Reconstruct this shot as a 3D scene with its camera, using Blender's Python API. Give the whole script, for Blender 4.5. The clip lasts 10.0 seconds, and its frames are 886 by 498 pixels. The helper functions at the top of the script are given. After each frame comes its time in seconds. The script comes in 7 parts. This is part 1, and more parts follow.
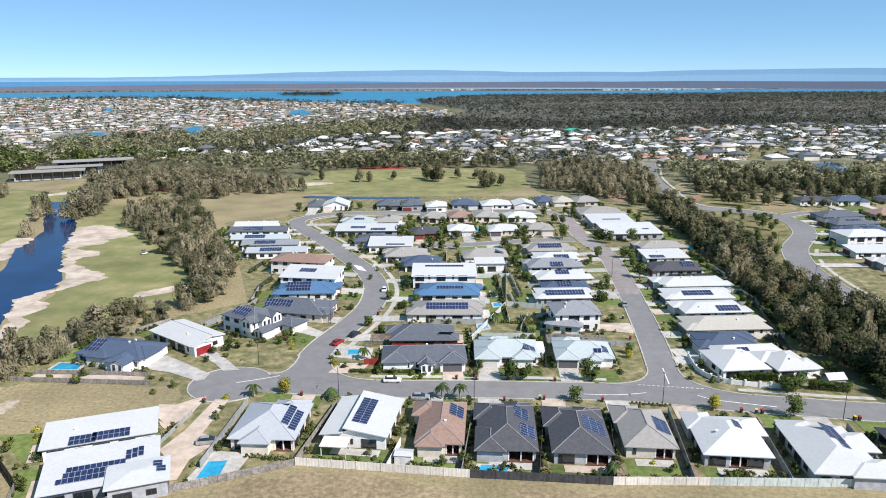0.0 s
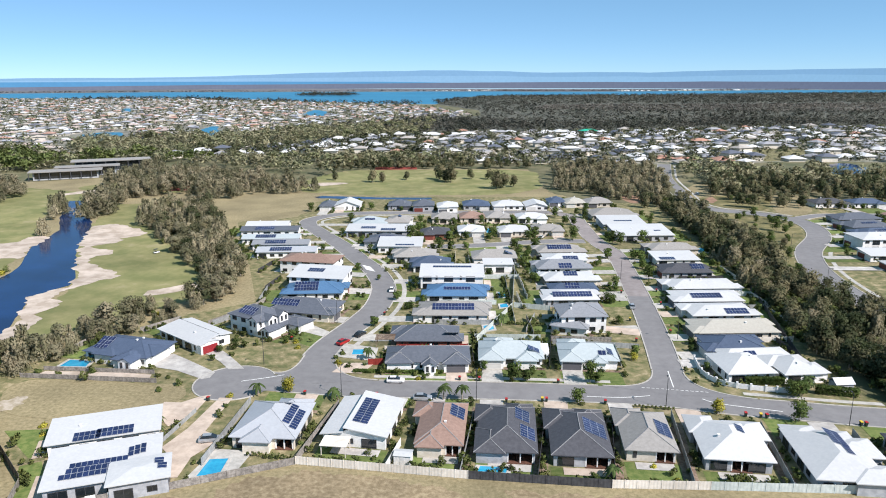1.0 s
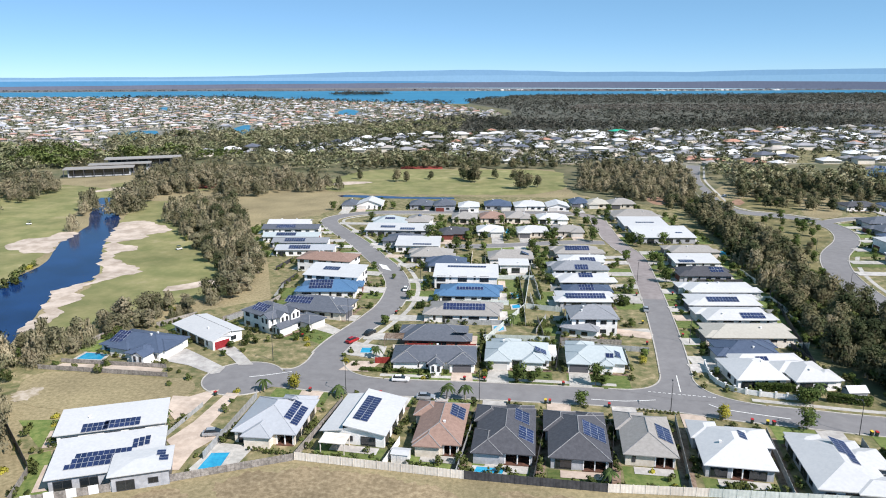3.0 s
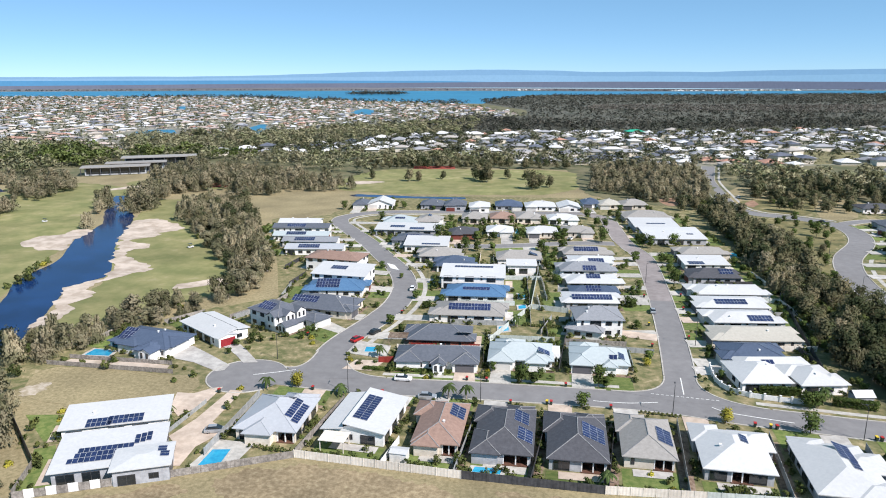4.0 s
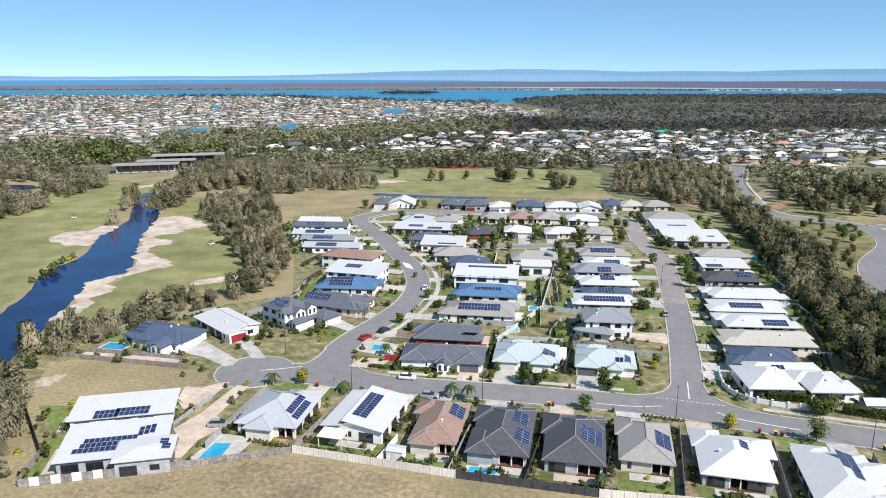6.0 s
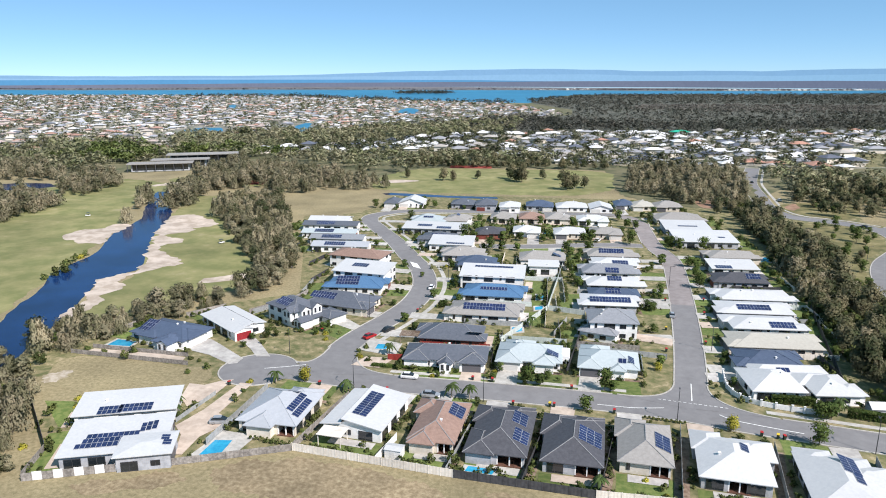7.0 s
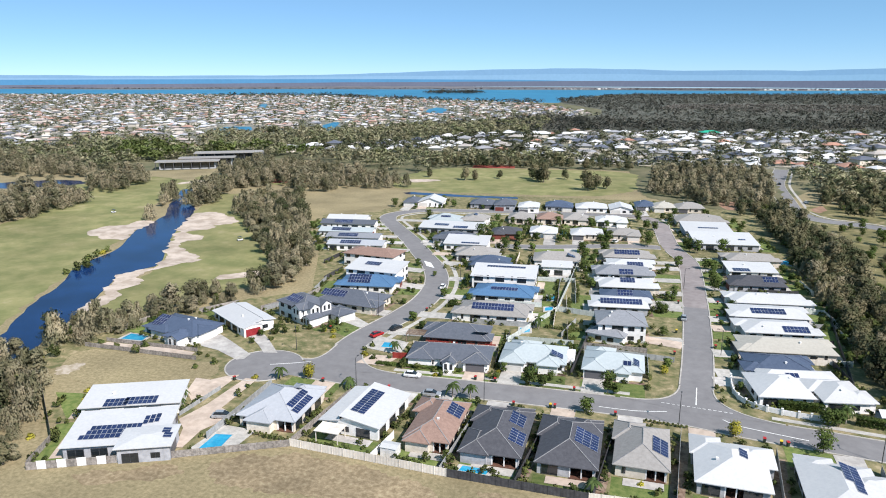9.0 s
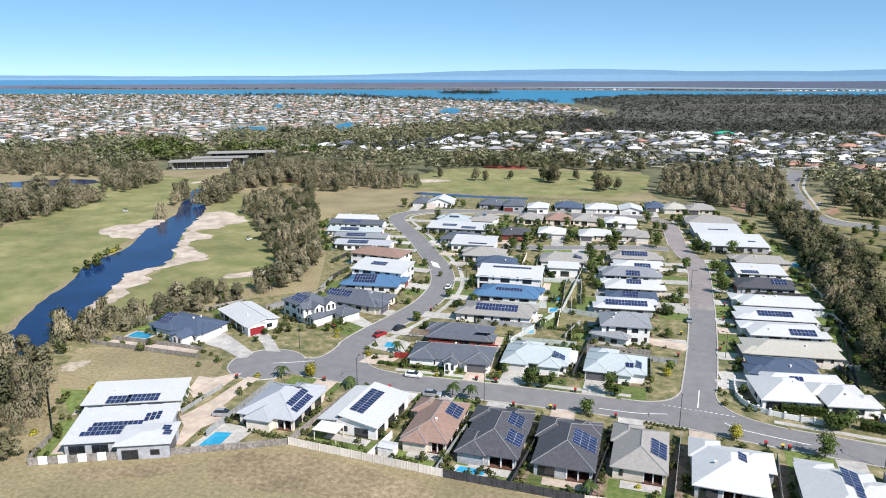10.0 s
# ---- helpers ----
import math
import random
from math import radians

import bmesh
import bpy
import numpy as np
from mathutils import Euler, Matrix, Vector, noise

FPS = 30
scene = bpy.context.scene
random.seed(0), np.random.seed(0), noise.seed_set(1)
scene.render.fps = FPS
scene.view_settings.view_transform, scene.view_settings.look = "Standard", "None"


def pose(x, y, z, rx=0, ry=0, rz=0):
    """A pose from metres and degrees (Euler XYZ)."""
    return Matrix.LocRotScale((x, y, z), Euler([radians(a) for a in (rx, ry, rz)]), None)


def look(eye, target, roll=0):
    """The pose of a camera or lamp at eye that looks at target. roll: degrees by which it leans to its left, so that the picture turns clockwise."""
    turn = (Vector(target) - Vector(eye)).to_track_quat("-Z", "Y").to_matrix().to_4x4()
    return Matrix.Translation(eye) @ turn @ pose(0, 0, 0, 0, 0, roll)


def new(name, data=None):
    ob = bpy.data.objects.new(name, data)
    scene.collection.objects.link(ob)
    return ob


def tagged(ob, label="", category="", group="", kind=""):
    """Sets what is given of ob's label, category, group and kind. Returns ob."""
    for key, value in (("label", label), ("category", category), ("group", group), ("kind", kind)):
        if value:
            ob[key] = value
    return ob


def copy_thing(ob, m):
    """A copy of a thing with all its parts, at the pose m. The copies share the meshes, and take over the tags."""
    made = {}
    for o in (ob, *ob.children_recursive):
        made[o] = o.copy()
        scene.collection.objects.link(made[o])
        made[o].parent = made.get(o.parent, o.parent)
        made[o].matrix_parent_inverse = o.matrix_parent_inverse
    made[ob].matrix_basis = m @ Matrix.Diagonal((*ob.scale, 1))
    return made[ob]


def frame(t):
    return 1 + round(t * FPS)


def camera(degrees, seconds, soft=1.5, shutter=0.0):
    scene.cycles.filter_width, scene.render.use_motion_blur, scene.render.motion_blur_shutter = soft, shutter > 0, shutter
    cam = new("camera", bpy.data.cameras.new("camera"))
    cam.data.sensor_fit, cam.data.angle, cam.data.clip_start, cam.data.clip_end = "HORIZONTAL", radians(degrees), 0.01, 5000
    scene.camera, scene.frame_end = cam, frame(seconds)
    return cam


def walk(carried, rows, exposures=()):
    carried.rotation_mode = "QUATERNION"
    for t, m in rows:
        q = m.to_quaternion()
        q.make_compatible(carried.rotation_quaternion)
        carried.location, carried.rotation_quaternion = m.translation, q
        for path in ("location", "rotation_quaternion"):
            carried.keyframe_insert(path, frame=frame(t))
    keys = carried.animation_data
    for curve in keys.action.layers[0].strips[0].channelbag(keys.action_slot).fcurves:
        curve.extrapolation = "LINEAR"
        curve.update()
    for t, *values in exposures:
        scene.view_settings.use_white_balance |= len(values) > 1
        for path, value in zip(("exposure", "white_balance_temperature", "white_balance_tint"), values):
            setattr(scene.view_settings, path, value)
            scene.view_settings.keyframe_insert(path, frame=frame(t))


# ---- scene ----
cam = camera(64.7, 10.0, soft=1.0)
PATH = [
    (0, (2.368, -1.503, 74.617), (2.07, 0.415, 74.137), -0.1),
    (0.5, (3.964, -1.304, 74.691), (3.643, 0.611, 74.211), -0.1),
    (1, (5.566, -1.096, 74.762), (5.221, 0.815, 74.283), -0.1),
    (1.5, (7.173, -0.878, 74.83), (6.805, 1.029, 74.35), -0.1),
    (2, (8.783, -0.648, 74.894), (8.392, 1.254, 74.414), -0.1),
    (2.5, (10.396, -0.405, 74.954), (9.983, 1.492, 74.474), -0.1),
    (4, (15.236, 0.417, 75.106), (14.756, 2.298, 74.625), -0.0),
    (4.5, (16.846, 0.728, 75.147), (16.344, 2.603, 74.666), -0.0),
    (5, (18.452, 1.059, 75.183), (17.929, 2.928, 74.701), -0.0),
    (5.5, (20.053, 1.413, 75.213), (19.509, 3.276, 74.731), -0.0),
    (7, (24.815, 2.624, 75.266), (24.207, 4.467, 74.783), -0.0),
    (7.5, (26.384, 3.082, 75.27), (25.756, 4.918, 74.787), 0.0),
    (8, (27.942, 3.571, 75.267), (27.294, 5.4, 74.784), 0.0),
    (8.5, (29.488, 4.091, 75.257), (28.819, 5.913, 74.774), 0.0),
    (9, (31.02, 4.644, 75.24), (30.332, 6.458, 74.756), 0.0),
    (9.5, (32.537, 5.231, 75.214), (31.829, 7.038, 74.731), 0.0),
    (10, (34.038, 5.855, 75.18), (33.311, 7.655, 74.697), 0.0),
]
LIGHT = [(0.0, 0.75, 6180, 15), (10.0, 0.75, 6180, 15)]
walk(cam, [(t, look(eye, target, roll)) for t, eye, target, roll in PATH], LIGHT)

# ---- world and sun ----
SUN_EL, SUN_AZ = radians(44.0), radians(117.0)
world = bpy.data.worlds.new("sky")
scene.world = world
world.use_nodes = True
wn = world.node_tree
sky = wn.nodes.new("ShaderNodeTexSky")
sky.sky_type = "NISHITA"
sky.sun_disc = False
sky.sun_elevation, sky.sun_rotation = SUN_EL, SUN_AZ
sky.air_density, sky.dust_density, sky.ozone_density = 0.46, 0.0, 6.0
wn.nodes["Background"].inputs["Strength"].default_value = 0.078
tint = wn.nodes.new("ShaderNodeMix")
tint.data_type, tint.blend_type = "RGBA", "MULTIPLY"
tint.inputs[0].default_value = 1.0
tint.inputs[7].default_value = (1.0, 1.0, 0.98, 1)
haze = wn.nodes.new("ShaderNodeMix")
haze.data_type = "RGBA"
haze.inputs[0].default_value = 0.38
haze.inputs[7].default_value = (2.5, 5.3, 6.5, 1)
wn.links.new(sky.outputs[0], haze.inputs[6])
wn.links.new(haze.outputs[2], tint.inputs[6])
wn.links.new(tint.outputs[2], wn.nodes["Background"].inputs["Color"])
sun_data = bpy.data.lights.new("sun", "SUN")
sun_data.energy, sun_data.angle, sun_data.color = 4.35, radians(0.6), (1.0, 0.93, 0.84)
sun = new("sun", sun_data)
to_sun = Vector((math.sin(SUN_AZ) * math.cos(SUN_EL), math.cos(SUN_AZ) * math.cos(SUN_EL), math.sin(SUN_EL)))
sun.matrix_world = look(to_sun * 300, (0, 0, 0))

rng = random.Random(7)


# ---- materials ----
def mat(name, a, b, scale=0.5, rough=0.8, metal=0.0, bump=0.0, bump_scale=8.0, big=0.06, vary=0.0, island=0.0, spec=0.3, glow=None, third=None, drift=0.16, spread=0.10):
    """Two colours mixed by fine noise, with a slow drift of value; vary: by object, island: by loose piece."""
    m = bpy.data.materials.new(name)
    m.use_nodes = True
    t = m.node_tree
    n, k = t.nodes, t.links
    p = n["Principled BSDF"]
    geo = n.new("ShaderNodeNewGeometry")
    fine = n.new("ShaderNodeTexNoise")
    fine.inputs["Scale"].default_value, fine.inputs["Detail"].default_value = scale, 6.0
    fine.inputs["Roughness"].default_value = 0.65
    k.new(geo.outputs["Position"], fine.inputs["Vector"])
    ramp = n.new("ShaderNodeValToRGB")
    ramp.color_ramp.elements[0].position, ramp.color_ramp.elements[1].position = 0.5 - spread, 0.5 + spread
    ramp.color_ramp.elements[0].color, ramp.color_ramp.elements[1].color = (*a, 1), (*b, 1)
    if third:
        e = ramp.color_ramp.elements.new(0.5 + spread + 0.04)
        e.color = (*third, 1)
    k.new(fine.outputs["Fac"], ramp.inputs["Fac"])
    slow = n.new("ShaderNodeTexNoise")
    slow.inputs["Scale"].default_value, slow.inputs["Detail"].default_value = big, 3.0
    k.new(geo.outputs["Position"], slow.inputs["Vector"])
    span = n.new("ShaderNodeMapRange")
    span.inputs["From Min"].default_value, span.inputs["From Max"].default_value = 0.3, 0.7
    span.inputs["To Min"].default_value, span.inputs["To Max"].default_value = 1 - drift, 1 + drift
    k.new(slow.outputs["Fac"], span.inputs["Value"])
    value = span.outputs["Result"]
    for amount, source in ((vary, "object"), (island, "island")):
        if amount:
            out = n.new("ShaderNodeObjectInfo").outputs["Random"] if source == "object" else geo.outputs["Random Per Island"]
            r = n.new("ShaderNodeMapRange")
            r.inputs["To Min"].default_value, r.inputs["To Max"].default_value = 1 - amount, 1 + amount
            k.new(out, r.inputs["Value"])
            times = n.new("ShaderNodeMath")
            times.operation = "MULTIPLY"
            k.new(value, times.inputs[0])
            k.new(r.outputs["Result"], times.inputs[1])
            value = times.outputs[0]
    hsv = n.new("ShaderNodeHueSaturation")
    k.new(ramp.outputs["Color"], hsv.inputs["Color"])
    k.new(value, hsv.inputs["Value"])
    k.new(hsv.outputs["Color"], p.inputs["Base Color"])
    p.inputs["Roughness"].default_value, p.inputs["Metallic"].default_value = rough, metal
    p.inputs["Specular IOR Level"].default_value = spec
    if bump:
        bn = n.new("ShaderNodeTexNoise")
        bn.inputs["Scale"].default_value, bn.inputs["Detail"].default_value = bump_scale, 5.0
        k.new(geo.outputs["Position"], bn.inputs["Vector"])
        bp = n.new("ShaderNodeBump")
        bp.inputs["Strength"].default_value, bp.inputs["Distance"].default_value = bump, 0.1
        k.new(bn.outputs["Fac"], bp.inputs["Height"])
        k.new(bp.outputs["Normal"], p.inputs["Normal"])
    if glow:
        p.inputs["Emission Color"].default_value, p.inputs["Emission Strength"].default_value = (*glow[0], 1), glow[1]
    return m


def palette(name, colours, rough=0.7, source="island"):
    """One of several colours for each loose piece or object."""
    m = mat(name, (0.5, 0.5, 0.5), (0.6, 0.6, 0.6), rough=rough)
    t = m.node_tree
    ramp = t.nodes.new("ShaderNodeValToRGB")
    ramp.color_ramp.interpolation = "CONSTANT"
    at = 0.0
    for n, (share, c) in enumerate(colours):
        e = ramp.color_ramp.elements[n] if n < 1 else ramp.color_ramp.elements.new(at)
        e.position, e.color = at, (*c, 1)
        at += share
    ramp.color_ramp.elements[-1].color = (*colours[-1][1], 1)
    src = t.nodes["Geometry"].outputs["Random Per Island"] if source == "island" else t.nodes.new("ShaderNodeObjectInfo").outputs["Random"]
    t.links.new(src, ramp.inputs["Fac"])
    t.links.new(ramp.outputs["Color"], t.nodes["Hue/Saturation/Value"].inputs["Color"])
    return m


def roof_mat(name, a, b, rough=0.55, rib=0.0, spec=0.4):
    """Roof sheet or tile: fine noise, weather streaks and a relief of courses."""
    m = mat(name, a, b, scale=1.4, rough=rough, bump=0.0, big=0.15, vary=0.05, spec=spec, drift=0.035, spread=0.2)
    t = m.node_tree
    wave = t.nodes.new("ShaderNodeTexWave")
    wave.wave_type, wave.bands_direction = "BANDS", "DIAGONAL"
    wave.inputs["Scale"].default_value, wave.inputs["Distortion"].default_value = 2.2, 0.6
    co = t.nodes.new("ShaderNodeTexCoord")
    t.links.new(co.outputs["Object"], wave.inputs["Vector"])
    bp = t.nodes.new("ShaderNodeBump")
    bp.inputs["Strength"].default_value, bp.inputs["Distance"].default_value = rib, 0.04
    t.links.new(wave.outputs["Fac"], bp.inputs["Height"])
    t.links.new(bp.outputs["Normal"], t.nodes["Principled BSDF"].inputs["Normal"])
    return m


ROOFS = {
    "white": roof_mat("white_roof", (0.455, 0.46, 0.465), (0.53, 0.53, 0.525), 0.5, 0.12),
    "zinc": roof_mat("zinc_roof", (0.33, 0.345, 0.37), (0.385, 0.40, 0.425), 0.5, 0.2),
    "pale": roof_mat("pale_roof", (0.34, 0.385, 0.395), (0.41, 0.45, 0.46), 0.5, 0.2),
    "grey": roof_mat("grey_roof", (0.19, 0.20, 0.22), (0.26, 0.27, 0.29), 0.65, 0.3),
    "slate": roof_mat("slate_roof", (0.075, 0.085, 0.105), (0.115, 0.125, 0.15), 0.6, 0.3),
    "charcoal": roof_mat("charcoal_roof", (0.05, 0.05, 0.058), (0.082, 0.082, 0.092), 0.65, 0.35),
    "navy": roof_mat("navy_roof", (0.055, 0.075, 0.12), (0.08, 0.105, 0.16), 0.5, 0.25),
    "blue": roof_mat("blue_roof", (0.06, 0.13, 0.24), (0.085, 0.17, 0.29), 0.5, 0.25),
    "brown": roof_mat("brown_roof", (0.21, 0.135, 0.105), (0.30, 0.20, 0.16), 0.75, 0.35),
    "taupe": roof_mat("taupe_roof", (0.24, 0.225, 0.21), (0.32, 0.305, 0.285), 0.7, 0.3),
    "beige": roof_mat("beige_roof", (0.35, 0.33, 0.285), (0.425, 0.405, 0.355), 0.6, 0.2),
}
ROOF_WORDS = {"white": "white metal", "zinc": "zinc-grey metal", "pale": "pale blue-grey", "grey": "mid-grey tiled", "slate": "slate-grey", "charcoal": "charcoal tiled",
              "navy": "dark navy metal", "blue": "bright blue metal", "brown": "brown tiled", "taupe": "taupe-grey tiled", "beige": "beige metal"}
WALLS = {
    "white": mat("white_render", (0.70, 0.70, 0.68), (0.80, 0.79, 0.77), 0.8, 0.85, bump=0.1),
    "cream": mat("cream_render", (0.56, 0.51, 0.43), (0.66, 0.61, 0.53), 0.8, 0.85, bump=0.1),
    "grey": mat("grey_render", (0.30, 0.31, 0.33), (0.40, 0.41, 0.43), 0.8, 0.85, bump=0.1),
    "brick": mat("red_brick", (0.20, 0.065, 0.045), (0.30, 0.11, 0.08), 3.0, 0.9, bump=0.2),
}
WALL_WORDS = {"white": "white rendered", "cream": "cream rendered", "grey": "grey rendered", "brick": "red brick"}
M_TRIM = mat("white_trim", (0.66, 0.66, 0.65), (0.78, 0.78, 0.77), 1.0, 0.5)
M_FRAME = mat("dark_frame", (0.05, 0.05, 0.055), (0.08, 0.08, 0.085), 2.0, 0.5)
M_GLASS = mat("window_glass", (0.012, 0.016, 0.02), (0.02, 0.025, 0.03), 0.5, 0.06, spec=0.8)
M_PANEL = mat("solar_cell", (0.012, 0.02, 0.062), (0.02, 0.03, 0.09), 4.0, 0.3, vary=0.2, spec=0.35)
M_PANEL_EDGE = mat("panel_edge", (0.42, 0.44, 0.47), (0.50, 0.52, 0.55), 2.0, 0.45, 0.2)
M_GARAGE = palette("garage_paint", [(0.22, (0.16, 0.045, 0.035)), (0.38, (0.10, 0.10, 0.11)), (0.4, (0.55, 0.54, 0.51))], 0.5, "object")
M_DECK = mat("red_brown_timber", (0.075, 0.038, 0.027), (0.125, 0.062, 0.042), 2.0, 0.7)
M_ASPHALT = mat("asphalt", (0.165, 0.160, 0.163), (0.212, 0.207, 0.208), 0.35, 0.9, bump=0.2, bump_scale=20, big=0.03, drift=0.07, spread=0.2)
M_PAVER = mat("concrete", (0.35, 0.335, 0.305), (0.46, 0.44, 0.405), 0.6, 0.9, bump=0.1)
M_DRIVE = mat("driveway_concrete", (0.36, 0.34, 0.32), (0.47, 0.45, 0.42), 0.5, 0.9, big=0.2, vary=0.12)
M_PINK = mat("pink_concrete", (0.42, 0.34, 0.275), (0.51, 0.42, 0.345), 0.5, 0.9, big=0.2)
M_KERB = mat("kerb_concrete", (0.34, 0.32, 0.29), (0.45, 0.43, 0.39), 0.8, 0.9)
M_PAINT = mat("road_paint", (0.62, 0.62, 0.60), (0.78, 0.78, 0.76), 1.5, 0.7)
M_DRY = mat("dry_grass", (0.155, 0.132, 0.068), (0.335, 0.275, 0.16), 1.1, 0.95, bump=0.6, bump_scale=5.0, big=0.05, third=(0.26, 0.185, 0.11), spread=0.22, drift=0.2)
M_VERGE = mat("verge_grass", (0.105, 0.112, 0.045), (0.245, 0.205, 0.11), 0.35, 0.95, bump=0.4, bump_scale=4, big=0.05, third=(0.32, 0.265, 0.16))
M_LAWN = mat("lawn", (0.085, 0.125, 0.03), (0.145, 0.17, 0.052), 0.8, 0.95, bump=0.4, bump_scale=6, big=0.1, vary=0.22)
M_FAIR = mat("fairway", (0.15, 0.160, 0.06), (0.238, 0.222, 0.098), 0.07, 0.95, bump=0.3, bump_scale=3, big=0.022, third=(0.27, 0.245, 0.125))
M_PARK = mat("park_grass", (0.105, 0.102, 0.042), (0.20, 0.172, 0.078), 0.12, 0.95, bump=0.3, bump_scale=3, big=0.05, third=(0.25, 0.21, 0.11))
M_SAND = mat("bunker_sand", (0.36, 0.295, 0.235), (0.52, 0.44, 0.37), 0.15, 0.95, bump=0.2, bump_scale=2, big=0.05)
M_MULCH = mat("garden_mulch", (0.13, 0.085, 0.06), (0.25, 0.19, 0.14), 0.7, 0.95, bump=0.4, vary=0.2)
M_WATER = mat("creek_water", (0.004, 0.018, 0.07), (0.006, 0.026, 0.095), 0.03, 0.12, bump=0.12, bump_scale=0.9, spec=0.16)
M_SEA = mat("sea_water", (0.013, 0.145, 0.26), (0.02, 0.18, 0.31), 0.004, 0.35, bump=0.15, bump_scale=0.3)
M_POOL = mat("pool_water", (0.02, 0.24, 0.42), (0.03, 0.32, 0.50), 0.5, 0.08, bump=0.1, bump_scale=2, spec=0.6)
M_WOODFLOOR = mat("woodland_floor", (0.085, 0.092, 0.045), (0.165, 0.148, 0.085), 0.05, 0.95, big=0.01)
M_BARK = mat("bark", (0.10, 0.08, 0.06), (0.20, 0.165, 0.13), 2.0, 0.9)
M_PALEBARK = mat("pale_bark", (0.26, 0.22, 0.18), (0.38, 0.33, 0.28), 2.0, 0.9)
def leaf_mat(name, a, b, scale=0.3, island=0.4, vary=0.2, big=0.11, through_light=0.27):
    """Foliage: mottled colour, and some light that comes through the leaves."""
    m = mat(name, a, b, scale, 0.8, island=island * 0.7, vary=vary, big=big, spec=0.2, drift=0.32)
    t = m.node_tree
    glow, mix = t.nodes.new("ShaderNodeBsdfTranslucent"), t.nodes.new("ShaderNodeMixShader")
    t.links.new(t.nodes["Hue/Saturation/Value"].outputs["Color"], glow.inputs["Color"])
    mix.inputs["Fac"].default_value = through_light
    t.links.new(t.nodes["Principled BSDF"].outputs[0], mix.inputs[1])
    t.links.new(glow.outputs[0], mix.inputs[2])
    t.links.new(mix.outputs[0], t.nodes["Material Output"].inputs["Surface"])
    return m


LEAF = {
    "oak": leaf_mat("casuarina_leaf", (0.19, 0.19, 0.105), (0.325, 0.285, 0.19), 0.11, 0.08, through_light=0.4),
    "gum": leaf_mat("gum_leaf", (0.055, 0.075, 0.030), (0.155, 0.138, 0.078), 0.11, 0.18),
    "street": leaf_mat("street_leaf", (0.052, 0.085, 0.02), (0.105, 0.14, 0.035), 0.5),
    "gold": leaf_mat("golden_leaf", (0.24, 0.225, 0.03), (0.38, 0.345, 0.05), 0.5, 0.3, 0.1),
    "shrub": leaf_mat("shrub_leaf", (0.055, 0.08, 0.022), (0.135, 0.15, 0.045), 0.5, 0.4, 0.35),
    # Leaf colour lifted paler to carry the haze over the distance.
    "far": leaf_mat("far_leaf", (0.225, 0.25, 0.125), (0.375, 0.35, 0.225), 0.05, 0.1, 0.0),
    # Bushland green greyed down, with distance haze put into the colour.
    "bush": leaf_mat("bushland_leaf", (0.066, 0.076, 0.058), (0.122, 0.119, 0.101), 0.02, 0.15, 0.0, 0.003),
    "palm": leaf_mat("palm_leaf", (0.05, 0.08, 0.022), (0.09, 0.13, 0.04), 1.0, 0.3),
}


# ---- building helpers ----
def mesh_of(name, verts, faces, material, smooth=False):
    me = bpy.data.meshes.new(name)
    me.from_pydata(verts, [], faces)
    me.materials.append(material)
    if smooth:
        for q in me.polygons:
            q.use_smooth = True
    me.update()
    return me


def part(name, bm, material, parent, label=""):
    me = bpy.data.meshes.new(name)
    bm.to_mesh(me)
    bm.free()
    me.materials.append(material)
    return place(name, me, parent, None, label)


def place(name, me, parent, m=None, label=""):
    ob = new(name, me)
    ob.parent = parent
    if m is not None:
        ob.matrix_basis = m
    if label:
        tagged(ob, label)
    return ob


def box(bm, x0, y0, z0, x1, y1, z1):
    v = [bm.verts.new(c) for c in ((x0, y0, z0), (x1, y0, z0), (x1, y1, z0), (x0, y1, z0), (x0, y0, z1), (x1, y0, z1), (x1, y1, z1), (x0, y1, z1))]
    for f in ((3, 2, 1, 0), (4, 5, 6, 7), (0, 1, 5, 4), (1, 2, 6, 5), (2, 3, 7, 6), (3, 0, 4, 7)):
        bm.faces.new([v[i] for i in f])


def solid(pieces):
    """A bmesh of boxes."""
    bm = bmesh.new()
    for b in pieces:
        box(bm, *b)
    return bm


def prism(bm, loop, thick):
    """A slab whose top is the loop (counter-clockwise from above), thick downwards."""
    top = [bm.verts.new(c) for c in loop]
    low = [bm.verts.new((c[0], c[1], c[2] - thick)) for c in loop]
    bm.faces.new(top)
    bm.faces.new(low[::-1])
    for i in range(len(loop)):
        j = (i + 1) % len(loop)
        bm.faces.new((top[j], top[i], low[i], low[j]))


def bar(bm, a, b, r, sides=4):
    """A rod between two points."""
    a, b = Vector(a), Vector(b)
    turn = (b - a).to_track_quat("Z", "X").to_matrix()
    ring = [turn @ Vector((math.cos(2 * math.pi * i / sides + 0.78) * r, math.sin(2 * math.pi * i / sides + 0.78) * r, 0)) for i in range(sides)]
    lo, hi = [bm.verts.new(a + q) for q in ring], [bm.verts.new(b + q) for q in ring]
    for i in range(sides):
        j = (i + 1) % sides
        bm.faces.new((lo[i], lo[j], hi[j], hi[i]))
    bm.faces.new(hi)


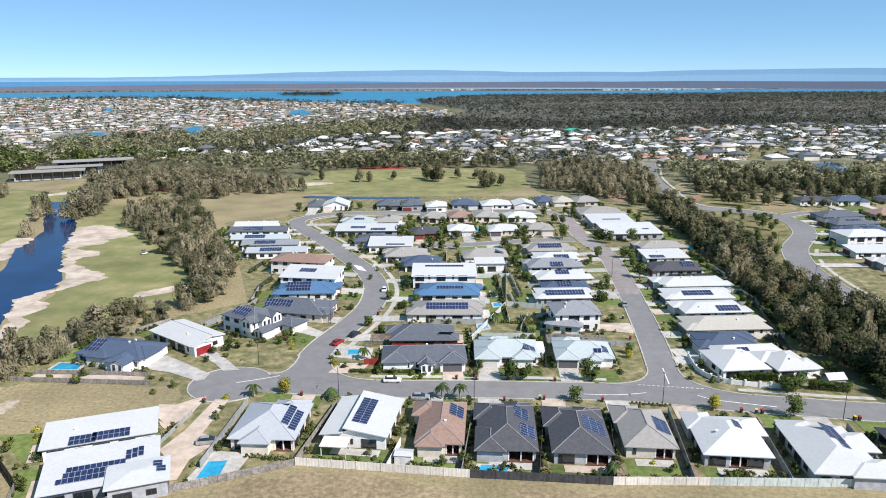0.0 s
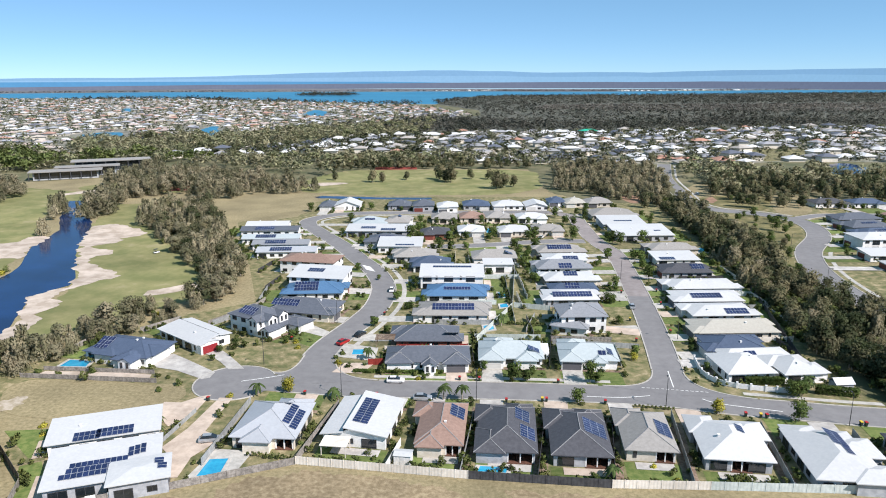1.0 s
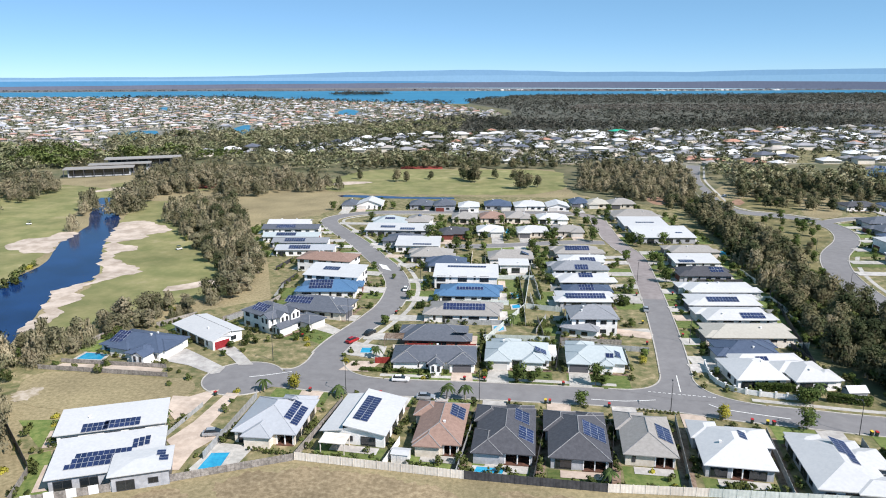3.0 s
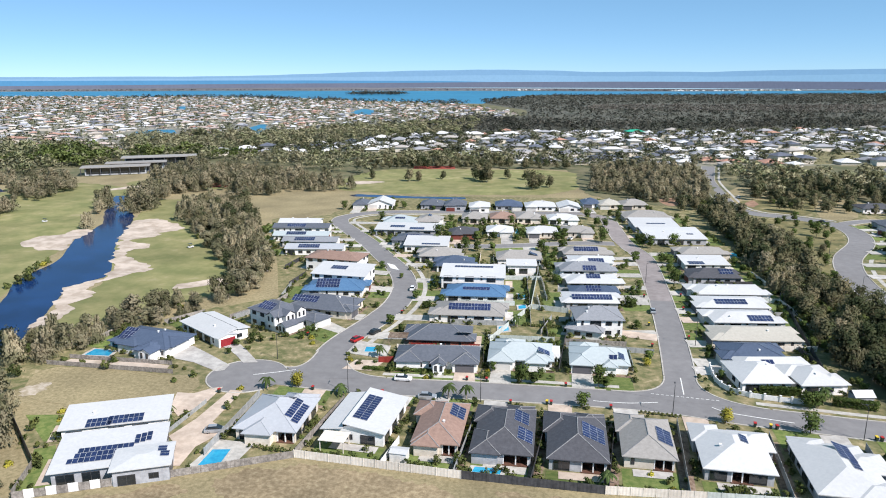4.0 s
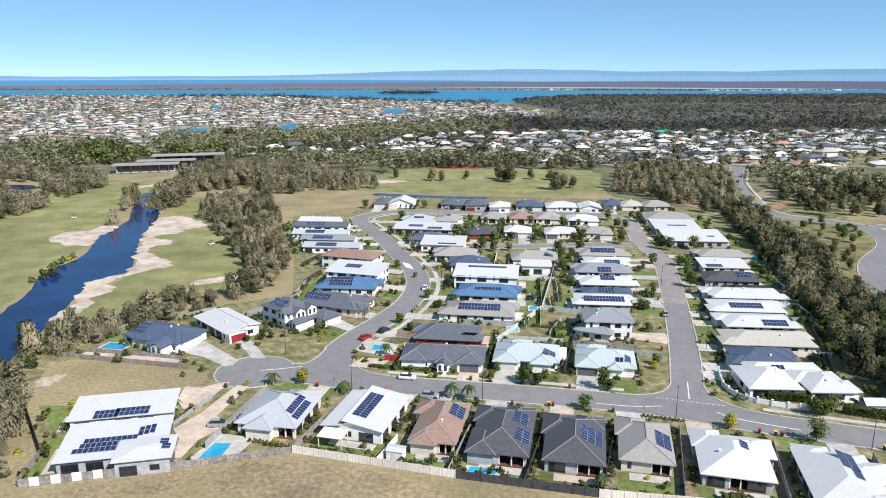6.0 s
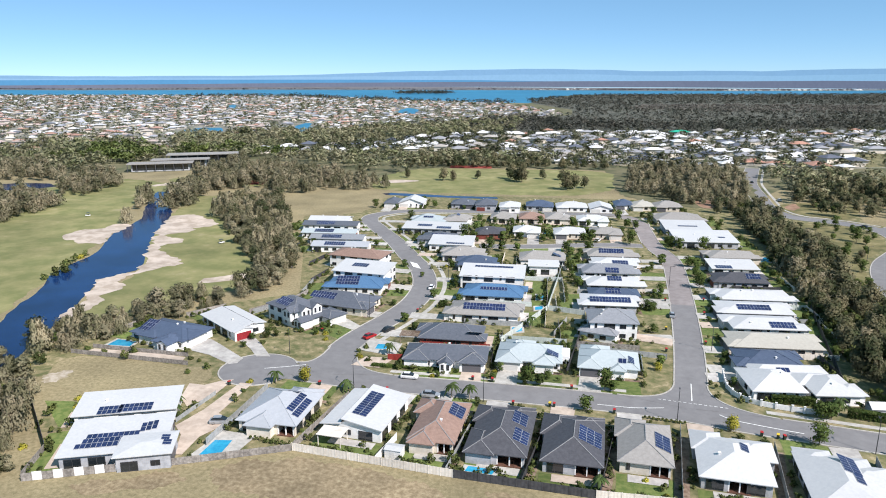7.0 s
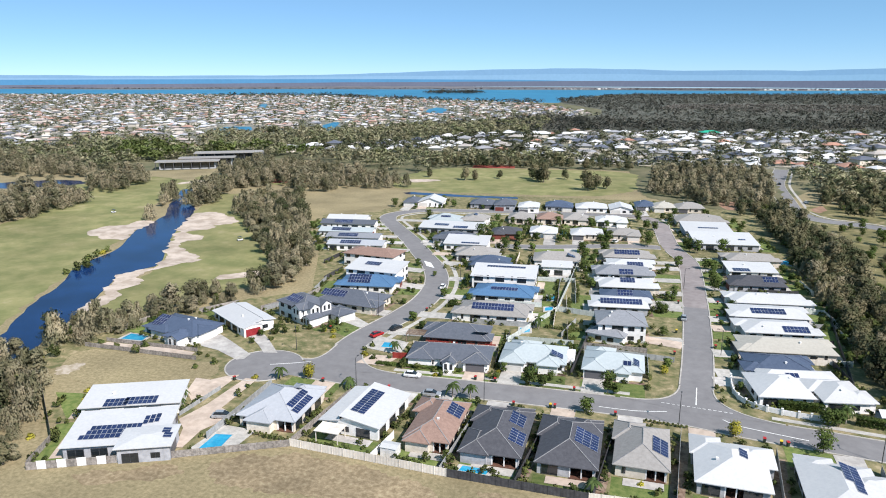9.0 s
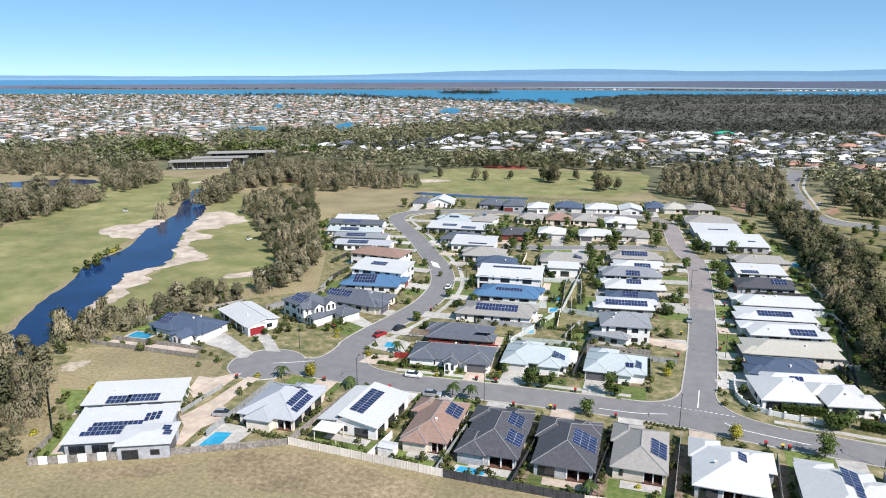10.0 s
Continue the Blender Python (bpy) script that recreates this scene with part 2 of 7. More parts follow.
def spline(points, step=4.0, closed=False):
    """Points along a smooth curve through the given ones."""
    p = [Vector(q) for q in points]
    n, out = len(p), []
    for i in range(n if closed else n - 1):
        if closed:
            a, b, c, d = p[i - 1], p[i], p[(i + 1) % n], p[(i + 2) % n]
        else:
            a, b, c, d = p[max(i - 1, 0)], p[i], p[i + 1], p[min(i + 2, n - 1)]
        k = max(1, int((c - b).length / step))
        for s in range(k):
            t = s / k
            out.append(0.5 * (2 * b + (c - a) * t + (2 * a - 5 * b + 4 * c - d) * t * t + (3 * b - a - 3 * c + d) * t ** 3))
    if not closed:
        out.append(p[-1])
    return out


def patch(name, points, material, z, label, category, step=3.0, ragged=0.0, smooth=True, seed=0):
    """A sheet of ground inside a closed outline, with an uneven edge."""
    loop = spline(points, step, True) if smooth else [Vector(q) for q in points]
    bm = bmesh.new()
    r = random.Random(seed)
    vs = []
    for i, q in enumerate(loop):
        w = noise.noise((q.x * 0.13 + seed, q.y * 0.13, 3.1)) * ragged + r.uniform(-0.25, 0.25) * ragged
        nrm = loop[(i + 1) % len(loop)] - loop[i - 1]
        nrm = Vector((nrm.y, -nrm.x)).normalized() if nrm.length > 0 else Vector((0, 0))
        vs.append(bm.verts.new((q.x + nrm.x * w, q.y + nrm.y * w, z)))
    edges = [bm.edges.new((vs[i], vs[(i + 1) % len(vs)])) for i in range(len(vs))]
    bmesh.ops.triangle_fill(bm, use_beauty=True, edges=edges)
    for f in bm.faces:
        if f.normal.z < 0:
            f.normal_flip()
    ob = part(name, bm, material, None)
    return tagged(ob, label, category, kind="structure")


def ribbon(name, line, offset, width, z, material, label, category, skip=None, high=0.0):
    """A strip along a line, at an offset to its right; high: a raised strip with real sides."""
    bm = bmesh.new()
    last = None
    for i, q in enumerate(line):
        along = (line[min(i + 1, len(line) - 1)] - line[max(i - 1, 0)]).normalized()
        side = Vector((along.y, -along.x))
        mid = q + side * offset
        if skip and skip(mid):
            last = None
            continue
        a, b = q + side * (offset - width / 2), q + side * (offset + width / 2)
        cut = [bm.verts.new((a.x, a.y, 0.0)), bm.verts.new((a.x, a.y, z + high)), bm.verts.new((b.x, b.y, z + high)), bm.verts.new((b.x, b.y, 0.0))] if high else \
              [bm.verts.new((a.x, a.y, z)), bm.verts.new((b.x, b.y, z))]
        if last:
            for j in range(len(cut) - 1):
                bm.faces.new((last[j], last[j + 1], cut[j + 1], cut[j]))
        last = cut
    bmesh.ops.recalc_face_normals(bm, faces=bm.faces)
    for f in bm.faces:
        if f.normal.z < -0.5:
            f.normal_flip()
    ob = part(name, bm, material, None)
    return tagged(ob, label, category, kind="structure")


# ---- ground, water, roads ----
def ground_sheet():
    xs = [-4700, -3000, -1600, -800, -400, -200, 0, 200, 400, 800, 1600, 3000, 4700]
    ys = [-600, -200, 0, 100, 200, 300, 400, 600, 900, 1400, 2200, 3200, 4400]
    verts = [(x, y, 0) for y in ys for x in xs]
    nx = len(xs)
    faces = [(j * nx + i, j * nx + i + 1, (j + 1) * nx + i + 1, (j + 1) * nx + i) for j in range(len(ys) - 1) for i in range(nx - 1)]
    ob = new("ground", mesh_of("ground", verts, faces, M_DRY))
    return tagged(ob, "dry straw-coloured grass with reddish bare patches", "ground", kind="structure")


ground_sheet()
patch("ground_estate", [(-150, 128), (-92, 128), (-84, 116), (-88, 93), (-66, 104.5), (-45, 117), (-11, 117.8), (18, 119.5), (32, 121.5), (80, 128), (140, 140), (140, 230), (128, 300), (150, 440), (60, 440), (30, 450), (-140, 425), (-165, 335), (-118, 250), (-98, 212), (-120, 190), (-135, 150)],
      M_VERGE, 0.02, "patchy green and dry verge grass between houses", "grass", smooth=False)
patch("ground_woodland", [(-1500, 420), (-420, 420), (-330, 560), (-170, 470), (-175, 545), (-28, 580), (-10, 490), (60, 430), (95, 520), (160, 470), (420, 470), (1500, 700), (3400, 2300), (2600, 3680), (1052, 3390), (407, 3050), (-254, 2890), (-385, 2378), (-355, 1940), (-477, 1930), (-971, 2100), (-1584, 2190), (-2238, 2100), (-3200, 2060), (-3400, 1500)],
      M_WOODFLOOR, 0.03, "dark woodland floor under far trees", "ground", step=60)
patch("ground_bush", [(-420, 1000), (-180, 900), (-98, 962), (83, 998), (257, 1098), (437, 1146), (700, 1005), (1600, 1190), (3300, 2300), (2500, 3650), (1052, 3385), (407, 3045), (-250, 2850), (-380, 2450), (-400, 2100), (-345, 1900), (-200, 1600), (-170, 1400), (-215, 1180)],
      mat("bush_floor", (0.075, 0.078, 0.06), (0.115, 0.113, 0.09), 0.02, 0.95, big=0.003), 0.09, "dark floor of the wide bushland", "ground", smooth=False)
patch("ground_suburb", [(-2600, 1300), (-1900, 760), (-900, 560), (-672, 535), (-600, 560), (-655, 620), (-577, 655), (-480, 590), (-470, 605), (-560, 740), (-500, 795), (-430, 850), (-370, 960), (-290, 1075), (-215, 1190), (-190, 1420), (-270, 1600), (-430, 1850), (-620, 1890), (-1280, 2270), (-2016, 2120), (-2600, 1900)],
      mat("suburb_ground", (0.15, 0.15, 0.115), (0.25, 0.235, 0.205), 0.03, 0.95, big=0.01), 0.06, "streets and gardens of the far suburb", "ground", smooth=False)
patch("ground_estate_far", [(-130, 655), (-63, 618), (20, 632), (128, 634), (200, 676), (300, 680), (420, 760), (640, 1000), (437, 1140), (257, 1095), (83, 996), (-98, 960), (-180, 895)],
      mat("estate_ground", (0.13, 0.135, 0.085), (0.26, 0.245, 0.20), 0.05, 0.95, big=0.01), 0.07, "streets and gardens of the far estate", "ground", smooth=False)
patch("ground_open", [(176, 770), (235, 800), (258, 775), (214, 700), (180, 672), (170, 715)], M_VERGE, 0.09, "open dry land beside the far estate", "grass", ragged=6)
patch("ground_far_green", [(206, 588), (240, 609), (219, 549), (192, 544)], M_PARK, 0.09, "mown green beyond the eastern trees", "grass", ragged=2)
patch("ground_east_green", [(119, 518), (142, 539), (142, 518), (117, 490)], M_PARK, 0.09, "mown green between eastern trees", "grass", ragged=2)
patch("ground_east_lawn", [(102, 467), (129, 483), (119, 422), (95, 429), (86, 450)], M_PARK, 0.085, "sunny grass slope beside the eastern road", "grass", ragged=2)
patch("ground_east_lot", [(135, 474), (150, 473), (141, 417), (122, 412)], M_DRY, 0.095, "dry vacant corner lot", "ground", ragged=1)
patch("ground_park", [(80, 400), (100, 402), (114, 396), (121, 376), (117, 352), (104, 325), (98, 292), (99, 250), (96, 262), (92, 300), (86, 340), (76, 380)], M_PARK, 0.082, "mown park strip inside the road's bend", "grass", ragged=1)
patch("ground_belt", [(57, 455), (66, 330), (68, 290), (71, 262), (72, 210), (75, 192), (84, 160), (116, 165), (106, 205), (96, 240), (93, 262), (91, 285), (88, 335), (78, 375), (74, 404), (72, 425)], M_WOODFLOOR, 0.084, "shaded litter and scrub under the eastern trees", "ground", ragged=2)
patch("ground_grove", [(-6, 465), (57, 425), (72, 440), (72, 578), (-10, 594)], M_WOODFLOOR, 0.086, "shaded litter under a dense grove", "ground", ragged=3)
patch("pond_east", [(222, 640), (240, 668), (252, 645), (236, 596), (210, 594), (214, 612)], M_WATER, 0.1, "blue pond behind the eastern trees", "water", ragged=4)
for n_, pts in enumerate(([(38, 452), (46, 460), (53, 446), (47, 430), (41, 436)], [(88, 448), (95, 462), (97, 452), (92, 438)])):
    patch("ground_bare", pts, mat("bare_red_earth", (0.22, 0.13, 0.085), (0.30, 0.19, 0.13), 0.4, 0.95), 0.1, "bare reddish earth beside the road", "ground", ragged=1.5, seed=n_)
M_SOIL = mat("reddish_dry_soil", (0.19, 0.145, 0.085), (0.30, 0.235, 0.145), 0.9, 0.95, bump=0.6, bump_scale=4.0, big=0.09, third=(0.33, 0.275, 0.17), drift=0.22)
for n_, pts in enumerate(([(-58, 105.5), (-44, 113.5), (-30, 114.5), (-14, 113), (-8, 109), (-20, 103.5), (-38, 101), (-52, 101)], [(-4, 114.5), (12, 116), (24, 115.5), (20, 112), (4, 110.5)], [(-80, 92), (-66, 100.5), (-60, 100), (-70, 92.5)], [(-40, 98), (-22, 99), (-14, 95), (-30, 92)])):
    patch("ground_soil", pts, M_SOIL, 0.012 + 0.002 * n_, "worn reddish soil between tufts of dry grass", "ground", step=0.8, ragged=2.4, seed=40 + n_)
patch("fairway_east", [(-146, 160), (-128, 195), (-122, 225), (-150, 268), (-195, 322), (-225, 372), (-262, 372), (-240, 322), (-205, 262), (-172, 215), (-160, 180)], M_FAIR, 0.04, "mown golf fairway of faded green grass", "fairway", ragged=2)
patch("fairway_west", [(-165, 120), (-192, 185), (-214, 232), (-246, 288), (-285, 345), (-300, 400), (-350, 420), (-395, 405), (-360, 330), (-320, 285), (-300, 230), (-260, 120)], M_FAIR, 0.04, "mown golf fairway of faded green grass", "fairway", ragged=3)
patch("fairway_far", [(-180, 452), (-176, 540), (-110, 562), (-29, 570), (-12, 500), (-30, 455), (-80, 440), (-135, 432)], M_FAIR, 0.05, "far mown golf fairway beside a pond", "fairway", ragged=3)
patch("fairway_green", [(-330, 430), (-300, 470), (-255, 480), (-230, 440), (-280, 410)], M_FAIR, 0.05, "small golf green near the clubhouse", "fairway", ragged=2)
patch("creek", [(-150, 110), (-160, 138), (-176.7, 162), (-184, 177), (-192, 190), (-200.5, 200.6), (-205, 212), (-208, 223), (-212, 237), (-225, 256.5), (-235.5, 273.5), (-240, 287), (-246, 303), (-270, 335), (-299, 380), (-292, 383), (-262, 345), (-246, 328), (-228, 302), (-219, 286), (-208, 267), (-195, 250), (-183, 233), (-174.2, 218), (-177, 210.6), (-177, 201), (-166, 183), (-158, 168), (-146, 143), (-135, 118)],
      M_WATER, 0.07, "deep blue creek winding through the golf course", "water", step=5, ragged=1.2)
patch("bunker_bank", [(-157.5, 166), (-166, 183), (-177, 201), (-177, 210.6), (-174.5, 218), (-183, 233), (-195.5, 250), (-208, 267), (-219.5, 286), (-232, 308), (-233, 316), (-226, 322), (-216, 317), (-200, 305), (-199.5, 297), (-207, 291), (-199.4, 286.7), (-204, 274.5), (-189.8, 265.5), (-192, 255), (-179.2, 242.4), (-164, 234.6), (-168, 224), (-171, 210), (-171, 203), (-165, 199), (-159, 183), (-154, 173)],
      M_SAND, 0.10, "long pale sand bunker along the creek bank", "sand", step=1.6, ragged=3.6, seed=3)
patch("bunker_across", [(-251, 257), (-237, 249), (-222, 250), (-232, 268), (-240, 289), (-250, 287), (-246, 278), (-254, 270)], M_SAND, 0.10, "pale sand bunker on the far creek bank", "sand", step=2.0, ragged=3.0, seed=5)
patch("bunker_small", [(-140, 212), (-131, 217), (-124, 230), (-128, 232), (-136, 222), (-142, 217)], M_SAND, 0.10, "small pale sand bunker", "sand", ragged=1.0, seed=6)
patch("bunker_clubhouse", [(-318, 398), (-304, 415), (-296, 432), (-305, 430), (-320, 410)], M_SAND, 0.10, "pale sand bunker before the clubhouse", "sand", ragged=2.0, seed=8)
patch("bunker_fairway", [(-172, 462), (-158, 470), (-150, 480), (-165, 482), (-176, 474)], M_SAND, 0.10, "pale sand bunker on the far fairway", "sand", ragged=2.0, seed=9)
patch("ground_paddock", [(-205, 340), (-150, 345), (-140, 380), (-160, 412), (-225, 395)], M_DRY, 0.06, "dry vacant lot of straw-coloured grass", "ground", ragged=2)
patch("ground_lot", [(-124, 128), (-127, 142), (-95, 145.5), (-88, 146), (-83, 141.5), (-86, 133), (-94, 128.5), (-110, 124)], M_DRY, 0.07, "dry vacant lot with bare sandy patches", "ground", ragged=1)
patch("ground_sand", [(-125, 128.5), (-124, 131.5), (-121, 133), (-118.5, 131), (-119.5, 127.5), (-122.5, 126.5)], mat("bare_sandy_earth", (0.30, 0.25, 0.17), (0.44, 0.38, 0.31), 0.5, 0.95, bump=0.5, bump_scale=2), 0.09, "bare sandy scrape on a vacant lot", "ground", step=0.5, ragged=2.6, seed=4)
patch("pond", [(-150, 416), (-110, 418), (-78, 424), (-80, 429), (-112, 425), (-150, 424)], M_WATER, 0.08, "narrow blue pond behind the last houses", "water", ragged=1)
patch("pond_west", [(-446, 345), (-428, 372), (-405, 385), (-383, 378), (-388, 364), (-420, 338)], M_WATER, 0.07, "dark golf pond behind trees", "water", ragged=2)
for n_, pts in enumerate(([(-637, 842), (-612, 888), (-536, 773), (-529, 743), (-560, 745)], [(-524, 951), (-538, 1022), (-456, 879), (-447, 825)], [(-543, 1412), (-578, 1562), (-523, 1491), (-464, 1298), (-489, 1293)], [(-1043, 1526), (-1061, 1587), (-943, 1405), (-958, 1402)])):
    patch("canal_water", pts, M_SEA, 0.12, "blue canal basin in the far suburb", "water", step=20, ragged=5, seed=n_)
patch("sea_strait", [(-4600, 2150), (-3200, 2080), (-2238, 2122), (-1584, 2212), (-971, 2117), (-477, 1946), (-361, 1925), (-391, 2378), (-254, 2900), (407, 3060), (1052, 3400), (2400, 3700), (4600, 3900), (4600, 4330), (2600, 4290), (1288, 4180), (223, 3692), (-607, 3631), (-1171, 3497), (-2026, 3294), (-2958, 2850), (-4600, 2800)],
      M_SEA, 0.12, "bright blue strait of sea water", "water", step=120, ragged=25)
# Far haze is mixed into the headland's grey-brown colour.
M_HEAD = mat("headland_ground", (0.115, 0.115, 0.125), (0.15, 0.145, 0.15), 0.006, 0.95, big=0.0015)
patch("ground_headland", [(-4600, 2850), (-2958, 2890), (-2026, 3325), (-1171, 3530), (-607, 3660), (223, 3722), (1288, 4215), (2600, 4320), (2600, 4395), (-3000, 4395), (-4600, 4200)], M_HEAD, 0.2, "brown wooded headland across the water, haze in its colour", "ground", step=120)
ROADS = {
    "road_main": (9.4, [(-75, 150), (-67, 151.5), (-55, 151.8), (-45.1, 152.0), (-33.5, 153.4), (-15.2, 155.9), (5.1, 158.2), (18.4, 159.4), (31.3, 159.6), (43.3, 158.3), (60.8, 157.9), (80, 157.8), (140, 160)]),
    "road_curve": (8.6, [(-57.5, 155), (-60, 168), (-59.8, 180.5), (-56.8, 200.3), (-56, 217), (-59.5, 236.6), (-68.2, 256), (-80.3, 274), (-96, 297), (-114, 320), (-127, 338), (-129, 352), (-117, 368), (-90, 376), (-49, 385), (-4, 393)]),
    "road_straight": (7.8, [(33, 160), (33, 191.6), (32, 225), (30.0, 262), (27.9, 290.3), (25.7, 304.0), (21.1, 317.2), (17.4, 330.9), (14.9, 346.3), (12.1, 363.3), (8.9, 380.3), (-4, 393)]),
    "road_east": (10.4, [(121, 195), (109, 235), (104.5, 262), (104.5, 291), (110.5, 320), (124, 350), (128.5, 373), (126, 391), (118, 402), (103.5, 410.5), (91, 415), (82.5, 426), (78.6, 444), (77.6, 475), (76.8, 538), (82, 590), (88, 640)]),
    "road_branch": (7.0, [(128, 397), (144, 409), (160, 412), (201, 420)]),
    "road_close": (7.0, [(-56, 300), (-34, 306), (-12, 316), (2, 321), (14.3, 323.0)]),
}
LINES = {k: spline(p, 1.5) for k, (w, p) in ROADS.items()}


FILLETS = [(29.1, 164.2, 16, 164.2, 29.1, 176), (36.9, 164.2, 36.9, 176, 52, 162.8), (-53.2, 156.4, -40, 157.6, -55.4, 172), (-62.0, 156.2, -64.2, 170, -68.5, 157.6)]


def in_corner(q):
    """Whether a place lies in the rounded inner corner of a junction."""
    for cx, cy, ax, ay, bx, by in FILLETS:
        a, b, p = Vector((ax - cx, ay - cy)), Vector((bx - cx, by - cy)), Vector((q.x - cx, q.y - cy))
        det = a.x * b.y - a.y * b.x
        u, v = (p.x * b.y - p.y * b.x) / det, (a.x * p.y - a.y * p.x) / det
        if -0.15 < u < 1 and -0.15 < v < 1 and u + v < 1.0:
            return True
    return False


def on_other_road(me_, extra):
    far = [(w, np.array([(q.x, q.y) for q in LINES[k]])) for k, (w, p) in ROADS.items() if k != me_]
    bulb = np.array([[-75.0, 150.0]])
    def test(q):
        if in_corner(q):
            return True
        if any(((a - (q.x, q.y)) ** 2).sum(1).min() < (w / 2 + extra) ** 2 for w, a in far):
            return True
        return me_ == "road_main" and ((bulb - (q.x, q.y)) ** 2).sum(1).min() < (10 + extra) ** 2
    return test


for n_, (k, (w, p)) in enumerate(ROADS.items()):
    ribbon(k, LINES[k], 0, w, 0.05 + 0.004 * n_, M_ASPHALT, "grey asphalt suburban road", "road")
    ribbon("kerb", LINES[k], w / 2 + 0.15, 0.35, 0.05, M_KERB, "pale concrete kerb along a road", "kerb", on_other_road(k, 1.4), 0.13)
    ribbon("kerb", LINES[k], -w / 2 - 0.15, 0.35, 0.05, M_KERB, "pale concrete kerb along a road", "kerb", on_other_road(k, 1.4), 0.13)
    if k in ("road_curve", "road_main", "road_east"):
        ribbon("pavement", LINES[k], w / 2 + 3.2 if k != "road_main" else -w / 2 - 2.6, 1.6, 0.06, M_PAVER, "pale concrete footpath along the verge", "footpath", on_other_road(k, 0.6))


def disc(name, x, y, r, z, material, label):
    vs = [(x + r * math.cos(a), y + r * math.sin(a), z) for a in np.linspace(0, 2 * math.pi, 49)[:-1]]
    return tagged(new(name, mesh_of(name, vs, [tuple(range(48))], material)), label, "road", kind="structure")


disc("road_bulb", -75, 150, 10.0, 0.085, M_ASPHALT, "round asphalt turning head")
arc = [Vector((-75 + 10.15 * math.cos(a), 150 + 10.15 * math.sin(a))) for a in np.linspace(radians(38), radians(322), 60)]
ribbon("kerb", arc, 0, 0.35, 0.05, M_KERB, "pale concrete kerb round the turning head", "kerb", None, 0.13)


def fillet(cx, cy, ax, ay, bx, by, z):
    """Asphalt in the inner corner of a junction, with its curved kerb: corner, and the ends of its arc."""
    c, a, b = Vector((cx, cy)), Vector((ax, ay)), Vector((bx, by))
    curve = [a.lerp(c, t).lerp(c.lerp(b, t), t) for t in np.linspace(0, 1, 13)]
    bm = bmesh.new()
    inner = c + (c - a.lerp(b, 0.5)) * 0.45
    vs = [bm.verts.new((q.x, q.y, z)) for q in (inner, *curve)]
    for i in range(1, len(vs) - 1):
        bm.faces.new((vs[0], vs[i], vs[i + 1]))
    for f in bm.faces:
        if f.normal.z < 0:
            f.normal_flip()
    tagged(part("road_corner", bm, M_ASPHALT, None), "grey asphalt at a rounded street corner", "road", kind="structure")
    ribbon("kerb", curve, 0, 0.35, 0.06, M_KERB, "curved concrete kerb at a street corner", "kerb", None, 0.13)


for n_, f_ in enumerate(FILLETS):
    fillet(*f_, 0.09 + 0.004 * n_)
for line in ([(-73.8, 150.8), (-69, 153.5), (-64.5, 156.4)], [(12, 157.2), (20, 158.0), (27, 160.2)], [(39, 160.6), (43, 158.6), (56, 157.0)], [(33.2, 166), (33.1, 176)]):
    ribbon("lane_line", spline(line, 1.0), 0, 0.26, 0.115, M_PAINT, "white painted line on the road", "marking")
for i in range(14):
    ribbon("lane_dash", [Vector((25.5 + i * 1.15, 164.6)), Vector((26.2 + i * 1.15, 164.6))], 0, 0.2, 0.115, M_PAINT, "short white dash of a give-way line", "marking")
patch("road_hump", [(-76, 264.5), (-72, 262.5), (-67.8, 255.5), (-72.0, 257.5)], M_PAINT, 0.12, "white painted speed hump on the road", "marking", smooth=False)


# ---- houses ----
def block_height(style, w, d, eave, pitch):
    """Height of the roof at a local point, and the slope there."""
    k = math.tan(radians(pitch))
    def hip(x, y):
        a, b = w / 2 - abs(x), d / 2 - abs(y)
        return (eave + k * a, (-math.copysign(k, x), 0)) if a < b else (eave + k * b, (0, -math.copysign(k, y)))
    def gable(x, y):
        return (eave + k * (d / 2 - abs(y)), (0, -math.copysign(k, y))) if w >= d else (eave + k * (w / 2 - abs(x)), (-math.copysign(k, x), 0))
    def mono(x, y):
        return eave + k * (y + d / 2), (0, k)
    def split(x, y):
        if w >= d:
            return (eave + k * (y + d / 2), (0, k)) if y < d * 0.15 else (eave + k * (d / 2 - y) + 0.3, (0, -k))
        return (eave + k * (x + w / 2), (k, 0)) if x < -w * 0.15 else (eave + 0.35 + k * (w / 2 - x), (-k, 0))
    return {"hip": hip, "gable": gable, "mono": mono, "split": split}[style]


